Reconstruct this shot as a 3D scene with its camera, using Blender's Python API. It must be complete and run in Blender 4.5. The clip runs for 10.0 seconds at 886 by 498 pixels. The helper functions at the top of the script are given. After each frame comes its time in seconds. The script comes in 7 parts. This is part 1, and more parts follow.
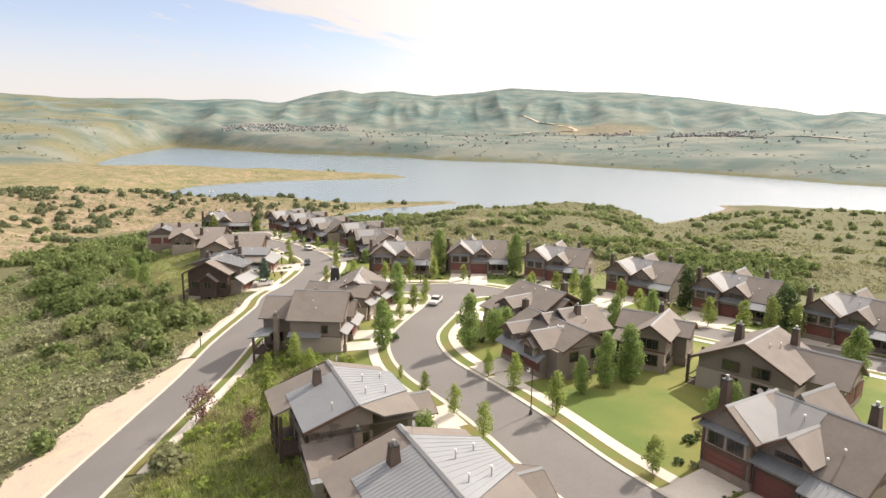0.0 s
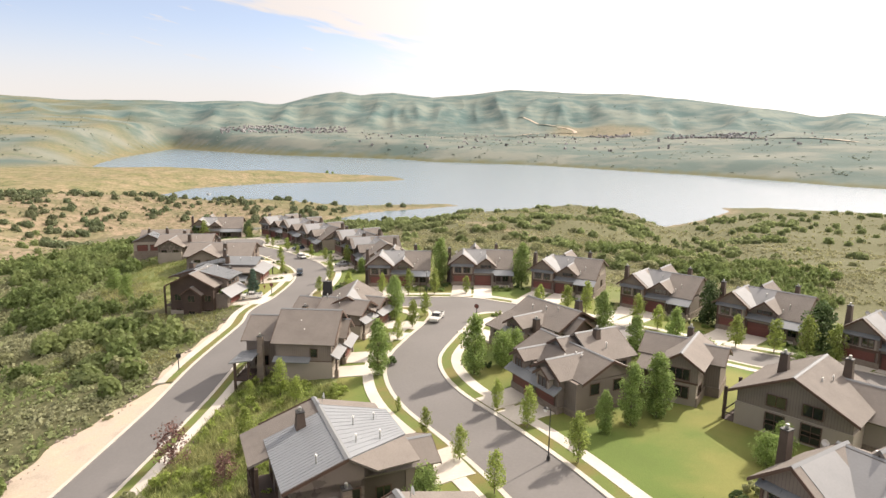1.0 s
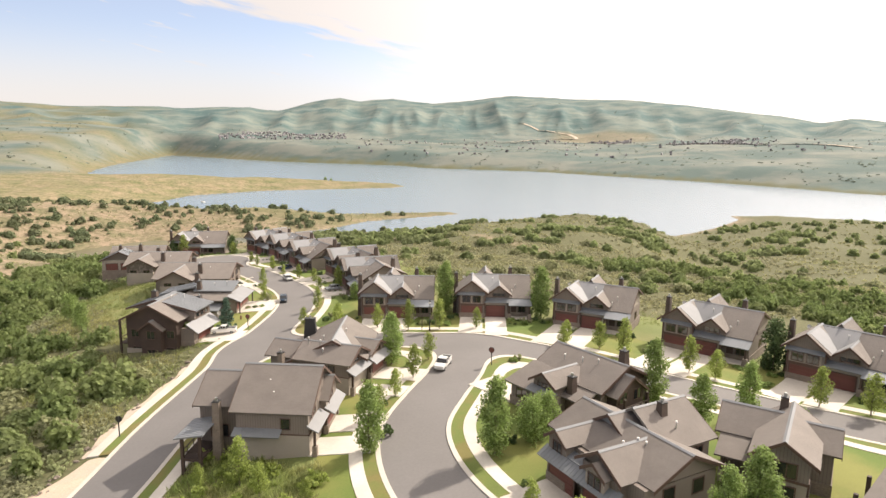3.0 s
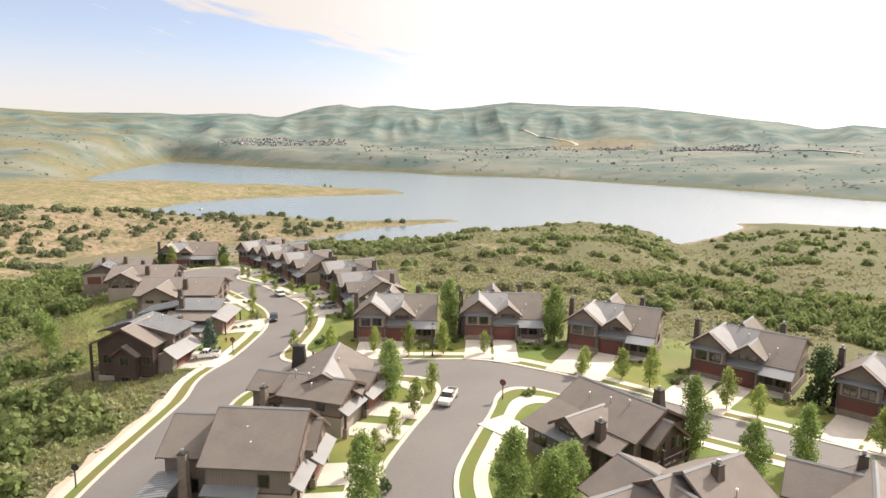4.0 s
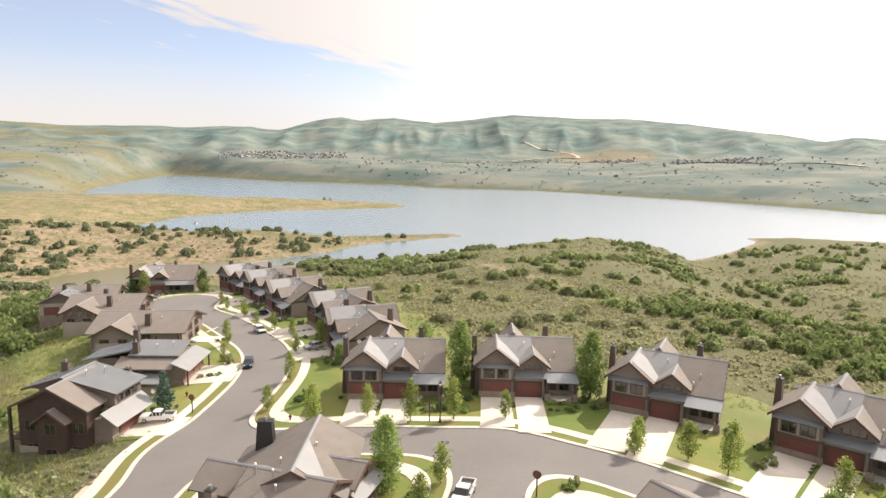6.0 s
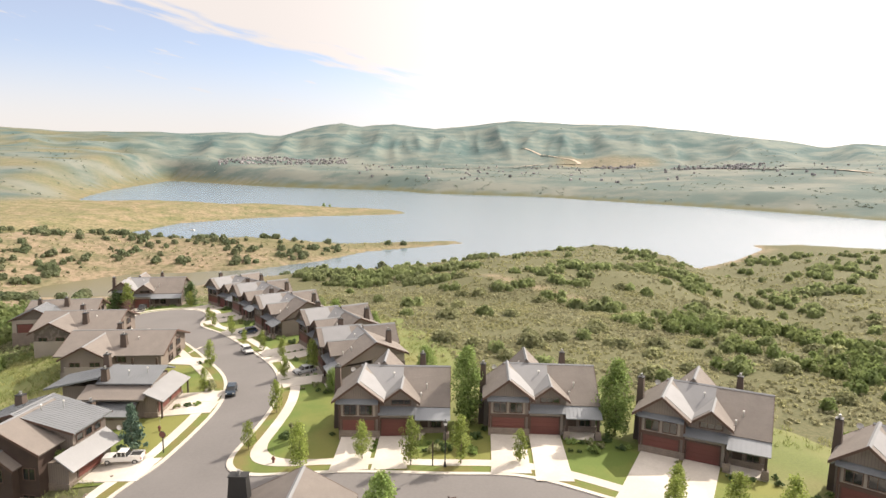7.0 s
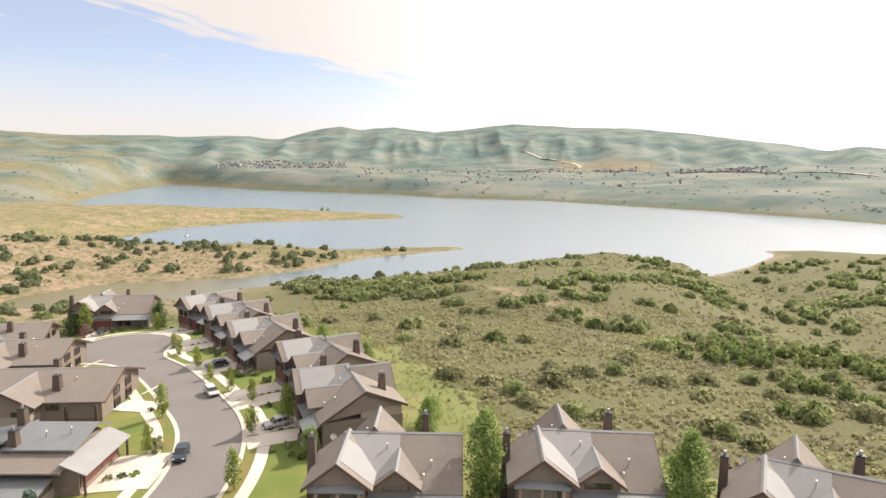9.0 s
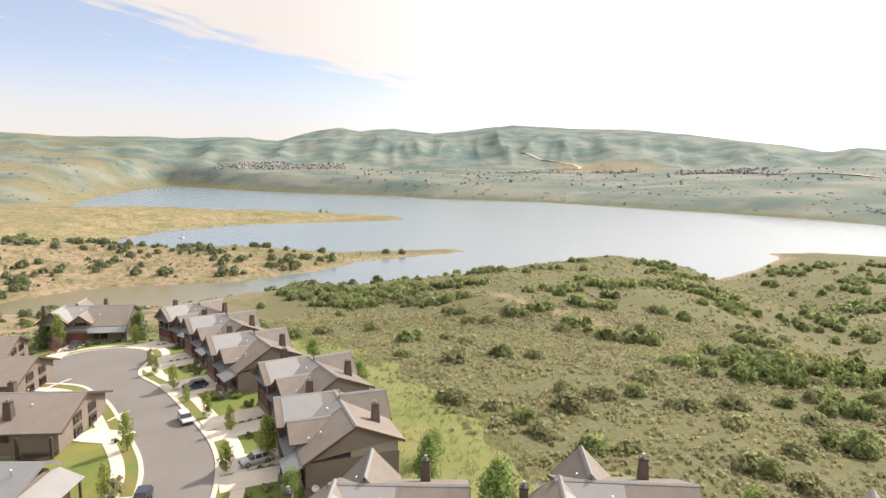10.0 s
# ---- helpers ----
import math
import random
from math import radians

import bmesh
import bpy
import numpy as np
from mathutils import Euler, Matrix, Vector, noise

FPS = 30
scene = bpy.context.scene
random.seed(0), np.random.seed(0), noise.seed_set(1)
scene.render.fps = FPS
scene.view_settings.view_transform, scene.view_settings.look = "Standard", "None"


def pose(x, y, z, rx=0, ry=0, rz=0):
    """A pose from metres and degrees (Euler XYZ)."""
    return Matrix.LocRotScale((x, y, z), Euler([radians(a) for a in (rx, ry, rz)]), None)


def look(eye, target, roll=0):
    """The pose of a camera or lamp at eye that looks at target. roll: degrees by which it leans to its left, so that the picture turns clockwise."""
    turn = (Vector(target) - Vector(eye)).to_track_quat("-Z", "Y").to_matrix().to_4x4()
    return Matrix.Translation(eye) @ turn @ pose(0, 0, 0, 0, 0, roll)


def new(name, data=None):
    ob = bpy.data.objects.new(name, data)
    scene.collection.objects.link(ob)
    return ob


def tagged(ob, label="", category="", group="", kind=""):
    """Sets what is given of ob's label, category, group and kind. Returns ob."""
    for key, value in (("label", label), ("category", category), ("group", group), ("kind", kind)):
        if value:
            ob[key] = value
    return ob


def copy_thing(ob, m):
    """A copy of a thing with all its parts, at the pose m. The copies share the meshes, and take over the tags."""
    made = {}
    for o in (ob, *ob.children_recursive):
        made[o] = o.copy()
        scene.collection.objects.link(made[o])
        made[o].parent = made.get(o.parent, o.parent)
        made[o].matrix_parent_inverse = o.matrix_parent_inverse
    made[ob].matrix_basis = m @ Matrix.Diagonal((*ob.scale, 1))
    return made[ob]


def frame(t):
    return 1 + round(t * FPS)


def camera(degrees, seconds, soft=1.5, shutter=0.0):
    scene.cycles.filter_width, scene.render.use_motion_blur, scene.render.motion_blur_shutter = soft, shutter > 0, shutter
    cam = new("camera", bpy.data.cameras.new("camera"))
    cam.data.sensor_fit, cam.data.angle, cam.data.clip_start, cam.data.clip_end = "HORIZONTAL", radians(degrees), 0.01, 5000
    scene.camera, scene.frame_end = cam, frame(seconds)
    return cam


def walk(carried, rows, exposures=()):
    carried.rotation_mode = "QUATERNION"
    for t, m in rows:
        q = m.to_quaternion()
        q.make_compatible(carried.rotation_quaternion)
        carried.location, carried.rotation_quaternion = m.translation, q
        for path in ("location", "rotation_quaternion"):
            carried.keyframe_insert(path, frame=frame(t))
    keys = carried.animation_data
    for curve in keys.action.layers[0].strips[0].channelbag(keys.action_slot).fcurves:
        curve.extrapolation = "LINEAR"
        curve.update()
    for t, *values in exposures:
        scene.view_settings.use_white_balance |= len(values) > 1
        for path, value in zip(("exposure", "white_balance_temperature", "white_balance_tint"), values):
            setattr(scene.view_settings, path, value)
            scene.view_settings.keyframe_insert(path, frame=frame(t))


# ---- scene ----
cam = camera(69.7, 10.0)
PLAN = 1.22                          # metres to one unit of the plan below
PATH = [
    (0.0, -0.01, -0.05, 36.98, -10.52, 0.82, 0.51),
    (0.5, -0.30, 5.03, 37.00, -10.46, 0.82, 0.46),
    (1.0, -0.60, 10.23, 37.01, -10.37, 0.81, 0.43),
    (1.5, -0.93, 15.50, 37.00, -10.29, 0.80, 0.41),
    (2.0, -1.28, 20.85, 36.98, -10.20, 0.80, 0.40),
    (2.5, -1.63, 26.23, 36.94, -10.05, 0.79, 0.40),
    (4.0, -2.74, 42.50, 36.82, -9.27, 0.77, 0.43),
    (4.5, -3.12, 47.92, 36.78, -8.98, 0.76, 0.45),
    (5.0, -3.49, 53.32, 36.73, -8.69, 0.75, 0.47),
    (5.5, -3.85, 58.70, 36.69, -8.41, 0.75, 0.49),
    (7.0, -4.89, 74.72, 36.56, -7.62, 0.73, 0.54),
    (7.5, -5.21, 80.04, 36.51, -7.39, 0.72, 0.55),
    (8.0, -5.52, 85.35, 36.45, -7.37, 0.71, 0.55),
    (8.5, -5.80, 90.66, 36.38, -7.36, 0.70, 0.55),
    (9.0, -6.07, 96.01, 36.29, -7.31, 0.70, 0.53),
    (9.5, -6.31, 101.39, 36.19, -7.28, 0.69, 0.51),
    (10.0, -6.54, 106.83, 36.06, -7.19, 0.68, 0.48),
]
walk(cam, [(t, pose(x * PLAN, y * PLAN, z * PLAN, 0, 0, yaw) @ pose(0, 0, 0, 90 + pitch) @ pose(0, 0, 0, 0, 0, roll)) for t, x, y, z, pitch, roll, yaw in PATH],
     exposures=[(0.0, 0.58), (10.0, 0.60)])

# ---- light ----
SUN_AZ, SUN_EL = 50.0, 41.0          # degrees from north (+y) towards east (+x); height
world = bpy.data.worlds.new("sky")
scene.world = world
world.use_nodes = True
wn, wl = world.node_tree.nodes, world.node_tree.links
wn.clear()
w_out = wn.new("ShaderNodeOutputWorld")
w_bg = wn.new("ShaderNodeBackground")
w_sky = wn.new("ShaderNodeTexSky")
w_sky.sky_type = "NISHITA"
w_sky.sun_disc = False
w_sky.sun_elevation, w_sky.sun_rotation = radians(SUN_EL), radians(SUN_AZ)
w_sky.air_density, w_sky.dust_density, w_sky.ozone_density, w_sky.altitude = 1.0, 2.0, 1.0, 1900
w_bg.inputs["Strength"].default_value = 0.119
# thin high cloud: a bank with a slanting edge over the eastern half, streaks below it, haze along the horizon
w_tc = wn.new("ShaderNodeTexCoord")
w_sep = wn.new("ShaderNodeSeparateXYZ")
wl.new(w_tc.outputs["Generated"], w_sep.inputs["Vector"])


def sky_math(op, *vals):
    k = wn.new("ShaderNodeMath"); k.operation = op
    for i, v in enumerate(vals):
        if isinstance(v, (int, float)):
            k.inputs[i].default_value = v
        else:
            wl.new(v, k.inputs[i])
    return k.outputs[0]


def sky_step(lo, hi, v):
    k = wn.new("ShaderNodeMapRange"); k.interpolation_type = "SMOOTHSTEP"
    k.inputs["From Min"].default_value, k.inputs["From Max"].default_value = lo, hi
    wl.new(v, k.inputs["Value"]); return k.outputs["Result"]


w_az = sky_math("MULTIPLY", sky_math("ARCTAN2", w_sep.outputs["X"], w_sep.outputs["Y"]), 57.3)
w_el = sky_math("MULTIPLY", sky_math("ARCSINE", w_sep.outputs["Z"]), 57.3)
w_over = sky_math("SUBTRACT", sky_math("MULTIPLY_ADD", w_az, 0.2, w_el), 6.0)      # degrees above the edge of the bank
w_uv = wn.new("ShaderNodeCombineXYZ")
wl.new(sky_math("MULTIPLY", w_az, 0.11), w_uv.inputs["X"]); wl.new(sky_math("MULTIPLY", w_over, 0.75), w_uv.inputs["Y"])
w_noise = wn.new("ShaderNodeTexNoise")
w_noise.inputs["Scale"].default_value, w_noise.inputs["Detail"].default_value = 1.0, 7
wl.new(w_uv.outputs["Vector"], w_noise.inputs["Vector"])
w_wisp = sky_math("SUBTRACT", w_noise.outputs["Fac"], 0.5)
w_fine_uv = wn.new("ShaderNodeCombineXYZ")
wl.new(sky_math("MULTIPLY", w_az, 0.22), w_fine_uv.inputs["X"]); wl.new(sky_math("MULTIPLY", w_over, 1.5), w_fine_uv.inputs["Y"])
w_fibre = wn.new("ShaderNodeTexNoise")
w_fibre.inputs["Scale"].default_value, w_fibre.inputs["Detail"].default_value = 1.0, 6
wl.new(w_fine_uv.outputs["Vector"], w_fibre.inputs["Vector"])
w_thread = sky_math("SUBTRACT", w_fibre.outputs["Fac"], 0.5)
w_bank = sky_step(-0.5, 1.5, sky_math("MULTIPLY_ADD", w_thread, 3.0, sky_math("MULTIPLY_ADD", w_wisp, 3.0, w_over)))
w_east_veil = sky_step(-19.0, 5.0, sky_math("MULTIPLY_ADD", w_thread, 22.0, w_az))
w_haze = sky_math("SUBTRACT", 1.0, sky_step(1.5, 9.5, w_el))
w_streak = sky_math("MULTIPLY", sky_step(0.04, 0.22, w_thread), 0.75)
w_fac = sky_math("MAXIMUM", sky_math("MAXIMUM", w_bank, w_east_veil), sky_math("MAXIMUM", sky_math("MULTIPLY_ADD", w_haze, 0.58, 0.32), w_streak))
w_mix = wn.new("ShaderNodeMixRGB")
wl.new(w_fac, w_mix.inputs["Fac"])
# the veil of cloud glares towards the sun
w_glare = wn.new("ShaderNodeMath"); w_glare.operation = "MULTIPLY_ADD"
w_glare.inputs[1].default_value, w_glare.inputs[2].default_value = 1.35, 0.85
w_veil = wn.new("ShaderNodeMixRGB"); w_veil.blend_type = "MULTIPLY"; w_veil.inputs["Fac"].default_value = 1.0
w_veil.inputs["Color1"].default_value = (6.1, 5.55, 5.25, 1)
wl.new(sky_step(-0.35, 0.9, w_sep.outputs["X"]), w_glare.inputs[0])
wl.new(w_glare.outputs[0], w_veil.inputs["Color2"]); wl.new(w_veil.outputs["Color"], w_mix.inputs["Color2"])
w_tone = wn.new("ShaderNodeMixRGB"); w_tone.blend_type = "MULTIPLY"
w_tone.inputs["Fac"].default_value, w_tone.inputs["Color2"].default_value = 1.0, (0.96, 0.95, 1.0, 1)
wl.new(w_sky.outputs["Color"], w_tone.inputs["Color1"])
wl.new(w_tone.outputs["Color"], w_mix.inputs["Color1"])
wl.new(w_mix.outputs["Color"], w_bg.inputs["Color"])
wl.new(w_bg.outputs["Background"], w_out.inputs["Surface"])

sun = new("sun", bpy.data.lights.new("sun", "SUN"))
sun.data.energy, sun.data.angle, sun.data.color = 4.4, radians(0.6), (1.0, 0.89, 0.77)
_az, _el = radians(SUN_AZ), radians(SUN_EL)
sun.matrix_world = look((math.sin(_az) * math.cos(_el), math.cos(_az) * math.cos(_el), math.sin(_el)), (0, 0, 0))

# ---- materials ----


def material(name, colour, rough=0.85, vary=0.25, scale=1.0, fine=12.0, bump=0.15, metal=0.0, tint=None, per_object=0.0,
             waves=None, courses=None, world_space=False, island=0.0, gloss=0.5, thin=0.0):
    """A procedural surface: base colour, variation at two scales, relief; optional board lines or courses."""
    m = bpy.data.materials.new(name)
    m.use_nodes = True
    n, l = m.node_tree.nodes, m.node_tree.links
    b = n["Principled BSDF"]
    b.inputs["Roughness"].default_value, b.inputs["Metallic"].default_value = rough, metal
    b.inputs["Specular IOR Level"].default_value = gloss
    if world_space:
        g = n.new("ShaderNodeNewGeometry"); vec = g.outputs["Position"]
    else:
        g = n.new("ShaderNodeTexCoord"); vec = g.outputs["Object"]

    def math_node(op, a, c):
        k = n.new("ShaderNodeMath"); k.operation = op
        for i, v in enumerate((a, c)):
            if isinstance(v, (int, float)):
                k.inputs[i].default_value = v
            else:
                l.new(v, k.inputs[i])
        return k.outputs[0]
    big = n.new("ShaderNodeTexNoise"); big.inputs["Scale"].default_value = scale; big.inputs["Detail"].default_value = 4
    small = n.new("ShaderNodeTexNoise"); small.inputs["Scale"].default_value = fine; small.inputs["Detail"].default_value = 5
    l.new(vec, big.inputs["Vector"]); l.new(vec, small.inputs["Vector"])
    f = math_node("ADD", math_node("MULTIPLY", big.outputs["Fac"], 1.2), math_node("MULTIPLY", small.outputs["Fac"], 0.8))
    f = math_node("MULTIPLY", math_node("SUBTRACT", f, 1.0), 2.0 * vary)
    height = small.outputs["Fac"]
    if per_object:
        o = n.new("ShaderNodeObjectInfo")
        f = math_node("ADD", f, math_node("MULTIPLY", math_node("SUBTRACT", o.outputs["Random"], 0.5), 2 * per_object))
    if island:
        o = n.new("ShaderNodeNewGeometry")
        f = math_node("ADD", f, math_node("MULTIPLY", math_node("SUBTRACT", o.outputs["Random Per Island"], 0.5), 2 * island))
    if courses:
        br = n.new("ShaderNodeTexBrick")
        br.inputs["Scale"].default_value = 1.0
        br.inputs["Brick Width"].default_value, br.inputs["Row Height"].default_value = courses[0], courses[1]
        br.inputs["Mortar Size"].default_value = courses[2]
        br.inputs["Color1"].default_value, br.inputs["Color2"].default_value = (0.35, 0.35, 0.35, 1), (0.65, 0.65, 0.65, 1)
        br.inputs["Mortar"].default_value = (0.0, 0.0, 0.0, 1)
        if len(courses) > 3:
            mp = n.new("ShaderNodeMapping"); mp.inputs["Rotation"].default_value = courses[3]
            l.new(vec, mp.inputs["Vector"]); l.new(mp.outputs["Vector"], br.inputs["Vector"])
        else:
            l.new(vec, br.inputs["Vector"])
        f = math_node("ADD", f, math_node("MULTIPLY", math_node("SUBTRACT", br.outputs["Color"], 0.5), courses[4] if len(courses) > 4 else 0.3))
        height = math_node("ADD", math_node("MULTIPLY", height, 0.3), br.outputs["Color"])
    if waves:
        wv = n.new("ShaderNodeTexWave"); wv.bands_direction = waves[0]; wv.wave_profile = "SAW"
        wv.inputs["Scale"].default_value = waves[1]; wv.inputs["Distortion"].default_value = 0.3
        l.new(vec, wv.inputs["Vector"])
        edge = math_node("LESS_THAN", wv.outputs["Fac"], 0.14)
        f = math_node("SUBTRACT", f, math_node("MULTIPLY", edge, 0.35))
        height = math_node("SUBTRACT", math_node("MULTIPLY", height, 0.3), edge)
    f = math_node("ADD", f, 1.0)
    mixed = n.new("ShaderNodeMixRGB"); mixed.blend_type = "MULTIPLY"; mixed.inputs["Fac"].default_value = 1.0
    base = n.new("ShaderNodeMixRGB")
    base.inputs["Color1"].default_value = (*colour, 1)
    base.inputs["Color2"].default_value = (*(tint or colour), 1)
    ramp = n.new("ShaderNodeValToRGB")
    ramp.color_ramp.elements[0].position, ramp.color_ramp.elements[1].position = 0.42, 0.6
    l.new(big.outputs["Fac"], ramp.inputs["Fac"]); l.new(ramp.outputs["Color"], base.inputs["Fac"])
    l.new(base.outputs["Color"], mixed.inputs["Color1"]); l.new(f, mixed.inputs["Color2"])
    l.new(mixed.outputs["Color"], b.inputs["Base Color"])
    if bump:
        bp = n.new("ShaderNodeBump"); bp.inputs["Strength"].default_value = bump; bp.inputs["Distance"].default_value = 0.06
        l.new(height, bp.inputs["Height"]); l.new(bp.outputs["Normal"], b.inputs["Normal"])
    if thin:
        tr = n.new("ShaderNodeBsdfTranslucent"); ms = n.new("ShaderNodeMixShader"); ms.inputs["Fac"].default_value = thin
        l.new(mixed.outputs["Color"], tr.inputs["Color"])
        l.new(b.outputs["BSDF"], ms.inputs[1]); l.new(tr.outputs["BSDF"], ms.inputs[2])
        l.new(ms.outputs["Shader"], n["Material Output"].inputs["Surface"])
    return m


HALF = math.pi / 2
ASPHALT = material("asphalt", (0.160, 0.150, 0.143), 0.9, 0.16, 0.09, 2.5, 0.1, world_space=True)
CONCRETE = material("concrete", (0.53, 0.485, 0.42), 0.85, 0.16, 0.15, 3.0, 0.1, world_space=True, tint=(0.58, 0.535, 0.47))
KERB = material("kerb_concrete", (0.52, 0.48, 0.42), 0.85, 0.14, 0.3, 4.0, 0.1, world_space=True)
LAWN = material("lawn", (0.108, 0.155, 0.027), 0.95, 0.3, 0.07, 6.0, 0.5, world_space=True, tint=(0.165, 0.168, 0.042))
VERGE = material("verge_grass", (0.13, 0.165, 0.035), 0.95, 0.3, 0.2, 6.0, 0.5, world_space=True, tint=(0.15, 0.13, 0.04))
MEADOW = material("meadow_grass", (0.14, 0.168, 0.046), 0.95, 0.35, 0.06, 3.0, 0.6, world_space=True, tint=(0.165, 0.165, 0.06))
GRAVEL = material("gravel", (0.50, 0.415, 0.33), 0.95, 0.4, 0.25, 5.0, 0.5, world_space=True, tint=(0.45, 0.36, 0.27))
SHINGLE = material("shingle_roof", (0.178, 0.155, 0.136), 0.86, 0.16, 0.5, 9.0, 0.4, per_object=0.10, courses=(0.33, 0.16, 0.012, (0, 0, 0), 0.25))
METAL = material("standing_seam_metal", (0.19, 0.20, 0.21), 0.48, 0.12, 0.4, 6.0, 0.05, metal=0.2, per_object=0.05)
# the seam metal again, its colour lightened for the bright sky it reflects
METAL_SKYLIT = material("skylit_seam_metal", (0.235, 0.248, 0.262), 0.5, 0.12, 0.4, 6.0, 0.05, metal=0.2, per_object=0.04)
METAL_BRIGHT = material("bright_seam_metal", (0.25, 0.25, 0.252), 0.65, 0.12, 0.4, 6.0, 0.05, metal=0.0, per_object=0.04, gloss=0.25)
CAP = material("ridge_metal", (0.20, 0.205, 0.21), 0.6, 0.1, 0.6, 6.0, 0.05, gloss=0.3)
SIDING = material("taupe_siding", (0.185, 0.153, 0.128), 0.8, 0.14, 0.4, 8.0, 0.3, per_object=0.08, waves=("X", 1.1))
SIDING_LIGHT = material("beige_siding", (0.295, 0.258, 0.215), 0.82, 0.12, 0.4, 8.0, 0.25, per_object=0.06)
TIMBER = material("dark_timber", (0.056, 0.036, 0.027), 0.75, 0.3, 0.6, 9.0, 0.3, per_object=0.12)
TRIM = material("brown_trim", (0.088, 0.052, 0.038), 0.7, 0.2, 0.6, 9.0, 0.2)
DOOR_RED = material("red_garage_door", (0.135, 0.046, 0.035), 0.62, 0.14, 0.6, 8.0, 0.15, per_object=0.1)
STONE = material("ledge_stone", (0.215, 0.175, 0.14), 0.9, 0.3, 0.7, 6.0, 0.6, courses=(0.5, 0.22, 0.02, (HALF, 0, 0), 0.5))
CHIM = material("chimney_cladding", (0.085, 0.062, 0.048), 0.85, 0.25, 0.7, 7.0, 0.4, per_object=0.15)
WHITE = material("white_enamel", (0.75, 0.73, 0.69), 0.35, 0.05, 0.8, 7.0, 0.02)
STEEL = material("galvanised_steel", (0.45, 0.45, 0.44), 0.4, 0.1, 1.0, 9.0, 0.05, metal=0.8)
BLACK = material("black_metal", (0.02, 0.02, 0.02), 0.5, 0.15, 1.0, 9.0, 0.05)


def glass(name, colour):
    m = bpy.data.materials.new(name); m.use_nodes = True
    b = m.node_tree.nodes["Principled BSDF"]
    b.inputs["Base Color"].default_value = (*colour, 1)
    b.inputs["Roughness"].default_value, b.inputs["Specular IOR Level"].default_value = 0.06, 0.8
    return m


GLASS = glass("window_glass", (0.018, 0.020, 0.021))

# ---- the lie of the land ----
LAKE = -43.0
NEAR = (2.78, 2.11, -0.76, -2.92, -2.59, -0.51, -0.34, 0.9, 0.56, -0.07)
# spot heights of the hills round the estate
SPOTS = np.array([
    (-110, 60, -19), (-120, 140, -14), (-105, 200, -8), (-95, 255, -6), (-170, 300, -23), (-175, 390, -35), (-330, 300, -10),
    (-420, 480, -18), (-20, 270, -6), (-50, 330, -14), (20, 300, -5), (55, 330, -7), (20, 375, -10.5), (85, 400, -10), (-35, 400, -16), (60, 450, -15),
    (10, 500, -25), (50, 500, -22), (90, 505, -17), (125, 500, -17.5), (127, 314, -23), (126, 258, -14), (160, 430, -34), (178, 500, -38),
    (240, 492, -29), (260, 559, -27), (226, 391, -25), (330, 540, -28), (110, 200, -3), (140, 90, 6), (20, -60, 8), (-110, -40, -18)], float)
SHORE = [(-1500, 3200), (-1127, 2606), (-910, 1757), (-799, 1444), (-700, 1230), (-585, 1153), (-221, 1204), (-105, 1171), (-74, 1103),
         (-95, 1067), (-275, 981), (-349, 882), (-357, 775), (-341, 704), (-309, 682), (-109, 698), (-3, 734), (11, 718), (-14, 695),
         (-81, 645), (-108, 588), (-152, 540), (-197, 522), (-233, 509), (-250, 486), (-264, 455), (-262, 436), (-236, 430), (-136, 458), (-86, 486), (-30, 545), (50, 612),
         (130, 622), (175, 592), (191, 569), (239, 617), (304, 695), (308, 735), (370, 741), (480, 690), (900, 700)]
FAR_SHORE = [(900, 860), (666, 1088), (622, 1190), (539, 1325), (372, 1507), (225, 1687), (-58, 1792), (-160, 1940), (-568, 2117), (-996, 2504), (-1127, 2606)]
POLY = np.array([p for p in SHORE[1:]] + FAR_SHORE[:-1], float)


def smooth(a, b, v):
    k = np.clip((v - a) / (b - a), 0, 1)
    return k * k * (3 - 2 * k)


def near_level(x, y):
    u, v = np.clip(x, -75, 45) / 50, (np.clip(y, 35, 240) - 130) / 60
    terms = (1, u, v, u * u, u * v, v * v, u ** 3, u * u * v, u * v * v, v ** 3)
    return sum(a * b for a, b in zip(NEAR, terms))


def bumps(x, y, size, seed):
    """Cheap smooth noise from a few crossed waves."""
    r = np.random.RandomState(seed)
    s = 0
    for k in range(9):
        a, f, p = r.uniform(0, math.pi), r.uniform(0.6, 1.9) / size, r.uniform(0, 6.28)
        s = s + np.sin((x * math.cos(a) + y * math.sin(a)) * f * 6.28 + p)
    return s / 4.5


def lake_distance(x, y):
    """Metres to the shore: positive on land, negative on the water."""
    x, y = np.asarray(x, float), np.asarray(y, float)
    best = np.full(x.shape, 1e18)
    inside = np.zeros(x.shape, bool)
    for (ax, ay), (bx, by) in zip(POLY, np.roll(POLY, -1, 0)):
        dx, dy = bx - ax, by - ay
        k = np.clip(((x - ax) * dx + (y - ay) * dy) / (dx * dx + dy * dy), 0, 1)
        best = np.minimum(best, (x - ax - k * dx) ** 2 + (y - ay - k * dy) ** 2)
        inside ^= ((ay > y) != (by > y)) & (x < (bx - ax) * (y - ay) / (by - ay + 1e-9) + ax)
    d = np.sqrt(best)
    return np.where(inside, -d, d)


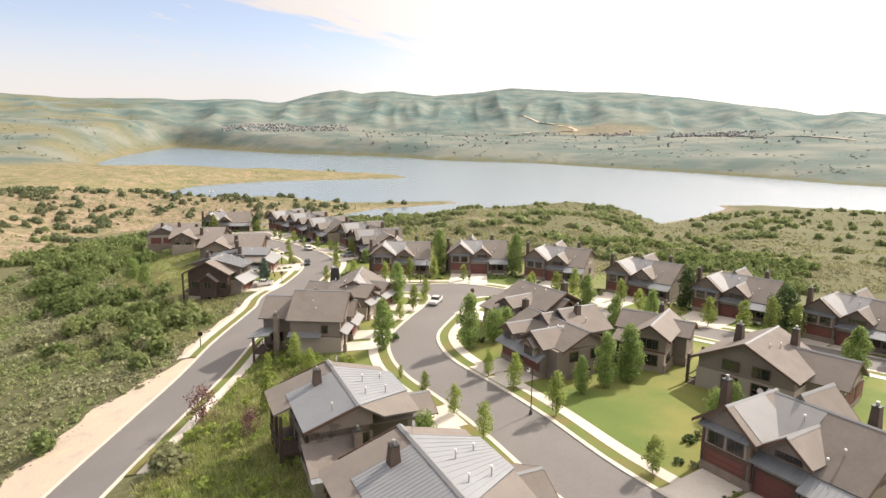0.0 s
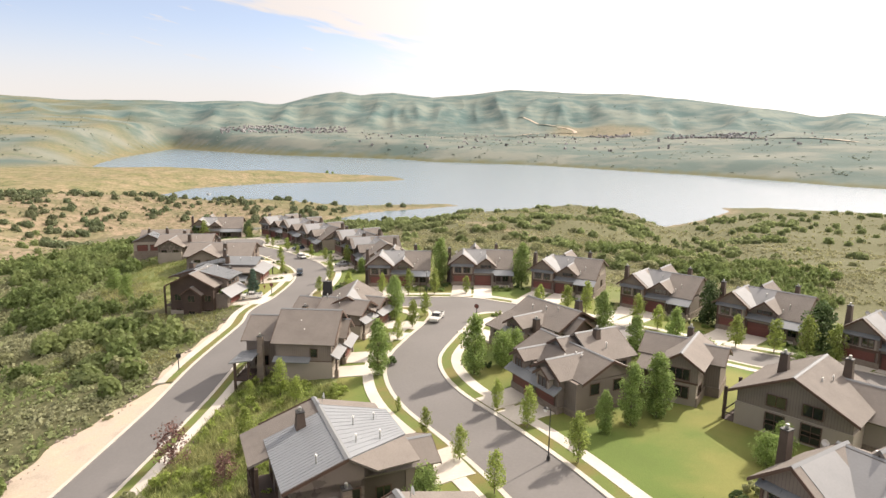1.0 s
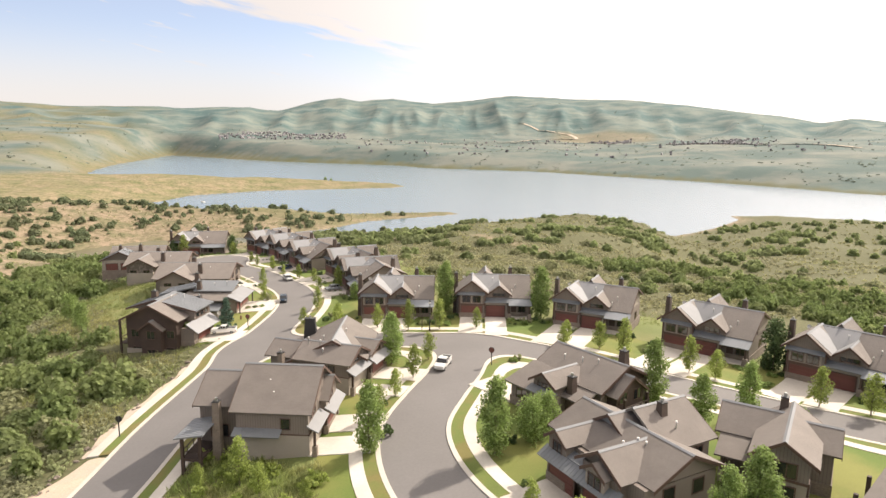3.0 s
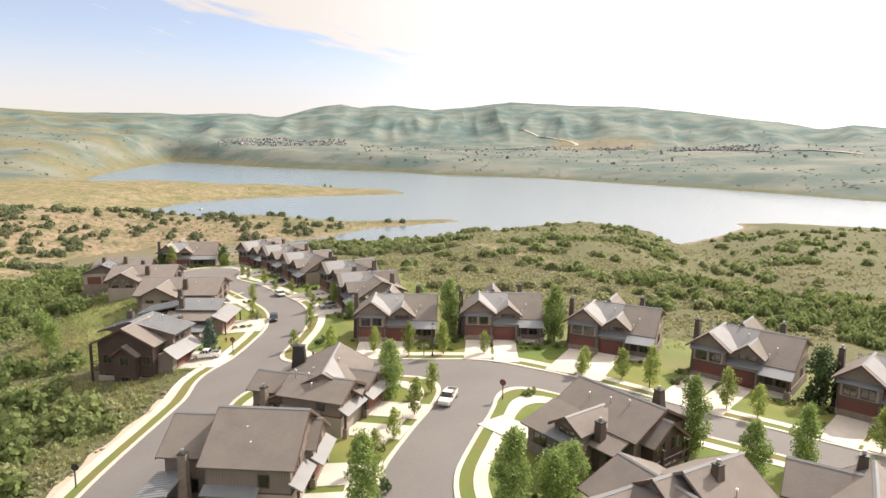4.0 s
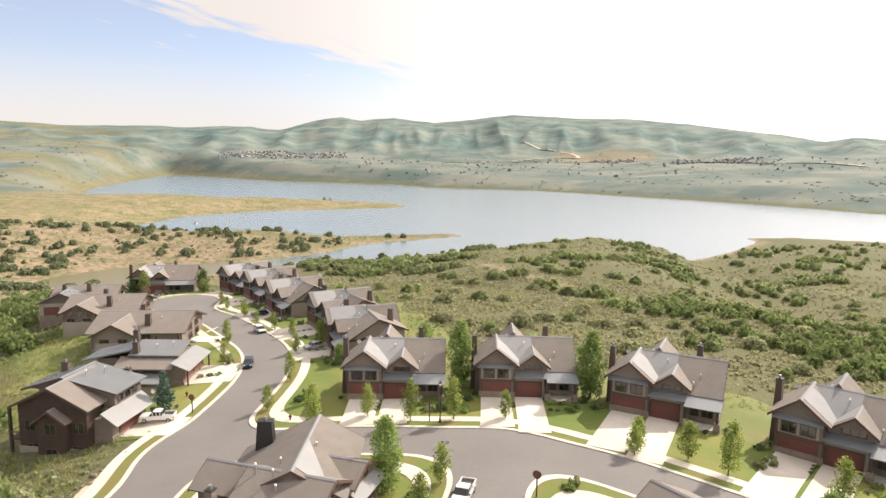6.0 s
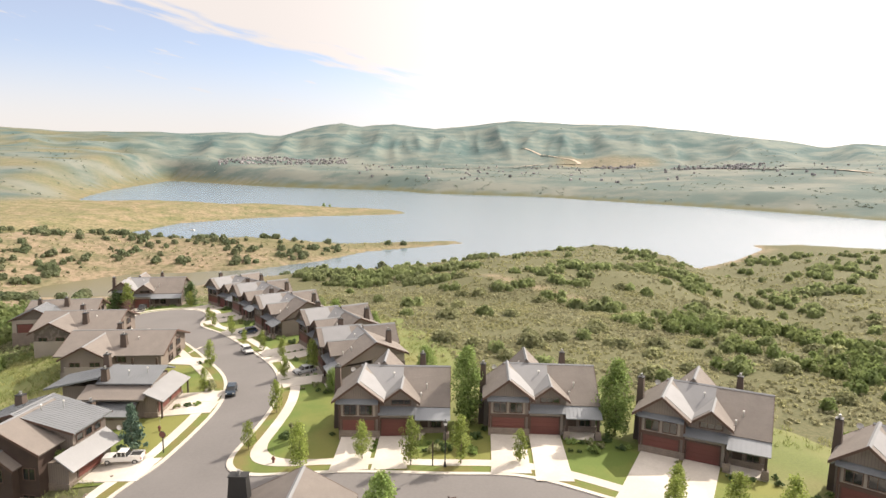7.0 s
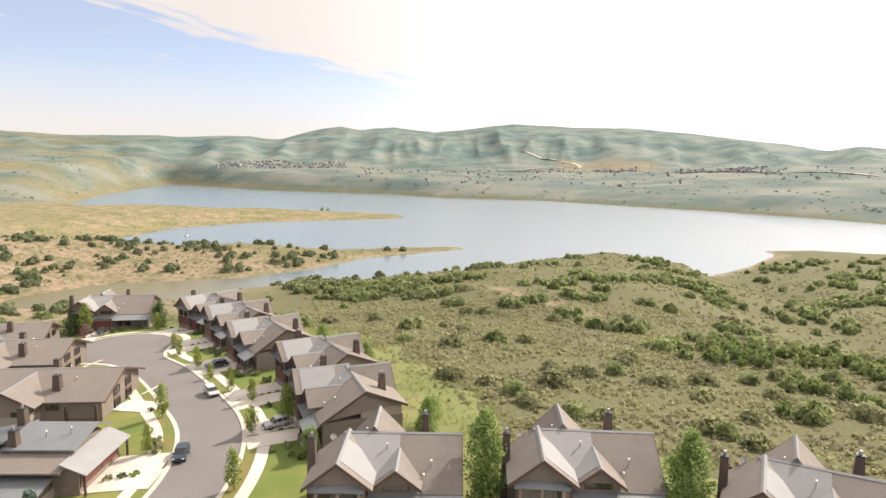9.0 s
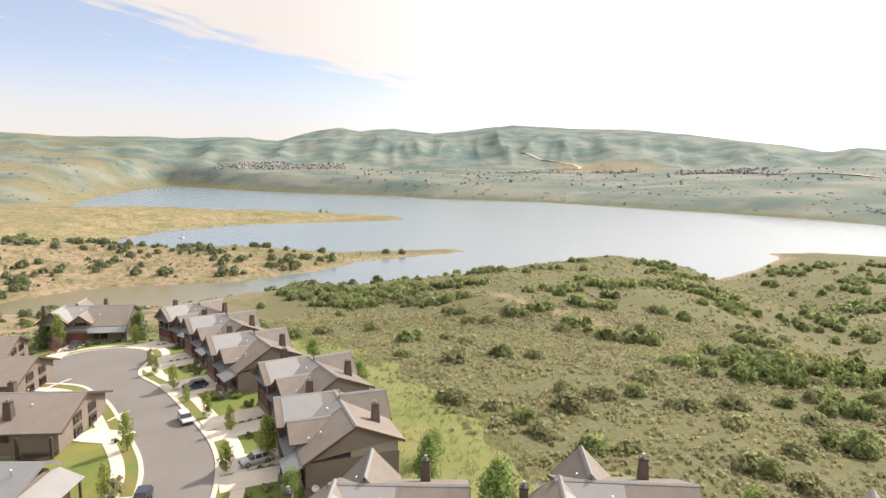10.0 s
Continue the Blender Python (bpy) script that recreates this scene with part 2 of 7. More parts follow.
def land(x, y):
    """Height of the bare ground."""
    x, y = np.asarray(x, float), np.asarray(y, float)
    num, den = 0, 0
    for sx, sy, sz in SPOTS:
        w = 1 / (((x - sx) ** 2 + (y - sy) ** 2) / 900 + 0.3) ** 1.6
        num, den = num + w * sz, den + w
    h = num / den
    # far country beyond the lake and to the west: benches that climb to the mountains
    r = np.hypot(x, y)
    ang = np.degrees(np.arctan2(x, y))
    far = smooth(650, 1300, r)
    top = np.interp(ang, RIDGE_A, RIDGE_H)
    climb = smooth(2650, 4450, r) * top + smooth(4000, 4450, r) * bumps(x, y, 700, 4) * 3
    warp = 14 * bumps(x, y, 900, 31)
    spurs = 50 * (0.55 - np.abs(bumps(ang * 60 + warp, r * 0.14, 520, 9))) + 22 * (0.5 - np.abs(bumps(ang * 60 - warp, r * 0.2, 230, 12)))
    gullies = spurs * smooth(2650, 3400, r) * (1 - smooth(3400, 4150, r))
    bench = -32 + 62 * smooth(1150, 2900, r) + bumps(x, y, 500, 5) * 6
    west = 38 * smooth(-15, -34, ang) * smooth(700, 2400, r) * (1 - smooth(2700, 3600, r))
    east = 25 * smooth(12, 30, ang) * smooth(1100, 1900, r)
    pen = -36 + bumps(x, y, 160, 6) * 1.5 + 8 * smooth(-120, -400, x)
    outer = np.where(r > 640, pen + (bench + west + east + climb + gullies - pen) * smooth(1050, 1400, r), pen)
    h = h + (outer - h) * smooth(560, 760, np.hypot(x * 0.8, y))
    inner = smooth(-118, -72, x) * (1 - smooth(66, 105, x)) * smooth(-30, 20, y) * (1 - smooth(228, 275, y))
    h = h + (near_level(x, y) - h) * inner
    h = h + bumps(x, y, 45, 7) * 0.5 * (1 - inner) + bumps(x, y, 140, 8) * 1.6 * (1 - inner) * smooth(0, 60, np.abs(r - 150))
    d = lake_distance(x, y)
    edge = smooth(-10, 120, d) ** 0.8
    h = np.where(d > 0, LAKE + 0.15 + (np.maximum(h, LAKE + 3) - LAKE) * edge, LAKE - 0.3 + np.maximum(d, -60) * 0.12)
    return h


# skyline: bearing in degrees and height in metres above the eye's level
RIDGE_A = np.array([-60, -36, -31, -26.5, -21.5, -17, -16, -14.6, -9.5, -7.8, -5, -1.5, 2, 5.3, 10.5, 14.8, 19.5, 25, 29.5, 31.6, 34, 60])
RIDGE_H = np.array([190, 186, 163, 172, 174, 189, 179, 176, 262, 243, 266, 238, 264, 298, 272, 271, 227, 161, 103, 121, 101, 60])


def level(x, y):
    return float(land(np.array([x]), np.array([y]))[0])


def spaced(stops):
    out = []
    for a, b, step in stops:
        out.extend(np.linspace(a, b, max(2, int(round((b - a) / step)) + 1))[:-1])
    return np.array(out + [stops[-1][1]])


def mesh_of(name, verts, faces, mat, smooth_faces=False):
    me = bpy.data.meshes.new(name)
    me.from_pydata([tuple(map(float, v)) for v in verts], [], [tuple(map(int, f)) for f in faces])
    me.materials.append(mat)
    if smooth_faces:
        me.polygons.foreach_set("use_smooth", [True] * len(me.polygons))
    me.update()
    return me


def setting(name, verts, faces, mat, label, category, smooth_faces=False, kind="structure"):
    return tagged(new(name, mesh_of(name, verts, faces, mat, smooth_faces)), label, category, kind=kind)


def ground_material():
    """Sage hillside, dry red soil, golden grass on the spits, green benches and mountains tinted for distance haze, by
    soil and place.
    """
    m = bpy.data.materials.new("hill_ground"); m.use_nodes = True
    n, l = m.node_tree.nodes, m.node_tree.links
    b = n["Principled BSDF"]; b.inputs["Roughness"].default_value = 0.95; b.inputs["Specular IOR Level"].default_value = 0.2
    zone = n.new("ShaderNodeVertexColor"); zone.layer_name = "soil"
    sep = n.new("ShaderNodeSeparateColor"); l.new(zone.outputs["Color"], sep.inputs["Color"])
    g = n.new("ShaderNodeNewGeometry")

    def noise_node(s, d=5):
        k = n.new("ShaderNodeTexNoise"); k.inputs["Scale"].default_value = s; k.inputs["Detail"].default_value = d
        l.new(g.outputs["Position"], k.inputs["Vector"]); return k.outputs["Fac"]

    def ramp(f, lo, hi, c1, c2):
        k = n.new("ShaderNodeValToRGB"); e = k.color_ramp.elements
        e[0].position, e[1].position, e[0].color, e[1].color = lo, hi, (*c1, 1), (*c2, 1)
        l.new(f, k.inputs["Fac"]); return k.outputs["Color"]

    def mix(f, a, c, mode="MIX"):
        k = n.new("ShaderNodeMixRGB"); k.blend_type = mode
        if isinstance(f, float):
            k.inputs["Fac"].default_value = f
        else:
            l.new(f, k.inputs["Fac"])
        l.new(a, k.inputs["Color1"]); l.new(c, k.inputs["Color2"]); return k.outputs["Color"]
    fine, mid, wide = noise_node(1.3), noise_node(0.12), noise_node(0.012, 6)
    far_spots = noise_node(0.03, 8)
    sage = mix(mid, ramp(fine, 0.35, 0.65, (0.085, 0.088, 0.042), (0.14, 0.135, 0.072)), ramp(fine, 0.3, 0.7, (0.08, 0.086, 0.038), (0.135, 0.13, 0.066)))
    dry = mix(mid, ramp(fine, 0.35, 0.65, (0.27, 0.192, 0.138), (0.335, 0.25, 0.185)), ramp(fine, 0.35, 0.65, (0.15, 0.148, 0.078), (0.285, 0.225, 0.145)))
    gold = mix(wide, ramp(far_spots, 0.35, 0.65, (0.25, 0.205, 0.115), (0.315, 0.24, 0.16)), ramp(far_spots, 0.35, 0.65, (0.16, 0.17, 0.075), (0.26, 0.21, 0.125)))
    # woods in the folds of the mountains, darkened further for relief shading, olive benches at their foot: patches
    # taller than wide, as slopes show them
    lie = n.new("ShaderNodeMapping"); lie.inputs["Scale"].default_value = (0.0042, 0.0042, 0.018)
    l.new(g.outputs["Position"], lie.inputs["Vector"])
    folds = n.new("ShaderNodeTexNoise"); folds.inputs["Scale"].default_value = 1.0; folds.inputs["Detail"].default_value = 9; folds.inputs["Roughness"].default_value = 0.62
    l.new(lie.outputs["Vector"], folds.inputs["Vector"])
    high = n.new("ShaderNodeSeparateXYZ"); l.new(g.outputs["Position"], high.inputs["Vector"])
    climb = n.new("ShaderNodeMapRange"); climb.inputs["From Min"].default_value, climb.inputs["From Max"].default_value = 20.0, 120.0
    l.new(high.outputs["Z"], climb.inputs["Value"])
    # distance haze is mixed into both colours as a pale blue-green
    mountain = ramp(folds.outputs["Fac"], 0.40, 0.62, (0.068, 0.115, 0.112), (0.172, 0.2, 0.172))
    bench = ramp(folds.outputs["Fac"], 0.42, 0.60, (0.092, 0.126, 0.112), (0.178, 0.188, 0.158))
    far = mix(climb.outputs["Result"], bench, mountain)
    tufts = ramp(noise_node(0.22, 4), 0.47, 0.60, (1, 1, 1), (0.42, 0.5, 0.4))
    blots = ramp(noise_node(0.05, 5), 0.45, 0.62, (1, 1, 1), (0.62, 0.74, 0.60))
    dry = mix(0.8, mix(0.65, dry, tufts, "MULTIPLY"), blots, "MULTIPLY")
    gold = mix(0.7, mix(0.7, gold, tufts, "MULTIPLY"), blots, "MULTIPLY")
    col = mix(sep.outputs["Red"], sage, dry)
    col = mix(sep.outputs["Green"], col, gold)
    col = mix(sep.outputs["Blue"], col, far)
    l.new(col, b.inputs["Base Color"])
    bp = n.new("ShaderNodeBump"); bp.inputs["Strength"].default_value = 0.5; bp.inputs["Distance"].default_value = 0.3
    l.new(fine, bp.inputs["Height"]); l.new(bp.outputs["Normal"], b.inputs["Normal"])
    return m


gx = spaced([(-4700, -1500, 60), (-1500, -600, 26), (-600, -130, 9), (-130, 130, 2), (130, 600, 9), (600, 1500, 26), (1500, 4700, 60)])
gy = spaced([(-1500, -100, 100), (-100, 20, 8), (20, 270, 2), (270, 620, 5), (620, 1300, 12), (1300, 3000, 32), (3000, 4900, 36)])
GX, GY = np.meshgrid(gx, gy)
GZ = land(GX, GY)
nx, ny = len(gx), len(gy)
idx = np.arange(nx * ny).reshape(ny, nx)
quads = np.stack([idx[:-1, :-1], idx[:-1, 1:], idx[1:, 1:], idx[1:, :-1]], -1).reshape(-1, 4)
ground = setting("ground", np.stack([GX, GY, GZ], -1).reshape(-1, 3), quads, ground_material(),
                 "sage-covered hills, dry spits and haze-tinted green mountains round the lake", "ground", True)
soil = ground.data.color_attributes.new("soil", "FLOAT_COLOR", "POINT")
R0, A0 = np.hypot(GX, GY), np.degrees(np.arctan2(GX, GY))
D0 = lake_distance(GX, GY)
red = smooth(-60, -120, GX) * smooth(215, 270, GY) * (1 - smooth(560, 640, GY))
red = np.maximum(red, (1 - smooth(4, 14, D0)) * np.where(R0 < 1200, 0.9, 0.35 * (GX < -700)))
cut = smooth(8, 10, A0) * (1 - smooth(16.5, 18.5, A0)) * smooth(2650, 2750, R0) * (1 - smooth(3000, 3150, R0))
for (ax, ay), (bx, by) in zip([(-5, 345), (22, 300), (48, 264), (78, 243)], [(22, 300), (48, 264), (78, 243), (105, 232)]):
    k = np.clip(((GX - ax) * (bx - ax) + (GY - ay) * (by - ay)) / ((bx - ax) ** 2 + (by - ay) ** 2), 0, 1)
    red = np.maximum(red, 0.8 * (1 - smooth(1.5, 5.0, np.hypot(GX - ax - k * (bx - ax), GY - ay - k * (by - ay)))))
red = np.maximum(red, cut * 0.9)
gold = smooth(560, 680, GY) * smooth(40, -190, GX) * (1 - smooth(1150, 1280, GY))
gold = np.maximum(gold, 0.75 * smooth(-22, -29, A0) * smooth(1150, 1250, R0) * np.clip(0.6 + bumps(GX, GY, 420, 33) * 0.7, 0, 1))
# weight of the haze-tinted colours beyond the lake
hazed_far = smooth(1180, 1330, R0) * (1 - 0.75 * cut) * smooth(8, 30, D0)
hazed_far = hazed_far * (1 - 0.8 * smooth(-22, -29, A0) * np.clip(0.5 + bumps(GX, GY, 300, 34), 0, 1))
vals = np.stack([red, gold, hazed_far, np.ones_like(red)], -1).reshape(-1)
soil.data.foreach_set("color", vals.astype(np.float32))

# the lake: one flat sheet with a fine ripple
m_water = bpy.data.materials.new("lake_water"); m_water.use_nodes = True
_n, _l = m_water.node_tree.nodes, m_water.node_tree.links
_b = _n["Principled BSDF"]
_b.inputs["Roughness"].default_value, _b.inputs["IOR"].default_value = 0.22, 1.33
_g = _n.new("ShaderNodeNewGeometry")
# the shallow arm below the houses is muddy
_at = _n.new("ShaderNodeSeparateXYZ"); _l.new(_g.outputs["Position"], _at.inputs["Vector"])
_arm = _n.new("ShaderNodeMapRange"); _arm.interpolation_type = "SMOOTHSTEP"
_arm.inputs["From Min"].default_value, _arm.inputs["From Max"].default_value = 760.0, 590.0
_l.new(_at.outputs["Y"], _arm.inputs["Value"])
_mud = _n.new("ShaderNodeMixRGB"); _mud.inputs["Color1"].default_value, _mud.inputs["Color2"].default_value = (0.125, 0.175, 0.215, 1), (0.16, 0.145, 0.09, 1)
_in = _n.new("ShaderNodeMapRange"); _in.interpolation_type = "SMOOTHSTEP"
_in.inputs["From Min"].default_value, _in.inputs["From Max"].default_value = -90.0, -230.0
_l.new(_at.outputs["X"], _in.inputs["Value"])
_both = _n.new("ShaderNodeMath"); _both.operation = "MULTIPLY"
_l.new(_arm.outputs["Result"], _both.inputs[0]); _l.new(_in.outputs["Result"], _both.inputs[1])
_l.new(_both.outputs[0], _mud.inputs["Fac"]); _l.new(_mud.outputs["Color"], _b.inputs["Base Color"])
_still = _n.new("ShaderNodeMapRange"); _still.inputs["To Min"].default_value, _still.inputs["To Max"].default_value = 0.9, 0.12
_l.new(_both.outputs[0], _still.inputs["Value"]); _l.new(_still.outputs["Result"], _b.inputs["Specular IOR Level"])
_w = _n.new("ShaderNodeTexNoise"); _w.inputs["Scale"].default_value = 0.35; _w.inputs["Detail"].default_value = 4
_bp = _n.new("ShaderNodeBump"); _bp.inputs["Strength"].default_value = 0.2; _bp.inputs["Distance"].default_value = 0.3
_l.new(_g.outputs["Position"], _w.inputs["Vector"]); _l.new(_w.outputs["Fac"], _bp.inputs["Height"]); _l.new(_bp.outputs["Normal"], _b.inputs["Normal"])
setting("water", [(-2200, 420, LAKE), (1500, 420, LAKE), (1500, 3000, LAKE), (-2200, 3000, LAKE)], [(0, 1, 2, 3)], m_water,
        "pale calm reservoir with a faint ripple", "lake")

# ---- streets ----
ROADS = [
    (3.9, [(-50, -40), (-46, 10), (-43.5, 40), (-41.5, 66), (-40, 80), (-38.7, 95), (-38.5, 110), (-37.2, 125), (-36, 140), (-34.6, 155), (-34.6, 165),
           (-36.5, 174), (-40, 182), (-46.5, 191.5), (-55.5, 203.5), (-63, 211), (-72, 221)]),
    (3.8, [(75, -30), (42, 12), (24, 38), (14.2, 54), (8, 68), (3, 78), (-2.2, 87.5), (-5, 96), (-5.5, 104), (-3.2, 113), (-0.4, 122), (1.5, 134)]),
    (3.7, [(-36, 138.5), (-20, 138.5), (-11, 137.8), (-3, 136.5), (6, 133.8), (13, 129.8), (20, 124), (28, 117), (36, 111.5), (46, 105), (60, 94), (80, 70), (110, 30)]),
]
BULB = (-74.0, 222.5, 10.5)


def rounded(points, step=1.5):
    """A smooth line through the corner points of a street."""
    p = [Vector((*a, 0)) for a in points]
    out = []
    for i in range(len(p) - 1):
        a, b, c, d = p[max(i - 1, 0)], p[i], p[i + 1], p[min(i + 2, len(p) - 1)]
        k = max(2, int((c - b).length / step))
        for j in range(k):
            t = j / k
            out.append(0.5 * ((2 * b) + (c - a) * t + (2 * a - 5 * b + 4 * c - d) * t * t + (3 * b - a - 3 * c + d) * t ** 3))
    out.append(p[-1])
    return [(v.x, v.y) for v in out]


CENTRES = [(w, rounded(pts)) for w, pts in ROADS]


def street_distance(x, y):
    """Metres from the asphalt's edge, negative on it; corners rounded off."""
    x, y = np.asarray(x, float), np.asarray(y, float)
    ds = []
    for w, pts in CENTRES:
        best = np.full(x.shape, 1e9)
        for (ax, ay), (bx, by) in zip(pts, pts[1:]):
            dx, dy = bx - ax, by - ay
            k = np.clip(((x - ax) * dx + (y - ay) * dy) / (dx * dx + dy * dy), 0, 1)
            best = np.minimum(best, (x - ax - k * dx) ** 2 + (y - ay - k * dy) ** 2)
        ds.append(np.sqrt(best) - w)
    ds.append(np.hypot(x - BULB[0], y - BULB[1]) - BULB[2])
    d = ds[0]
    for e in ds[1:]:
        k = 7.0
        h = np.clip(0.5 + 0.5 * (e - d) / k, 0, 1)
        d = e + (d - e) * h - k * h * (1 - h)
    return d


CELL = 0.7
sx, sy = np.arange(-110, 100, CELL), np.arange(-20, 250, CELL)
SX, SY = np.meshgrid(sx, sy)
SD = street_distance(SX, SY)
SZ = land(SX, SY)


def band(lo, hi, lift, field=None, extra=None, skirt=0.0):
    """The strip of ground where lo < field < hi, cut out of a fine net and laid over the land."""
    field = SD if field is None else field
    verts, faces, seen = [], [], {}

    def vid(x, y, z):
        key = (round(x, 3), round(y, 3))
        if key not in seen:
            seen[key] = len(verts); verts.append((x, y, z + lift))
        return seen[key]
    f4 = np.stack([field[:-1, :-1], field[:-1, 1:], field[1:, 1:], field[1:, :-1]], -1)
    ok = (f4.max(-1) > lo) & (f4.min(-1) < hi)
    if extra is not None:
        ok &= ~extra[:-1, :-1]
    whole = (f4.min(-1) > lo) & (f4.max(-1) < hi)
    for j, i in zip(*np.nonzero(ok)):
        if whole[j, i]:
            faces.append([vid(sx[i + a], sy[j + b], SZ[j + b, i + a]) for a, b in ((0, 0), (1, 0), (1, 1), (0, 1))])
            continue
        poly = [(sx[i + a], sy[j + b], SZ[j + b, i + a], field[j + b, i + a]) for a, b in ((0, 0), (1, 0), (1, 1), (0, 1))]
        for lim, sign in ((lo, 1), (hi, -1)):
            res = []
            for k in range(len(poly)):
                p, q = poly[k - 1], poly[k]
                fp, fq = sign * (p[3] - lim), sign * (q[3] - lim)
                if (fp > 0) != (fq > 0):
                    t = fp / (fp - fq)
                    res.append(tuple(p[c] + (q[c] - p[c]) * t for c in range(4)))
                if fq > 0:
                    res.append(q)
            poly = res
            if len(poly) < 3:
                break
        if len(poly) >= 3:
            ids = []
            for p in poly:
                v = vid(*p[:3])
                if v not in ids:
                    ids.append(v)
            if len(ids) >= 3:
                faces.append(ids)
    if skirt:
        count = {}
        for f in faces:
            for a, b in zip(f, f[1:] + f[:1]):
                count[(a, b)] = count.get((a, b), 0) + 1
        n0 = len(verts)
        verts += [(x, y, z - skirt) for x, y, z in verts]
        faces += [(b, a, a + n0, b + n0) for a, b in count if (b, a) not in count]
    return verts, faces


setting("road", *band(-99, 0.02, 0.06), ASPHALT, "grey asphalt street winding between the houses", "road")
setting("kerb", *band(0.0, 0.55, 0.17, skirt=0.2), KERB, "pale concrete kerb and gutter along the street", "kerb")
# no verge or pavement beside the dirt shoulder of the lower street
SHOULDER = (SX < -38.5 - (100 - SY) * 0.09) & (SY < 103.5)
BARE = SHOULDER | ((SX < -25) & (SY < 66.5))
setting("verge", *band(0.55, 2.0, 0.14, extra=BARE), VERGE, "strip of grass between kerb and pavement", "grass verge")
setting("pavement", *band(2.0, 3.5, 0.17, extra=BARE, skirt=0.2), CONCRETE, "pale concrete pavement beside the grass verge", "pavement")

# ---- houses: helpers ----


def box(x0, x1, y0, y1, z0, z1):
    v = [(x0, y0, z0), (x1, y0, z0), (x1, y1, z0), (x0, y1, z0), (x0, y0, z1), (x1, y0, z1), (x1, y1, z1), (x0, y1, z1)]
    return v, [(0, 3, 2, 1), (4, 5, 6, 7), (0, 1, 5, 4), (1, 2, 6, 5), (2, 3, 7, 6), (3, 0, 4, 7)]


def taper(x, y, z0, z1, a0, b0, a1, b1):
    v = [(x - a0, y - b0, z0), (x + a0, y - b0, z0), (x + a0, y + b0, z0), (x - a0, y + b0, z0),
         (x - a1, y - b1, z1), (x + a1, y - b1, z1), (x + a1, y + b1, z1), (x - a1, y + b1, z1)]
    return v, [(0, 3, 2, 1), (4, 5, 6, 7), (0, 1, 5, 4), (1, 2, 6, 5), (2, 3, 7, 6), (3, 0, 4, 7)]


def rod(x, y, z0, z1, r0, r1=None, k=8):
    r1 = r0 if r1 is None else r1
    v = [(x + r * math.cos(6.2832 * i / k), y + r * math.sin(6.2832 * i / k), z) for z, r in ((z0, r0), (z1, r1)) for i in range(k)]
    return v, [(i, (i + 1) % k, (i + 1) % k + k, i + k) for i in range(k)] + [tuple(range(k))[::-1], tuple(range(k, 2 * k))]


def join(*solids):
    v, f = [], []
    for a, b in solids:
        n0 = len(v)
        v += list(a); f += [tuple(i + n0 for i in q) for q in b]
    return v, f


def slab(corners, th):
    """A roof plane with thickness: four upper corners, in order."""
    n = (Vector(corners[1]) - Vector(corners[0])).cross(Vector(corners[-1]) - Vector(corners[0])).normalized()
    if n.z < 0:
        corners = corners[::-1]; n = -n
    k = len(corners)
    low = [tuple(Vector(c) - n * th) for c in corners]
    v = list(corners) + low
    return v, [tuple(range(k)), tuple(range(2 * k - 1, k - 1, -1))] + [(i, i + k, (i + 1) % k + k, (i + 1) % k) for i in range(k)]


def part(name, solid, mat, parent, label=""):
    ob = new(name, mesh_of(name, solid[0], solid[1], mat))
    ob.parent = parent
    return tagged(ob, label)


def turn(solid, facing, x, y):
    """Moves a solid built for a wall that faces -y to a wall at (x, y) that faces 0: -y, 1: +x, 2: +y, 3: -x."""
    c, s = ((1, 0), (0, 1), (-1, 0), (0, -1))[facing]
    return [(x + px * c - py * s, y + px * s + py * c, pz) for px, py, pz in solid[0]], solid[1]


def lattice(xs, zs, solid, y0, y1):
    """One connected frame: the cells of a grid for which solid(i, j) holds, from y0 to y1."""
    v, f, seen = [], [], {}

    def vid(i, j, k):
        if (i, j, k) not in seen:
            seen[(i, j, k)] = len(v); v.append((xs[i], (y0, y1)[k], zs[j]))
        return seen[(i, j, k)]
    cells = {(i, j) for i in range(len(xs) - 1) for j in range(len(zs) - 1) if solid(i, j)}
    for i, j in cells:
        f.append((vid(i, j, 0), vid(i + 1, j, 0), vid(i + 1, j + 1, 0), vid(i, j + 1, 0)))
        f.append((vid(i, j, 1), vid(i, j + 1, 1), vid(i + 1, j + 1, 1), vid(i + 1, j, 1)))
        for di, dj, p, q in ((0, -1, (i, j), (i + 1, j)), (1, 0, (i + 1, j), (i + 1, j + 1)), (0, 1, (i + 1, j + 1), (i, j + 1)), (-1, 0, (i, j + 1), (i, j))):
            if (i + di, j + dj) not in cells:
                f.append((vid(*q, 0), vid(*p, 0), vid(*p, 1), vid(*q, 1)))
    return v, f


def window(root, facing, x, y, z, w, h, lights=2):
    fr = 0.09
    xs = [-w / 2 - fr, -w / 2]
    for i in range(1, lights):
        c = -w / 2 + w * i / lights
        xs += [c - 0.035, c + 0.035]
    xs += [w / 2, w / 2 + fr]
    win = part("window", turn(lattice(xs, [z - fr, z, z + h, z + h + fr], lambda i, j: j != 1 or i % 2 == 0, -0.07, 0.02), facing, x, y), TRIM, root)
    for i in range(lights):
        a = -w / 2 + w * i / lights
        part("pane", turn(box(a + 0.035, a + w / lights - 0.035, -0.03, 0.0, z, z + h), facing, x, y), GLASS, win)


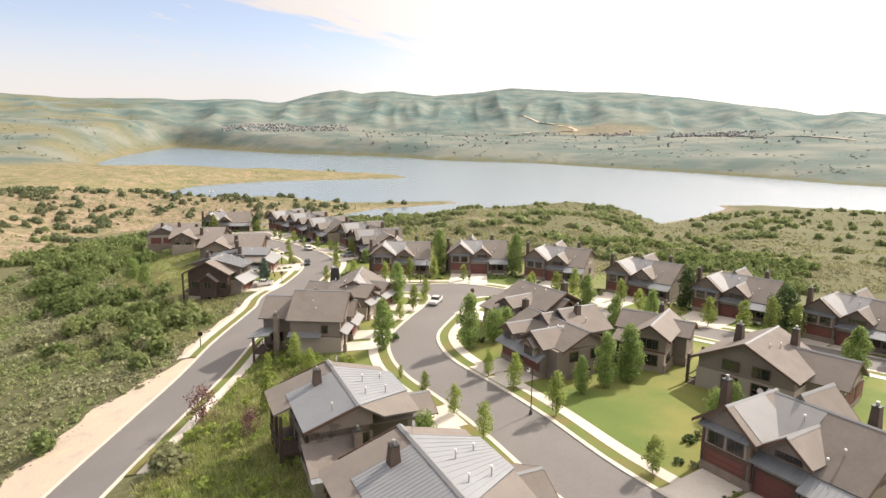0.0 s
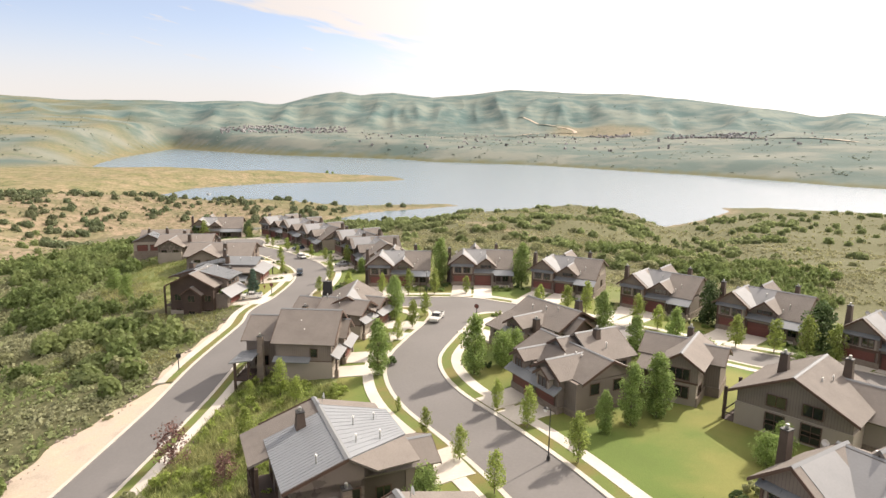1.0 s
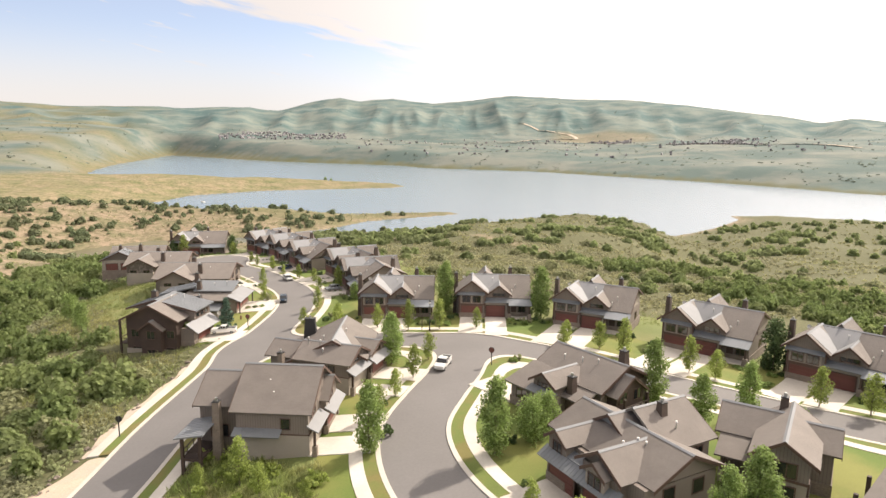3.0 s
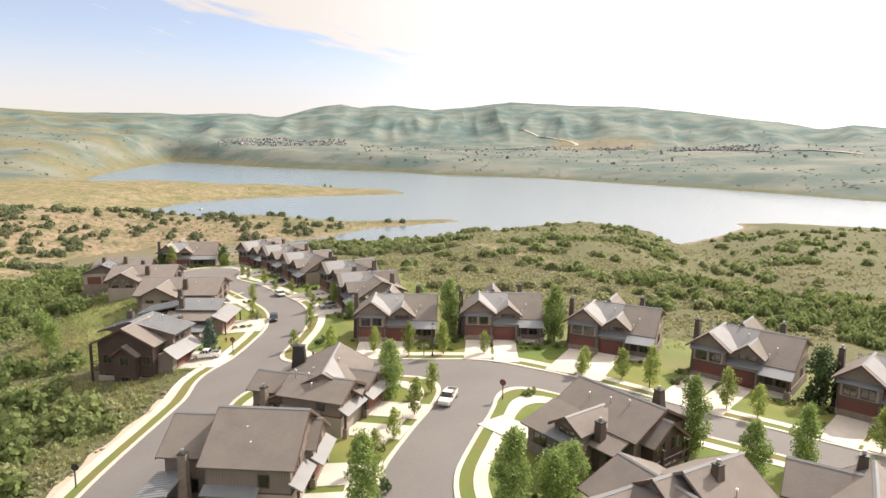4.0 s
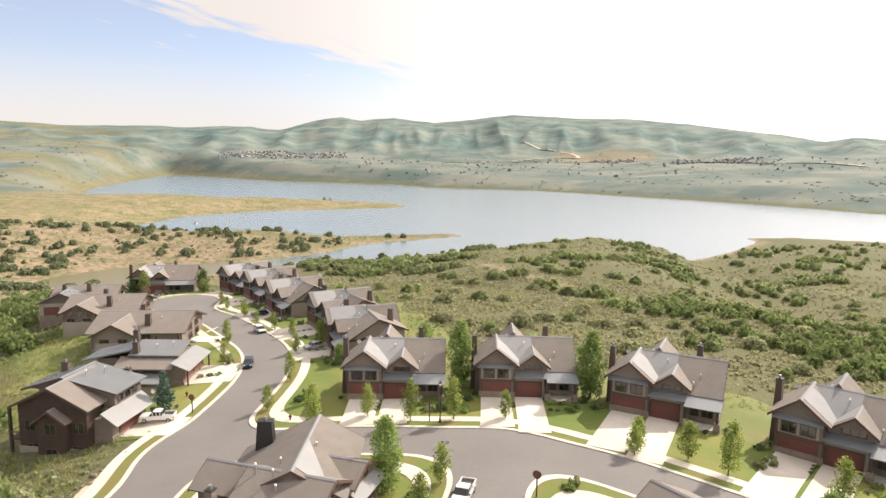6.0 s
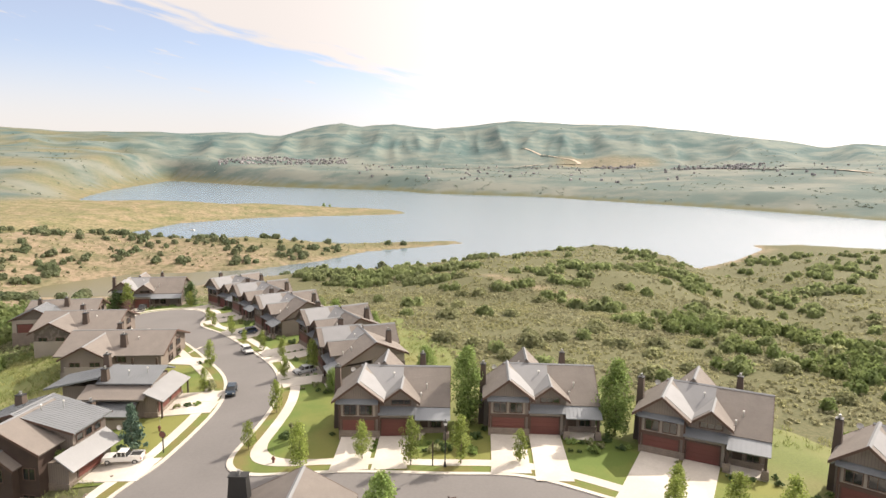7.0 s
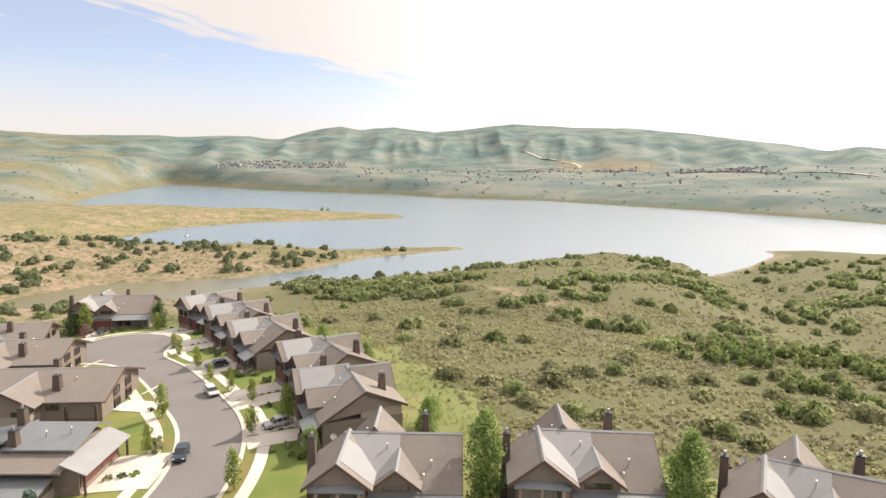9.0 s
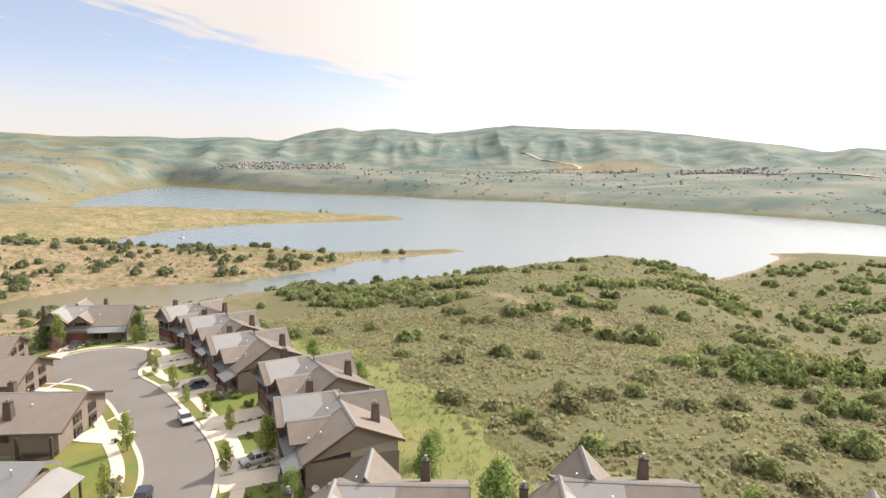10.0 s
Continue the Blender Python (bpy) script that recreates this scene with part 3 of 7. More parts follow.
def garage_door(root, facing, x, y, w, h=2.25, z=0.0):
    d = part("garage_door", turn(box(-w / 2, w / 2, -0.05, 0.05, z, z + h), facing, x, y), DOOR_RED, root, "red-brown panelled garage door")
    for r in range(4):
        part("panel", turn(box(-w / 2 + 0.06, w / 2 - 0.06, -0.085, -0.05, z + h * r / 4 + 0.05, z + h * (r + 1) / 4 - 0.05), facing, x, y), DOOR_RED, d)
    xs = [-w / 2 - 0.18, -w / 2, w / 2, w / 2 + 0.18]
    part("door_frame", turn(lattice(xs, [z, z + h, z + h + 0.18], lambda i, j: j == 1 or i != 1, -0.09, 0.05), facing, x, y), TRIM, root)


def ribs(a, b, c, d, gap=0.45, h=0.03):
    """Standing seams on a plane whose eave runs a-b and whose top edge runs d-c."""
    a, b, c, d = map(Vector, (a, b, c, d))
    n = (b - a).cross(d - a).normalized()
    if n.z < 0:
        n = -n
    k = max(2, int((b - a).length / gap))
    out = []
    for i in range(k + 1):
        t = i / k
        p, q = a.lerp(b, t), d.lerp(c, t)
        s = (b - a).normalized() * 0.018
        v = [p - s, p + s, q + s, q - s]
        out.append(([tuple(x) for x in v] + [tuple(x + n * h) for x in v], [(4, 5, 6, 7), (0, 1, 5, 4), (2, 3, 7, 6), (1, 2, 6, 5), (3, 0, 4, 7)]))
    return out


def seams_on(roof, a, b, c, d):
    for rib in ribs(a, b, c, d):
        part("seam", rib, roof.data.materials[0], roof)


def shed(root, a, b, c, d, mat, th=0.14, seams=True, name="metal_roof"):
    """A single roof plane: eave a-b, top d-c."""
    r = part(name, slab([a, b, c, d], th), mat, root)
    if seams and mat in (METAL, METAL_SKYLIT):
        seams_on(r, a, b, c, d)
    return r


def gable(root, x0, x1, y0, y1, ze, zr, axis, mat=None, wall=None, over=0.55, ends=(1, 1), th=0.24, ridge_at=0.5, cap=True, z_right=None, over_end=None):
    """A gabled roof over the block x0..x1, y0..y1: two planes, verge boards, a metal ridge cap, and the walls in its gables."""
    mat, wall = mat or SHINGLE, wall or SIDING
    if axis == "x":
        def P(u, v, z): return (v, u, z)
        u0, u1, v0, v1 = y0, y1, x0, x1
    else:
        def P(u, v, z): return (u, v, z)
        u0, u1, v0, v1 = x0, x1, y0, y1
    um = u0 + (u1 - u0) * ridge_at
    z_r = ze if z_right is None else z_right
    sl, sr = (zr - ze) / (um - u0), (zr - z_r) / (u1 - um)
    oe = over if over_end is None else over_end
    e0, e1 = v0 - oe, v1 + oe
    roof = part("roof", join(slab([P(u0 - over, e0, ze - over * sl + th), P(u0 - over, e1, ze - over * sl + th), P(um, e1, zr + th), P(um, e0, zr + th)], th),
                             slab([P(u1 + over, e0, z_r - over * sr + th), P(u1 + over, e1, z_r - over * sr + th), P(um, e1, zr + th), P(um, e0, zr + th)], th)), mat, root)
    if mat in (METAL, METAL_SKYLIT, METAL_BRIGHT):
        seams_on(roof, P(u0 - over, e0, ze - over * sl + th), P(u0 - over, e1, ze - over * sl + th), P(um, e1, zr + th), P(um, e0, zr + th))
        seams_on(roof, P(u1 + over, e0, z_r - over * sr + th), P(u1 + over, e1, z_r - over * sr + th), P(um, e1, zr + th), P(um, e0, zr + th))
    if cap:
        c = 0.22
        part("ridge_cap", join(slab([P(um - c, e0 - 0.02, zr + th - c * sl + 0.05), P(um - c, e1 + 0.02, zr + th - c * sl + 0.05), P(um, e1 + 0.02, zr + th + 0.05), P(um, e0 - 0.02, zr + th + 0.05)], 0.05),
                               slab([P(um + c, e0 - 0.02, zr + th - c * sr + 0.05), P(um + c, e1 + 0.02, zr + th - c * sr + 0.05), P(um, e1 + 0.02, zr + th + 0.05), P(um, e0 - 0.02, zr + th + 0.05)], 0.05)), CAP, roof)
    for k, v, e in ((0, v0, e0), (1, v1, e1)):
        if not ends[k]:
            continue
        t = 0.15 if k == 0 else -0.15
        tri = [P(u0, v, ze), P(u1, v, z_r), P(um, v, zr)]
        back = [P(u0, v + t, ze), P(u1, v + t, z_r), P(um, v + t, zr)]
        part("gable_wall", (tri + back, [(0, 1, 2), (3, 5, 4), (0, 3, 4, 1), (1, 4, 5, 2), (2, 5, 3, 0)]), wall, root)
        b = 0.03 if k else -0.03
        boards = []
        for ua, za, ub, zb in ((u0 - over, ze - over * sl, um, zr), (u1 + over, z_r - over * sr, um, zr)):
            q = [P(ua, e + b, za - 0.08), P(ub, e + b, zb - 0.08), P(ub, e + b, zb + th + 0.02), P(ua, e + b, za + th + 0.02)]
            w = [P(ua, e - b, za - 0.08), P(ub, e - b, zb - 0.08), P(ub, e - b, zb + th + 0.02), P(ua, e - b, za + th + 0.02)]
            boards.append((q + w, [(0, 1, 2, 3), (7, 6, 5, 4), (0, 4, 5, 1), (1, 5, 6, 2), (2, 6, 7, 3), (3, 7, 4, 0)]))
        part("verge_board", join(*boards), TRIM, roof)
    return roof


def walls(root, x0, x1, y0, y1, z0, z1, mat, base=None, base_h=0.0):
    part("wall", box(x0, x1, y0, y1, z0 if not base else base_h, z1), mat, root)
    if base:
        part("stone_base", box(x0 - 0.12, x1 + 0.12, y0 - 0.12, y1 + 0.12, z0, base_h), base, root)


def chimney(root, x, y, z0, z1, a=0.55, b=0.55, mat=None):
    c = part("chimney", taper(x, y, z0, z1, a * 1.25, b * 1.25, a * 0.8, b * 0.8), mat or CHIM, root)
    part("chimney_cap", box(x - a * 0.9, x + a * 0.9, y - b * 0.9, y + b * 0.9, z1, z1 + 0.1), BLACK, c)
    part("flue", rod(x, y, z1 + 0.12, z1 + 0.5, 0.16), STEEL, c)


def vents(root, spots):
    for x, y, z, h in spots:
        v = part("vent_pipe", join(rod(x, y, z - 0.4, z + h, 0.07)), STEEL, root)
        part("vent_hood", rod(x, y, z + h, z + h + 0.14, 0.13, 0.1), WHITE, v)


def dish(root, x, y, z):
    k = 12
    v = [(x + 0.35 * math.cos(6.283 * i / k), y - 0.1, z + 0.35 * math.sin(6.283 * i / k)) for i in range(k)] + [(x, y + 0.06, z)]
    d = part("satellite_dish", (v, [(i, (i + 1) % k, k) for i in range(k)]), WHITE, root)
    part("dish_mast", rod(x, y + 0.08, z - 0.9, z, 0.03, k=6), STEEL, d)


def posts(root, spots, z0, z1, r=0.16, stone=0.0):
    for x, y in spots:
        p = part("post", box(x - r, x + r, y - r, y + r, z0, z1), TIMBER, root)
        if stone:
            part("post_base", taper(x, y, z0, z0 + stone, 0.42, 0.42, 0.34, 0.34), STONE, p)


HOUSES = []


def house(x, y, turn_deg, label, lift=0.0):
    root = new("house")
    HOUSES.append((x, y, turn_deg))
    root.matrix_world = pose(x, y, level(x, y) + 0.15 + lift, 0, 0, turn_deg)
    return tagged(root, label, "house", "houses of the estate")


VALLEY = ([(-4.05, 0.2, 7.22), (-1.0, 0.2, 4.87), (-1.0, 5.0, 4.87), (-4.05, 5.0, 7.22)],
          [(-1.0, 0.9, 4.87), (0.85, 0.9, 6.28), (0.85, 4.8, 6.28), (-1.0, 4.8, 4.87)],
          [(-4.1, 2.4, 4.72), (1.0, 2.4, 4.72), (1.0, 6.4, 7.12), (-4.1, 6.4, 7.12)])


def twin_gable(x, y, th, label, lift=0.0, wide=0.0, deep=12.0, base=-2.5):
    """Two-storey house with two garage doors, a large and a small gable in front and a catslide roof over the porch."""
    h = house(x, y, th, label, lift)
    w = 6.8 + wide
    # blocks
    walls(h, -6.6, -1.7, 0, 6.6, base, 5.0, SIDING, STONE, 0.9)
    walls(h, -4.2, w, 1.3, deep - 0.4, base, 3.6, SIDING, STONE, 0.9)
    part("upper_wall", box(-1.6, 3.0, 1.0, deep - 0.5, 3.6, 4.7), SIDING, h)
    part("rear_wall", box(-1.6, w - 0.1, 6.2, deep - 0.5, 3.6, 5.0), SIDING_LIGHT, h)
    part("garage_wall", box(-1.7, 2.6, 0.35, 1.3, -1.0, 3.1), SIDING_LIGHT, h)
    part("side_bay", box(-7.3, -6.6, 3.0, 8.0, base, 3.4), SIDING, h)
    # roofs
    gable(h, -7.0, -1.55, -0.1, 6.7, 5.0, 7.1, "y", wall=SIDING, over=0.55, ends=(1, 1), over_end=0.6)
    gable(h, -4.0, 0.6, 7.2, deep, 5.2, 7.55, "y", wall=SIDING_LIGHT, over=0.45, ends=(0, 1))
    gable(h, -4.3, w, 1.35, deep - 0.3, 3.75, 7.0, "x", over=0.45, ends=(1, 1), z_right=4.9, ridge_at=0.52)
    gable(h, -0.9, 2.9, 0.75, 5.2, 4.65, 6.1, "y", wall=SIDING, over=0.55, ends=(1, 0), over_end=0.6)
    shed(h, (-1.75, -0.45, 3.1), (2.85, -0.45, 3.1), (2.85, 1.05, 3.75), (-1.75, 1.05, 3.75), METAL)
    shed(h, (2.86, -1.0, 2.75), (w + 0.45, -1.0, 2.75), (w + 0.45, 1.25, 3.75), (2.86, 1.25, 3.75), METAL_SKYLIT)
    shed(h, (-6.9, -0.62, 4.5), (-1.75, -0.62, 4.5), (-1.75, 0.0, 5.0), (-6.9, 0.0, 5.0), METAL)
    shed(h, (-7.7, 2.6, 3.3), (-7.7, 8.4, 3.3), (-6.6, 8.4, 4.1), (-6.6, 2.6, 4.1), METAL)
    # bright metal lining the valley between the two gables
    for panel in VALLEY:
        part("valley_roof", slab(panel, 0.05), METAL_BRIGHT, h)
    # front
    part("belt_course", box(-6.7, -1.6, -0.1, 0.05, 2.42, 2.68), TRIM, h)
    garage_door(h, 0, -4.25, 0.0, 3.95)
    garage_door(h, 0, 0.35, 0.35, 3.5)
    part("window_surround", box(-6.4, -2.2, -0.04, 0.02, 2.72, 4.4), SIDING_LIGHT, h)
    window(h, 0, -5.3, -0.04, 2.95, 1.5, 1.2, 2)
    window(h, 0, -3.3, -0.04, 2.95, 1.5, 1.2, 2)
    window(h, 0, 1.0, 1.0, 4.0, 2.3, 0.85, 3)
    part("corner_board", box(-6.72, -6.5, -0.12, 0.1, 0.9, 5.0), TRIM, h)
    part("corner_board", box(-1.8, -1.6, -0.12, 0.1, 0.9, 5.0), TRIM, h)
    # porch
    part("porch_floor", box(2.7, w + 0.2, -0.9, 1.3, -1.2, 0.12), CONCRETE, h)
    part("front_door", box(3.4, 4.4, 1.2, 1.3, 0.12, 2.2), TIMBER, h)
    window(h, 0, 5.5, 1.3, 0.9, 1.3, 1.2, 2)
    posts(h, [(w, -0.7), (2.95, -0.7)], 0.1, 2.8, 0.15, 1.0)
    # rear and sides
    for wx in (-2.6, 1.2, 4.6):
        window(h, 2, wx, deep - 0.4, 0.9, 2.2, 1.5, 2)
    window(h, 2, -1.7, deep - 0.4, 3.0, 2.0, 1.2, 2)
    window(h, 1, w, 7.5, 1.2, 1.4, 1.3, 2)
    window(h, 3, -6.6, 2.2, 3.2, 1.2, 1.1, 2)
    chimney(h, -7.5, 4.2, -0.5, 7.7, 0.42, 0.5)
    chimney(h, 3.4, deep - 2.2, 4.5, 7.9, 0.42, 0.42)
    vents(h, [(-0.2, 5.0, 6.2, 0.5), (4.2, 3.4, 5.3, 0.5), (-2.6, 8.5, 6.3, 0.5), (3.5, 2.2, 4.6, 0.4)])
    dish(h, -6.0, 7.6, 6.3)
    return h


def side_entry(x, y, th, label, lift=0.0, base=-4.5, width=8.6, eave=5.2, ridge=8.5, depth=11.0, wing_y=(2.6, 10.6), wing_eave=4.6, wing_ridge=7.0,
               front=(5.4, 10.6, 4.5, 6.3), doors=(1.9, 7.6), deck=True):
    """House on a slope: a long gable square to the street with garages in its end, a lower wing towards the slope, porch roofs of bright metal."""
    h = house(x, y, th, label, lift)
    y1 = depth - 0.6
    walls(h, -width + 0.4, 0, 0, y1, base, eave, SIDING, SIDING_LIGHT, 2.3)
    gable(h, -width + 0.4, 0, 0, y1, eave, ridge, "x", over=0.6, wall=SIDING)
    wy0, wy1 = wing_y
    walls(h, -width - 4.9, -width + 0.4, wy0, wy1, base, wing_eave, SIDING, STONE, -1.5)
    gable(h, -width - 4.9, -width, wy0, wy1, wing_eave, wing_ridge, "x", over=0.6, wall=SIDING, ends=(1, 0))
    # front bay with its own gable
    fy0, fy1, fe, fr = front
    walls(h, -3.0, 0.7, fy0, fy1, -2.0, fe, SIDING, STONE, 0.8)
    gable(h, -4.6, 0.7, fy0, fy1, fe, fr, "x", over=0.5, wall=SIDING, ends=(0, 1))
    shed(h, (1.25, -0.3, 2.85), (1.25, fy0 - 0.5, 2.85), (-0.1, fy0 - 0.5, 3.6), (-0.1, -0.3, 3.6), METAL_BRIGHT)
    shed(h, (1.9, fy0 - 0.4, 2.75), (1.9, fy1 + 0.4, 2.75), (0.6, fy1 + 0.4, 3.5), (0.6, fy0 - 0.4, 3.5), METAL_BRIGHT)
    garage_door(h, 1, 0.0, doors[0], min(3.6, fy0 - 0.9))
    garage_door(h, 1, 0.7, doors[1], 3.8)
    for py in (-0.1, fy0 - 0.2, fy1):
        part("corner_pier", taper(0.75, py, -0.6, 1.2, 0.3, 0.3, 0.26, 0.26), STONE, h)
        part("corner_post", box(0.62, 0.88, py - 0.13, py + 0.13, 1.2, 2.9), TIMBER, h)
    window(h, 1, 0.0, doors[0], 3.9, 2.2, 0.9, 3)
    window(h, 1, 0.7, doors[1], 3.75, 2.0, 0.65, 3)
    window(h, 0, -2.6, 0.0, 3.0, 1.0, 1.2, 1)
    part("belt_course", box(-width + 0.3, 0.1, -0.08, 0.02, 2.25, 2.42), TRIM, h)
    shed(h, (-width + 0.2, -1.2, 2.5), (-width + 5.6, -1.2, 2.5), (-width + 5.6, 0.0, 3.0), (-width + 0.2, 0.0, 3.0), METAL)
    window(h, 0, -6.4, 0.0, 0.0, 2.0, 1.3, 2)
    window(h, 0, -width - 2.6, wy0, 0.6, 2.0, 1.4, 2)
    window(h, 3, -width - 4.9, (wy0 + wy1) / 2, 0.4, 2.4, 1.5, 3)
    window(h, 2, -4.0, y1, 3.0, 1.6, 1.2, 2)
    cx, cy = -width - 2.2, wy0 - 1.6
    chimney(h, cx, cy, base, wing_eave + 0.9, 0.46, 0.46, STONE)
    if deck:
        dx0, dx1, dy0, dy1 = -width - 5.2, -width - 2.9, wy0 - 4.6, wy0
        for z in (-2.7, -0.1):
            part("deck", box(dx0, dx1, dy0, dy1, z - 0.2, z), TIMBER, h)
            part("deck_rail", turn(lattice([-2.3, -2.2, -0.8, -0.74, 0.74, 0.8, 2.2, 2.3], [z, z + 0.12, z + 0.85, z + 0.95], lambda i, j: j != 1 or i % 2 == 0, -0.05, 0.05), 3, dx0 + 0.06, (dy0 + dy1) / 2), TIMBER, h)
            part("deck_rail", turn(lattice([-1.1, -1.0, 1.0, 1.1], [z, z + 0.12, z + 0.85, z + 0.95], lambda i, j: j != 1 or i % 2 == 0, -0.05, 0.05), 0, (dx0 + dx1) / 2, dy0 + 0.06), TIMBER, h)
        posts(h, [(dx0 + 0.15, dy0 + 0.15), (dx1 - 0.15, dy0 + 0.15)], base, 2.6, 0.16, 1.8)
        shed(h, (dx0 - 0.5, dy0 - 0.5, 2.55), (dx0 - 0.5, dy1, 2.55), (dx1 + 0.5, dy1, 3.1), (dx1 + 0.5, dy0 - 0.5, 3.1), METAL)
    vents(h, [(-7.2, depth * 0.34, eave + 1.6, 0.7), (-5.2, depth * 0.3, eave + 1.5, 0.7), (-4.4, depth * 0.17, eave + 0.8, 0.5)])
    return h


def rear_unit(x, y, th, label, lift=0.0, base=-4.5):
    """The other half of a pair: broad asymmetric gable whose ridge runs away from the street, wide dark chimney."""
    h = house(x, y, th, label, lift)
    walls(h, -7.4, 4.4, 1.2, 12.0, base, 2.9, SIDING, STONE, -1.0)
    part("upper_wall", box(-4.6, 4.4, 1.2, 12.0, 2.9, 4.2), SIDING, h)
    gable(h, -7.4, 4.6, 0.0, 12.2, 2.9, 6.7, "y", over=0.6, ridge_at=0.633, z_right=4.3, wall=SIDING, over_end=0.3)
    part("valley_roof", slab([(0.35, 6.4, 6.92), (0.35, 0.6, 6.92), (3.6, 0.0, 5.16)], 0.05), METAL_BRIGHT, h)
    chimney(h, -5.2, 10.6, 1.0, 6.9, 0.95, 0.6, BLACK)
    window(h, 3, -7.4, 6.0, 0.6, 2.4, 1.4, 3)
    window(h, 2, 1.5, 12.0, 1.6, 1.8, 1.3, 2)
    window(h, 2, -3.6, 12.0, 0.6, 1.8, 1.3, 2)
    vents(h, [(-1.6, 3.0, 5.9, 0.6), (1.2, 6.0, 6.2, 0.5)])
    return h


def corner_house(x, y, th, label, lift=0.0, base=-2.5):
    """Long shingled gable along the side street, a small metal gable over the garages, timbered end gable."""
    h = house(x, y, th, label, lift)
    walls(h, -6.4, 4.2, 4.2, 13.0, base, 4.0, SIDING, STONE, 0.9)
    gable(h, -6.4, 4.2, 4.2, 13.0, 4.0, 6.2, "x", over=0.6, wall=TIMBER)
    walls(h, 4.2, 5.6, 5.4, 10.4, base, 3.6, TIMBER, SIDING_LIGHT, 1.6)
    gable(h, 3.0, 5.6, 5.4, 10.4, 3.6, 5.4, "x", over=0.5, wall=TIMBER, ends=(0, 1))
    for wy in (6.6, 9.2):
        window(h, 1, 5.6, wy, 2.5, 1.3, 1.2, 2)
        window(h, 1, 5.6, wy, 0.2, 1.3, 1.3, 2)
    part("end_balcony", box(5.6, 6.7, 5.6, 10.2, 1.4, 1.58), TIMBER, h)
    part("balcony_rail", turn(lattice([-2.3, -2.2, -0.75, -0.69, 0.69, 0.75, 2.2, 2.3], [1.6, 1.7, 2.4, 2.5], lambda i, j: j != 1 or i % 2 == 0, -0.05, 0.05), 1, 6.65, 7.9), TIMBER, h)
    posts(h, [(6.5, 5.8), (6.5, 10.0)], base, 3.4, 0.14, 1.4)
    walls(h, -6.8, 0.8, 0.2, 4.3, base, 3.1, SIDING, STONE, 0.9)
    shed(h, (-7.3, -0.6, 2.9), (-3.2, -0.6, 2.9), (-3.2, 4.6, 4.5), (-7.3, 4.6, 4.5), SHINGLE, 0.22, name="eave_roof")
    part("upper_wall", box(-3.1, 0.5, 0.4, 4.4, 3.1, 4.2), SIDING, h)
    gable(h, -3.1, 0.5, 0.4, 5.6, 4.2, 5.3, "y", over=0.5, wall=SIDING, ends=(1, 0))
    shed(h, (0.5, 1.2, 3.0), (4.0, 1.2, 3.0), (4.0, 4.2, 4.0), (0.5, 4.2, 4.0), SHINGLE, 0.2, name="porch_roof")
    shed(h, (-3.4, -0.7, 3.0), (0.9, -0.7, 3.0), (0.9, 0.4, 3.5), (-3.4, 0.4, 3.5), METAL)
    garage_door(h, 3, -6.8, 2.2, 3.4)
    window(h, 3, -6.4, 7.2, 1.2, 1.8, 1.3, 2)
    window(h, 0, -4.9, 0.2, 0.9, 1.8, 1.3, 2)
    window(h, 0, -1.2, 0.2, 0.9, 1.8, 1.3, 2)
    window(h, 0, -1.3, 0.4, 3.35, 2.0, 0.75, 3)
    window(h, 0, 2.4, 4.2, 0.8, 1.8, 1.3, 2)
    window(h, 3, -6.4, 10.6, 1.2, 1.6, 1.3, 2)
    posts(h, [(3.8, 1.4)], -0.6, 2.9, 0.15, 1.0)
    chimney(h, 1.3, 2.4, base, 5.3, 0.5, 0.5)
    chimney(h, 2.5, 10.4, 4.0, 7.3, 0.5, 0.5)
    vents(h, [(-3.6, 6.4, 5.3, 0.6), (-1.0, 6.8, 5.5, 0.6), (1.0, 7.4, 5.8, 0.5)])
    return h


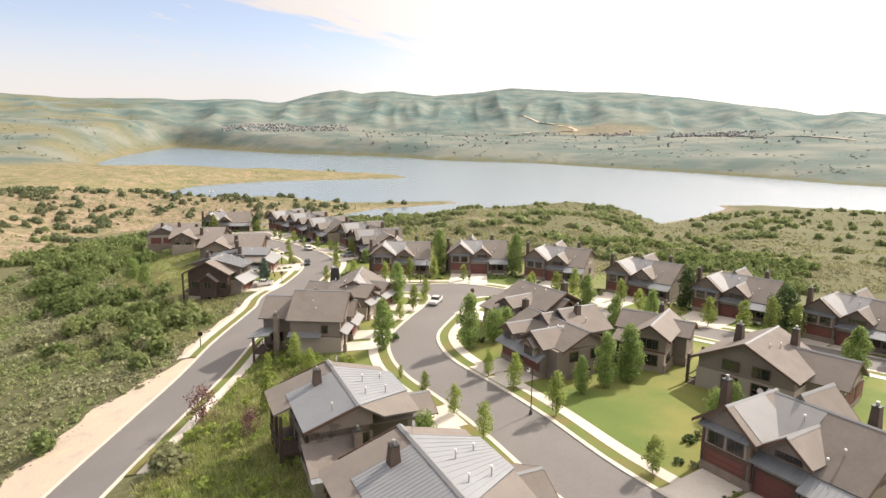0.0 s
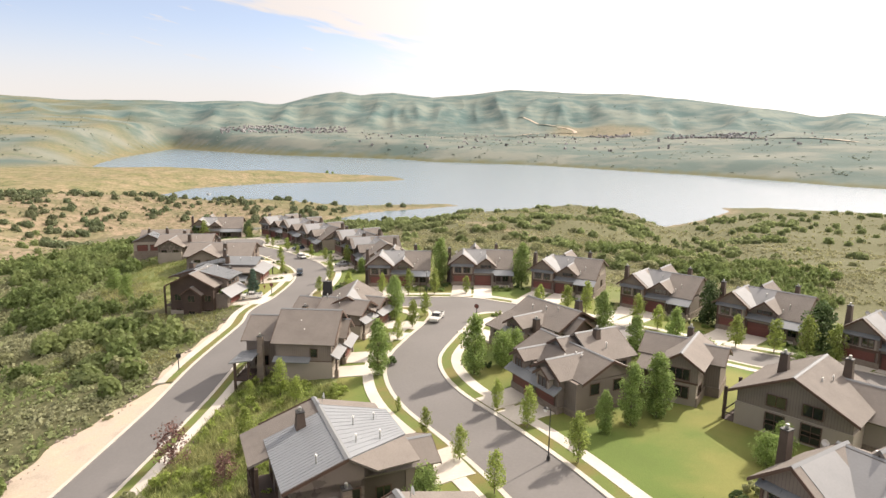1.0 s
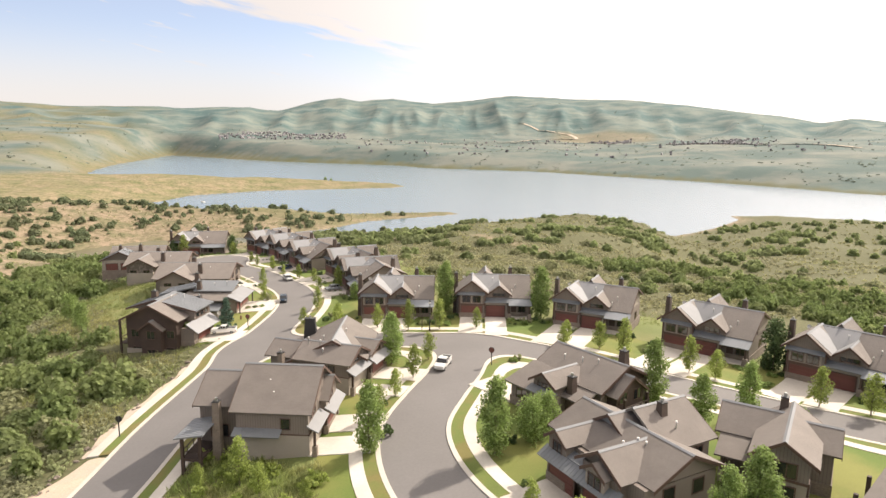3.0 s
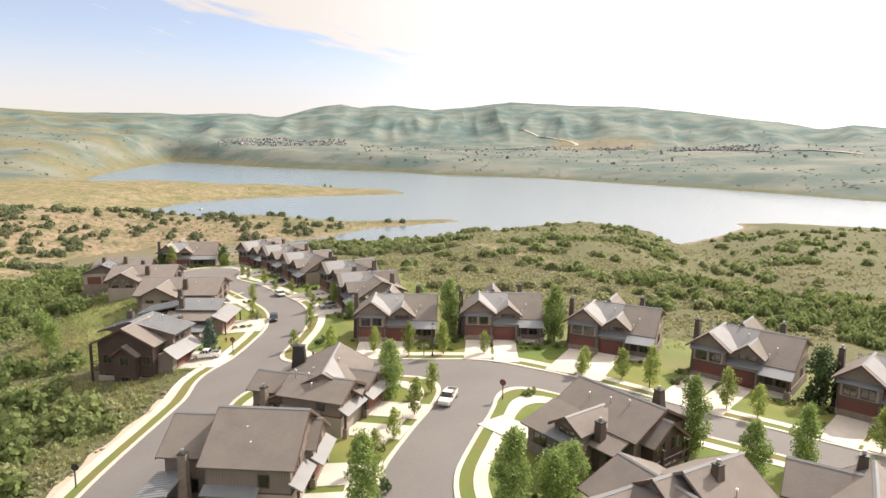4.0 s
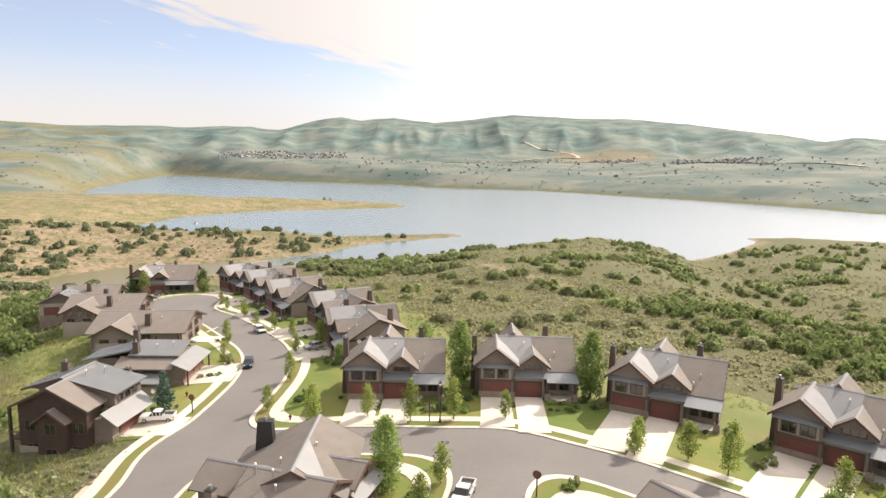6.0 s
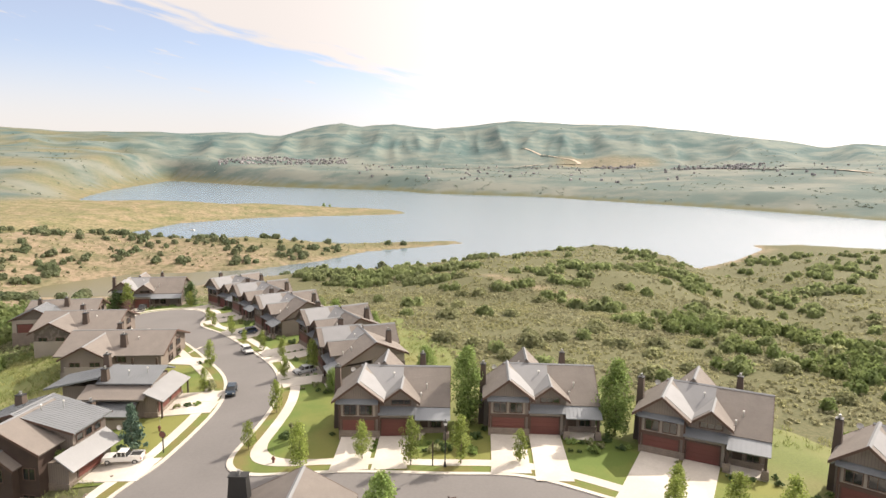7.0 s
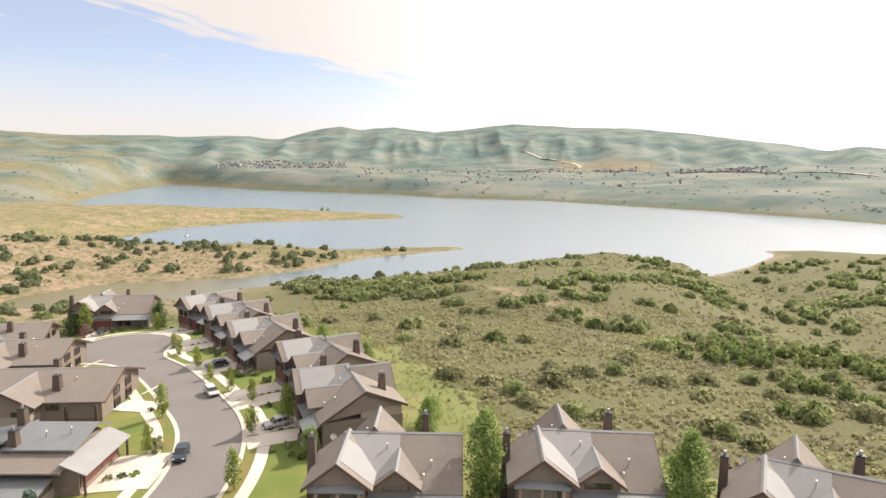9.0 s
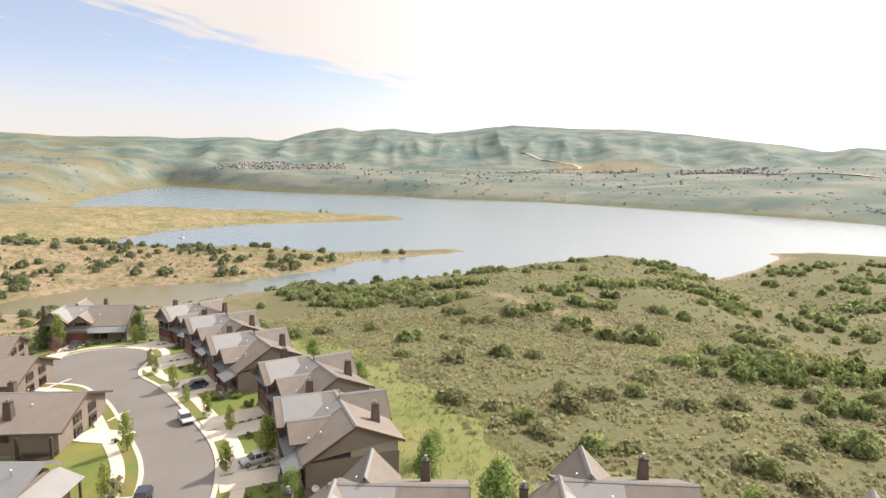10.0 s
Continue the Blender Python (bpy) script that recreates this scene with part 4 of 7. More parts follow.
def triple_gable(x, y, th, label, lift=0.0, base=-2.5):
    """House with three small front gables over two garages, a cross ridge behind them and a high rear gable."""
    h = house(x, y, th, label, lift)
    walls(h, -8.6, 3.9, 1.2, 9.8, base, 4.3, SIDING, STONE, 0.9)
    gable(h, -9.2, 3.9, 2.2, 10.4, 4.4, 6.3, "x", over=0.5, wall=SIDING)
    walls(h, -7.2, 0.4, 8.8, 13.2, base, 5.0, SIDING, SIDING_LIGHT, 1.8)
    gable(h, -7.2, 0.3, 7.4, 13.2, 5.1, 7.4, "y", over=0.6, wall=SIDING, ends=(0, 1))
    part("gable_block", box(-7.0, -2.0, 4.2, 9.0, 4.2, 5.0), SIDING, h)
    gable(h, -6.9, -1.9, 5.0, 9.0, 5.2, 6.8, "y", over=0.4, wall=METAL, ends=(1, 0))
    walls(h, -7.5, -4.9, 0.2, 3.0, -1.5, 4.6, SIDING, STONE, 0.9)
    gable(h, -7.5, -4.9, 0.2, 4.0, 4.6, 5.5, "y", over=0.4, wall=SIDING, ends=(1, 0))
    walls(h, -2.6, 1.8, 0.2, 5.0, -1.5, 4.4, SIDING, STONE, 0.9)
    gable(h, -2.8, 2.0, 0.4, 6.0, 4.5, 6.0, "y", over=0.55, wall=SIDING, ends=(1, 0))
    part("bay_wall", box(-1.4, 0.9, -0.5, 0.3, 2.5, 4.3), SIDING_LIGHT, h)
    gable(h, -1.5, 1.0, -0.5, 1.2, 4.3, 5.1, "y", over=0.35, wall=SIDING_LIGHT, ends=(1, 0), cap=False)
    shed(h, (-7.9, -0.9, 2.7), (2.4, -0.9, 2.7), (2.4, 0.35, 3.5), (-7.9, 0.35, 3.5), METAL)
    shed(h, (-5.0, 0.2, 3.5), (-2.4, 0.2, 3.5), (-2.4, 5.2, 5.3), (-5.0, 5.2, 5.3), METAL)
    garage_door(h, 0, -5.4, 0.2, 3.5)
    garage_door(h, 0, -0.5, 0.2, 3.5)
    window(h, 0, -6.2, 0.2, 3.3, 1.2, 1.1, 2)
    window(h, 0, -0.25, -0.5, 2.9, 1.5, 1.2, 2)
    window(h, 1, 3.9, 4.0, 2.6, 1.3, 1.3, 1)
    window(h, 1, 3.9, 7.6, 2.6, 1.3, 1.3, 1)
    window(h, 1, 3.9, 5.8, -0.4, 2.4, 1.5, 2)
    window(h, 1, 0.4, 11.6, 3.0, 1.3, 1.3, 2)
    window(h, 2, -4.8, 13.2, 3.0, 1.6, 1.2, 2)
    window(h, 2, -1.6, 13.2, 0.6, 1.8, 1.3, 2)
    chimney(h, -2.4, 9.6, 5.0, 8.0, 0.42, 0.42)
    vents(h, [(-0.4, 4.6, 5.6, 0.7), (0.2, 5.0, 5.6, 0.5), (-0.8, 9.9, 6.1, 0.5), (-1.0, 3.4, 5.6, 0.4)])
    return h


def tower_house(x, y, th, label, lift=0.0, base=-3.0):
    """Tall narrow rear: one gable over three storeys of windows, pale lower walls, stone at the foot, lower wing beside it."""
    h = house(x, y, th, label, lift)
    part("wall", box(-3.0, 1.3, 0, 8.6, 3.0, 4.9), SIDING, h)
    part("lower_wall", box(-2.9, 1.2, 0.06, 8.6, base, 3.0), SIDING_LIGHT, h)
    part("stone_base", box(1.2, 1.42, 0.0, 8.6, base, 1.1), STONE, h)
    gable(h, -3.1, 1.5, 0, 9.4, 4.9, 6.4, "y", over=0.55, wall=SIDING)
    walls(h, -6.2, -2.9, 2.6, 9.6, base, 3.6, SIDING, SIDING_LIGHT, 1.0)
    gable(h, -6.6, -0.8, 4.6, 10.4, 4.3, 6.0, "x", over=0.5, wall=SIDING, ends=(1, 0))
    shed(h, (-6.6, 1.0, 3.2), (-2.9, 1.0, 3.2), (-2.9, 4.8, 4.3), (-6.6, 4.8, 4.3), SHINGLE, 0.2, name="balcony_roof")
    part("balcony", box(-5.8, -3.0, 1.2, 2.8, 0.1, 0.3), TIMBER, h)
    part("balcony_rail", lattice([-5.8, -5.7, -4.45, -4.39, -3.1, -3.0], [0.3, 0.4, 1.1, 1.2], lambda i, j: j != 1 or i % 2 == 0, 1.2, 1.3), TIMBER, h)
    posts(h, [(-5.6, 1.3), (-3.2, 1.3)], base, 3.2, 0.15, 0.0)
    for wz, wh in ((3.2, 1.3), (0.9, 1.4), (-1.9, 1.5)):
        window(h, 0, -0.9, 0.0, wz, 2.4, wh, 3)
    part("belt_course", box(-3.06, 1.36, -0.06, 0.02, 2.75, 2.98), TRIM, h)
    window(h, 1, 1.3, 2.0, 0.9, 1.2, 1.4, 1)
    window(h, 1, 1.3, 5.4, 3.2, 1.4, 1.2, 2)
    walls(h, 1.3, 3.0, 5.0, 10.0, base, 4.2, SIDING, STONE, 1.1)
    gable(h, 0.0, 3.2, 4.8, 10.0, 4.2, 5.6, "x", over=0.4, wall=SIDING, ends=(0, 1))
    chimney(h, -1.6, 9.0, 4.0, 7.2, 0.42, 0.42)
    return h


def metal_lodge(x, y, th, label, lift=0.0, base=-5.0):
    """Broad low lodge: two standing seam planes either side of a long ridge, a shingled end, decks behind, a gabled garage wing."""
    h = house(x, y, th, label, lift)
    walls(h, -6.0, 6.4, -0.6, 5.9, base, 4.9, SIDING, STONE, -0.5)
    walls(h, -3.4, 6.4, -5.6, -0.6, base, 4.2, SIDING, STONE, -0.5)
    part("upper_wall", box(-5.8, 6.2, 0.0, 4.4, 4.9, 5.9), SIDING, h)
    part("upper_wall", box(-0.4, 6.2, -5.2, 0.0, 4.2, 5.5), SIDING, h)
    shed(h, (-6.7, 6.7, 5.45), (3.5, 6.7, 5.45), (3.5, 1.0, 7.5), (-6.7, 1.0, 7.5), METAL_SKYLIT, 0.2)
    shed(h, (-0.9, -6.3, 5.75), (5.1, -6.3, 5.75), (5.1, 1.0, 7.5), (-6.7, 1.0, 7.5), METAL_SKYLIT, 0.2)
    part("hip_roof", join(slab([(-1.0, -6.2, 5.62), (-6.6, 0.9, 7.36), (-6.8, -1.6, 5.9)], 0.2), slab([(-1.0, -6.2, 5.62), (-6.8, -1.6, 5.9), (-4.2, -6.6, 4.6)], 0.2)), SHINGLE, h)
    shed(h, (0.1, 8.6, 4.72), (7.0, 8.6, 4.72), (7.0, 1.0, 7.42), (0.1, 1.0, 7.42), SHINGLE, 0.24, name="eave_roof")
    shed(h, (4.0, -5.6, 5.82), (7.0, -5.6, 5.82), (7.0, 1.0, 7.42), (4.0, 1.0, 7.42), SHINGLE, 0.24, name="eave_roof")
    part("ridge_cap", join(slab([(-6.8, 0.7, 7.47), (7.1, 0.7, 7.47), (7.1, 1.0, 7.62), (-6.8, 1.0, 7.62)], 0.05), slab([(-6.8, 1.3, 7.47), (7.1, 1.3, 7.47), (7.1, 1.0, 7.62), (-6.8, 1.0, 7.62)], 0.05)), CAP, h)
    for gx, o, low in ((-6.0, -1, -0.6), (6.4, 1, -5.6)):
        zl = 7.2 - (1.0 - low) * 0.24
        pts = [(low, 4.2), (5.9, 4.2), (5.9, 5.45), (1.0, 7.2), (low, zl)]
        part("gable_wall", ([(gx, a, b) for a, b in pts] + [(gx - o * 0.15, a, b) for a, b in pts],
                            [(0, 1, 2, 3, 4), (9, 8, 7, 6, 5), (0, 5, 6, 1), (1, 6, 7, 2), (2, 7, 8, 3), (3, 8, 9, 4), (4, 9, 5, 0)]), SIDING, h)
        part("verge_board", slab([(gx + o * 0.65, 6.75, 5.5), (gx + o * 0.71, 6.75, 5.5), (gx + o * 0.71, 1.0, 7.55), (gx + o * 0.65, 1.0, 7.55)], 0.36), TRIM, h)
    # garage wing towards the street
    walls(h, -3.5, 2.4, -8.2, -5.4, -2.0, 3.9, SIDING, SIDING_LIGHT, 1.0)
    gable(h, -3.5, 2.4, -8.2, -1.5, 4.0, 5.25, "y", over=0.6, ridge_at=0.36, z_right=3.6, wall=SIDING, ends=(1, 0))
    garage_door(h, 0, -2.0, -8.2, 2.6)
    garage_door(h, 0, 1.0, -8.2, 2.4)
    window(h, 3, -3.5, -6.9, 1.7, 1.0, 1.5, 1)
    # low roof over the corner terrace
    shed(h, (-10.2, 6.8, 2.5), (-10.2, 1.8, 2.5), (-5.8, 1.8, 3.9), (-5.8, 6.8, 3.9), SHINGLE, 0.22, name="eave_roof")
    shed(h, (-10.8, 6.8, 2.25), (-10.8, 1.8, 2.25), (-10.2, 1.8, 2.46), (-10.2, 6.8, 2.46), METAL_SKYLIT, 0.1)
    walls(h, -9.4, -6.0, 2.4, 6.2, base, 2.7, SIDING_LIGHT, STONE, -0.5)
    window(h, 3, -9.4, 4.3, 0.4, 2.0, 1.5, 2)
    chimney(h, -7.4, 1.4, base, 5.2, 0.5, 0.5, STONE)
    # decks
    part("pale_front", box(-5.6, -1.4, 5.9, 6.02, base, 2.4), SIDING_LIGHT, h)
    for z in (-2.7, 0.2):
        part("deck", box(-0.4, 6.4, 5.9, 8.1, z - 0.25, z), TIMBER, h)
        part("deck_rail", lattice([-0.4, -0.3, 1.2, 1.26, 2.9, 2.96, 4.6, 4.66, 6.3, 6.4], [z, z + 0.12, z + 0.85, z + 0.95], lambda i, j: j != 1 or i % 2 == 0, 8.0, 8.1), TIMBER, h)
    posts(h, [(-0.2, 7.9), (3.0, 7.9), (6.2, 7.9)], base, 4.6, 0.17, 1.6)
    for wx in (-4.6, -2.4, 1.4, 4.4):
        for wz in (2.9, 0.5, -2.3):
            window(h, 2, wx, 6.02 if wx < 0 and wz < 2.5 else 5.9, wz, 1.5, 1.3, 2)
    window(h, 3, -6.0, 0.6, 2.9, 1.6, 1.2, 2)
    window(h, 3, -3.4, -3.2, 0.8, 1.4, 1.4, 2)
    chimney(h, 2.5, 3.3, 5.5, 8.2, 0.5, 0.45)
    vents(h, [(0.5, -1.4, 6.8, 0.9), (-3.4, -0.6, 7.0, 0.8), (-5.0, 3.4, 6.5, 0.9), (-2.4, -3.2, 6.3, 1.0), (2.2, -4.0, 6.2, 0.7)])
    dish(h, 5.4, 0.4, 8.2)
    return h


def slope_lodge(x, y, th, label, lift=0.0, base=-5.0):
    """Dark timber gable over the slope; behind it a low standing seam roof and a bright metal eave above the garage."""
    h = house(x, y, th, label, lift)
    walls(h, -5.2, 4.4, 0, 8.0, base, 5.9, TIMBER, SIDING_LIGHT, 0.2)
    gable(h, -5.2, 4.4, 0, 8.0, 5.9, 8.3, "y", over=0.8, wall=TIMBER)
    part("bay_wall", box(-1.9, 1.9, -1.0, 0.05, base, 4.1), TIMBER, h)
    gable(h, -2.0, 2.0, -1.0, 1.0, 4.1, 5.5, "y", wall=TIMBER, over=0.45, ends=(1, 0))
    window(h, 0, 0.0, -1.0, 2.4, 1.5, 1.4, 2)
    for wx, wz in ((-3.6, 2.4), (3.2, 2.4), (-3.4, -0.8), (3.0, -0.8), (0.0, -0.9)):
        window(h, 0, wx, 0.0 if wx else -1.0, wz, 1.4, 1.3, 2)
    part("balcony", box(-6.8, -5.2, 0.0, 4.5, 0.9, 1.1), TIMBER, h)
    posts(h, [(-6.6, 0.2), (-6.6, 4.3)], base, 5.4, 0.16, 2.2)
    part("balcony_rail", join(box(-6.8, -6.7, 0, 4.5, 1.9, 2.0), box(-6.8, -5.2, 0.0, 0.1, 1.9, 2.0)), TIMBER, h)
    # wing behind with its low metal roof
    walls(h, -5.0, 6.0, 3.6, 9.6, base, 6.0, SIDING, STONE, 0.6)
    gable(h, -6.6, 6.2, 3.4, 9.6, 6.7, 8.4, "y", mat=METAL, over=0.5, ridge_at=0.42, wall=SIDING, th=0.2, over_end=0.5)
    part("upper_wall", box(-5.0, 6.0, 3.6, 9.4, 6.0, 6.6), SIDING, h)
    for wy in (4.8, 6.4, 8.0):
        window(h, 1, 6.0, wy, 5.2, 1.1, 0.8, 1)
    shed(h, (8.2, 0.6, 3.3), (8.2, 9.6, 3.3), (5.9, 9.6, 4.9), (5.9, 0.6, 4.9), METAL_BRIGHT)
    walls(h, 4.4, 6.9, 1.4, 9.0, base, 3.8, SIDING, STONE, 1.4)
    garage_door(h, 1, 6.9, 5.2, 4.4, z=1.0)
    chimney(h, -4.4, 8.4, 4.0, 8.8, 0.6, 0.5)
    chimney(h, 3.6, 10.4, base, 7.6, 0.45, 0.45)
    vents(h, [(2.0, 7.6, 8.0, 0.7), (0.6, 5.6, 8.2, 0.6)])
    dish(h, 7.6, 10.0, 4.6)
    return h


def stepped_lodge(x, y, th, label, lift=0.0, base=-5.0):
    """Low lodge of shallow planes: a standing seam roof above, a shingled one stepped below it, bright metal over the garages."""
    h = house(x, y, th, label, lift)
    walls(h, -7.4, 0.0, 0.6, 9.4, base, 3.0, SIDING, STONE, 0.2)
    part("clerestory", box(-7.0, -0.2, 2.4, 9.0, 3.0, 4.3), SIDING, h)
    shed(h, (-7.8, 2.0, 4.55), (0.4, 2.0, 4.55), (0.4, 7.6, 5.6), (-7.8, 7.6, 5.6), METAL, 0.22)
    shed(h, (-7.8, 10.6, 4.3), (0.4, 10.6, 4.3), (0.4, 7.6, 5.6), (-7.8, 7.6, 5.6), METAL, 0.22)
    shed(h, (-9.2, -0.8, 3.15), (0.2, -0.8, 3.15), (0.2, 2.6, 4.2), (-9.2, 2.6, 4.2), SHINGLE, 0.24, name="eave_roof")
    shed(h, (-15.6, 2.4, 3.5), (-15.6, 9.0, 3.5), (-7.6, 9.0, 5.3), (-7.6, 2.4, 5.3), METAL, 0.22)
    walls(h, -13.4, -7.0, 3.4, 8.6, base, 3.6, SIDING, STONE, -1.0)
    shed(h, (2.9, -0.4, 2.75), (2.9, 10.2, 2.75), (0.0, 10.2, 4.0), (0.0, -0.4, 4.0), METAL_BRIGHT)
    walls(h, -0.1, 1.6, 0.4, 9.6, -2.0, 3.2, SIDING, STONE, 0.8)
    garage_door(h, 1, 1.6, 2.7, 3.8)
    garage_door(h, 1, 1.6, 7.2, 3.8)
    part("corner_post", box(2.4, 2.62, 9.7, 9.92, -0.5, 2.9), TIMBER, h)
    part("corner_post", box(2.4, 2.62, -0.2, 0.02, -0.5, 2.9), TIMBER, h)
    for wx in (-5.8, -3.0):
        window(h, 0, wx, 0.6, 0.9, 1.8, 1.3, 2)
    shed(h, (-6.6, -3.2, 1.6), (-1.0, -3.2, 1.6), (-1.0, 0.5, 2.4), (-6.6, 0.5, 2.4), METAL, 0.16)
    walls(h, -6.2, -1.4, -2.6, 0.6, base, 1.6, SIDING, SIDING_LIGHT, 0.9)
    window(h, 3, -13.4, 6.0, 0.4, 2.4, 1.5, 3)
    chimney(h, -6.8, 3.0, 2.0, 6.4, 0.5, 0.5)
    chimney(h, -9.0, 8.2, 2.0, 7.0, 0.5, 0.5)
    vents(h, [(-4.0, 4.4, 5.2, 0.5), (-1.6, 5.2, 5.3, 0.6)])
    return h


def gable_end(x, y, th, label, w=12.0, deep=13.0, ze=4.6, zr=7.6, lift=0.0, base=-4.0, wall=None, wing=1, lower=None, metal_wing=False, low_h=-0.2):
    """House whose wide gable looks out over the slope, with a lower wing and chimneys."""
    wall = wall or TIMBER
    h = house(x, y, th, label, lift)
    a = w / 2
    walls(h, -a, a, 0, deep, base, ze, wall, lower or SIDING_LIGHT, low_h)
    gable(h, -a, a, 0, deep, ze, zr, "y", wall=wall, over=0.8)
    for wx in (-a * 0.28, a * 0.35):
        for wz in (ze - 0.9, ze - 3.0, 0.3):
            window(h, 0, wx, -0.12, wz, 1.9, 1.2, 2)
    window(h, 0, -a * 0.55, 0, -2.4, 1.5, 1.4, 2)
    window(h, 0, a * 0.6, 0, -2.4, 1.7, 1.4, 2)
    window(h, 1, a, deep * 0.3, 1.6, 1.2, 1.3, 2)
    window(h, 3, -a, deep * 0.4, 1.6, 1.6, 1.3, 2)
    # balcony at the corner
    part("balcony", box(-a - 1.6, -a, 0.0, 4.5, -0.3, -0.1), TIMBER, h)
    posts(h, [(-a - 1.4, 0.2), (-a - 1.4, 4.3)], base, ze - 0.3, 0.16, 2.2)
    part("balcony_rail", join(box(-a - 1.6, -a - 1.5, 0, 4.5, 0.7, 0.8), box(-a - 1.6, -a, 0.0, 0.1, 0.7, 0.8)), TIMBER, h)
    # wing towards the street
    s = wing
    mat = METAL if metal_wing else SHINGLE
    x0, x1 = sorted((s * (a - 2.5), s * (a + 4.2)))
    if not s:
        chimney(h, a * 0.3, deep * 0.6, 3.0, zr + 0.9, 0.5, 0.5)
        y0 = deep * 0.5
        walls(h, -a - 2.6, -1.0, y0, y0 + 6.5, base, ze + 0.2, SIDING, SIDING_LIGHT, 1.6)
        gable(h, -a - 2.6, 0.0, y0 - 0.3, y0 + 6.8, ze + 0.2, zr - 0.3, "x", wall=SIDING, over=0.7, ends=(1, 0))
        for wy in (y0 + 1.6, y0 + 4.9):
            window(h, 3, -a - 2.6, wy, 1.0, 1.6, 1.3, 2)
            window(h, 3, -a - 2.6, wy, -1.8, 1.6, 1.3, 2)
        chimney(h, -a * 0.7, y0 - 1.6, 1.5, zr + 0.6, 0.55, 0.55)
        vents(h, [(a * 0.4, deep * 0.5, zr - 1.0, 0.6), (-a * 0.4, deep * 0.3, zr - 1.0, 0.5)])
        return h
    walls(h, x0, x1, deep * 0.42, deep + 1.5, base, 3.3, SIDING_LIGHT, STONE, 0.4)
    gable(h, x0, x1, deep * 0.42, deep + 1.5, 3.3, 5.6, "x", mat=mat, over=0.6)
    garage_door(h, 1 if s > 0 else 3, s * (a + 4.2), deep * 0.62, 3.4)
    garage_door(h, 1 if s > 0 else 3, s * (a + 4.2), deep * 0.62 + 4.2, 3.0)
    chimney(h, -a * 0.45, deep * 0.45, 4.0, zr + 1.0, 0.5, 0.5)
    chimney(h, s * a * 0.5, deep * 0.85, 4.0, zr + 0.9, 0.45, 0.45)
    vents(h, [(a * 0.4, deep * 0.5, zr - 1.0, 0.6), (a * 0.3, deep * 0.3, zr - 0.8, 0.5)])
    return h


# ---- houses: places ----
TAUPE = "brown house, twin gables, red garage doors,"
twin_gable(-11.7, 151.0, 0, TAUPE + " beside a tall poplar")
twin_gable(7.1, 151.0, -3, TAUPE + " between two tall poplars")
twin_gable(24.0, 144.0, -27, TAUPE + " below the sage hill")
twin_gable(39.7, 131.4, -40, TAUPE + " next to dark shrubs")
twin_gable(53.0, 117.0, -44, TAUPE + " facing the curving street")
twin_gable(64.0, 98.5, -50, TAUPE + " with pale porch roof")
twin_gable(28.0, 50.8, -58, TAUPE + " beside the open lawn")
twin_gable(-25.0, 176.0, -68, TAUPE + " with a broad driveway")
twin_gable(-30.6, 191.4, -57, TAUPE + " on the inner bend")
twin_gable(-44.2, 207.8, -55, TAUPE + " near the turning circle")
twin_gable(-54.0, 223.0, -52, TAUPE + " by the turning circle")
twin_gable(-64.0, 237.0, -40, TAUPE + " behind a clipped lawn")
twin_gable(-87.0, 240.0, 10, TAUPE + " above the turning circle", wide=3.2)
SLOPE = "brown house stepping down the slope"
triple_gable(11.6, 82.7, -61, "brown house, three front gables, behind young street trees")
corner_house(10.4, 103.4, -53, "brown house with timbered end gable at the street corner")
side_entry(-17.2, 97.9, -3, SLOPE + " and stone chimney")
side_entry(-15.3, 114.2, -17, SLOPE + " and metal porch roofs", width=8.2, eave=4.4, ridge=5.9, depth=6.6, wing_y=(1.6, 6.4), wing_eave=3.9, wing_ridge=5.3, front=(5.9, 11.0, 4.0, 5.2), doors=(2.2, 8.4), deck=False)
rear_unit(-18.2, 117.6, 0, "brown half of a paired house with wide dark chimney")
metal_lodge(-10.6, 66.8, 114, "broad lodge with grey standing seam roof and brown eaves")
metal_lodge(-0.2, 47.6, 116, "broad lodge with pale standing seam roof and stone chimney")
slope_lodge(-55.0, 142.2, -6, "dark timber house with a wide gable over the slope")
stepped_lodge(-48.2, 161.6, 2, "low brown house with stepped metal and shingled roofs")
tower_house(28.6, 83.6, -32, "tall rear of a brown house with pale lower walls")
gable_end(36.6, 74.6, -46, "large brown house with pale lower wall above the lawn", 11.5, 9.5, 4.1, 7.0, wall=SIDING, lower=SIDING_LIGHT, base=-3, low_h=2.6)
gable_end(-56.5, 190.5, 96, "brown house with broad shingled roof and plain gable", 14.0, 17.0, 3.0, 5.4, wall=SIDING, wing=0)
gable_end(-75.0, 208.5, 98, "brown house with shingled roof and two chimneys", 13.0, 15.0, 3.2, 5.6, wall=SIDING, wing=0)
gable_end(-90.0, 226.0, 104, "brown house with metal wing beside the turning circle", 11.0, 14.0, 3.4, 5.6, wall=SIDING, wing=-1, metal_wing=True)

# ---- gardens, drives ----
west = SX + 0.02 * SY + 31.5                                  # west of this line lies the slope
lawn_field = np.maximum(np.maximum(3.5 - SD, SD - np.where((SX > 6) & (SY < 100), 25.0, 15.0)), np.where(SY < 143, -west, -9.0))
lawn_field = np.maximum(lawn_field, np.where((SY < 114) & (SX < -13 - (SY - 60) * 0.08), (-SX - 13 - (SY - 60) * 0.08) * 0.5, -9))
setting("lawn", *band(-99, 0.0, 0.10, field=lawn_field), LAWN, "mown green lawn between drives and houses", "lawn")
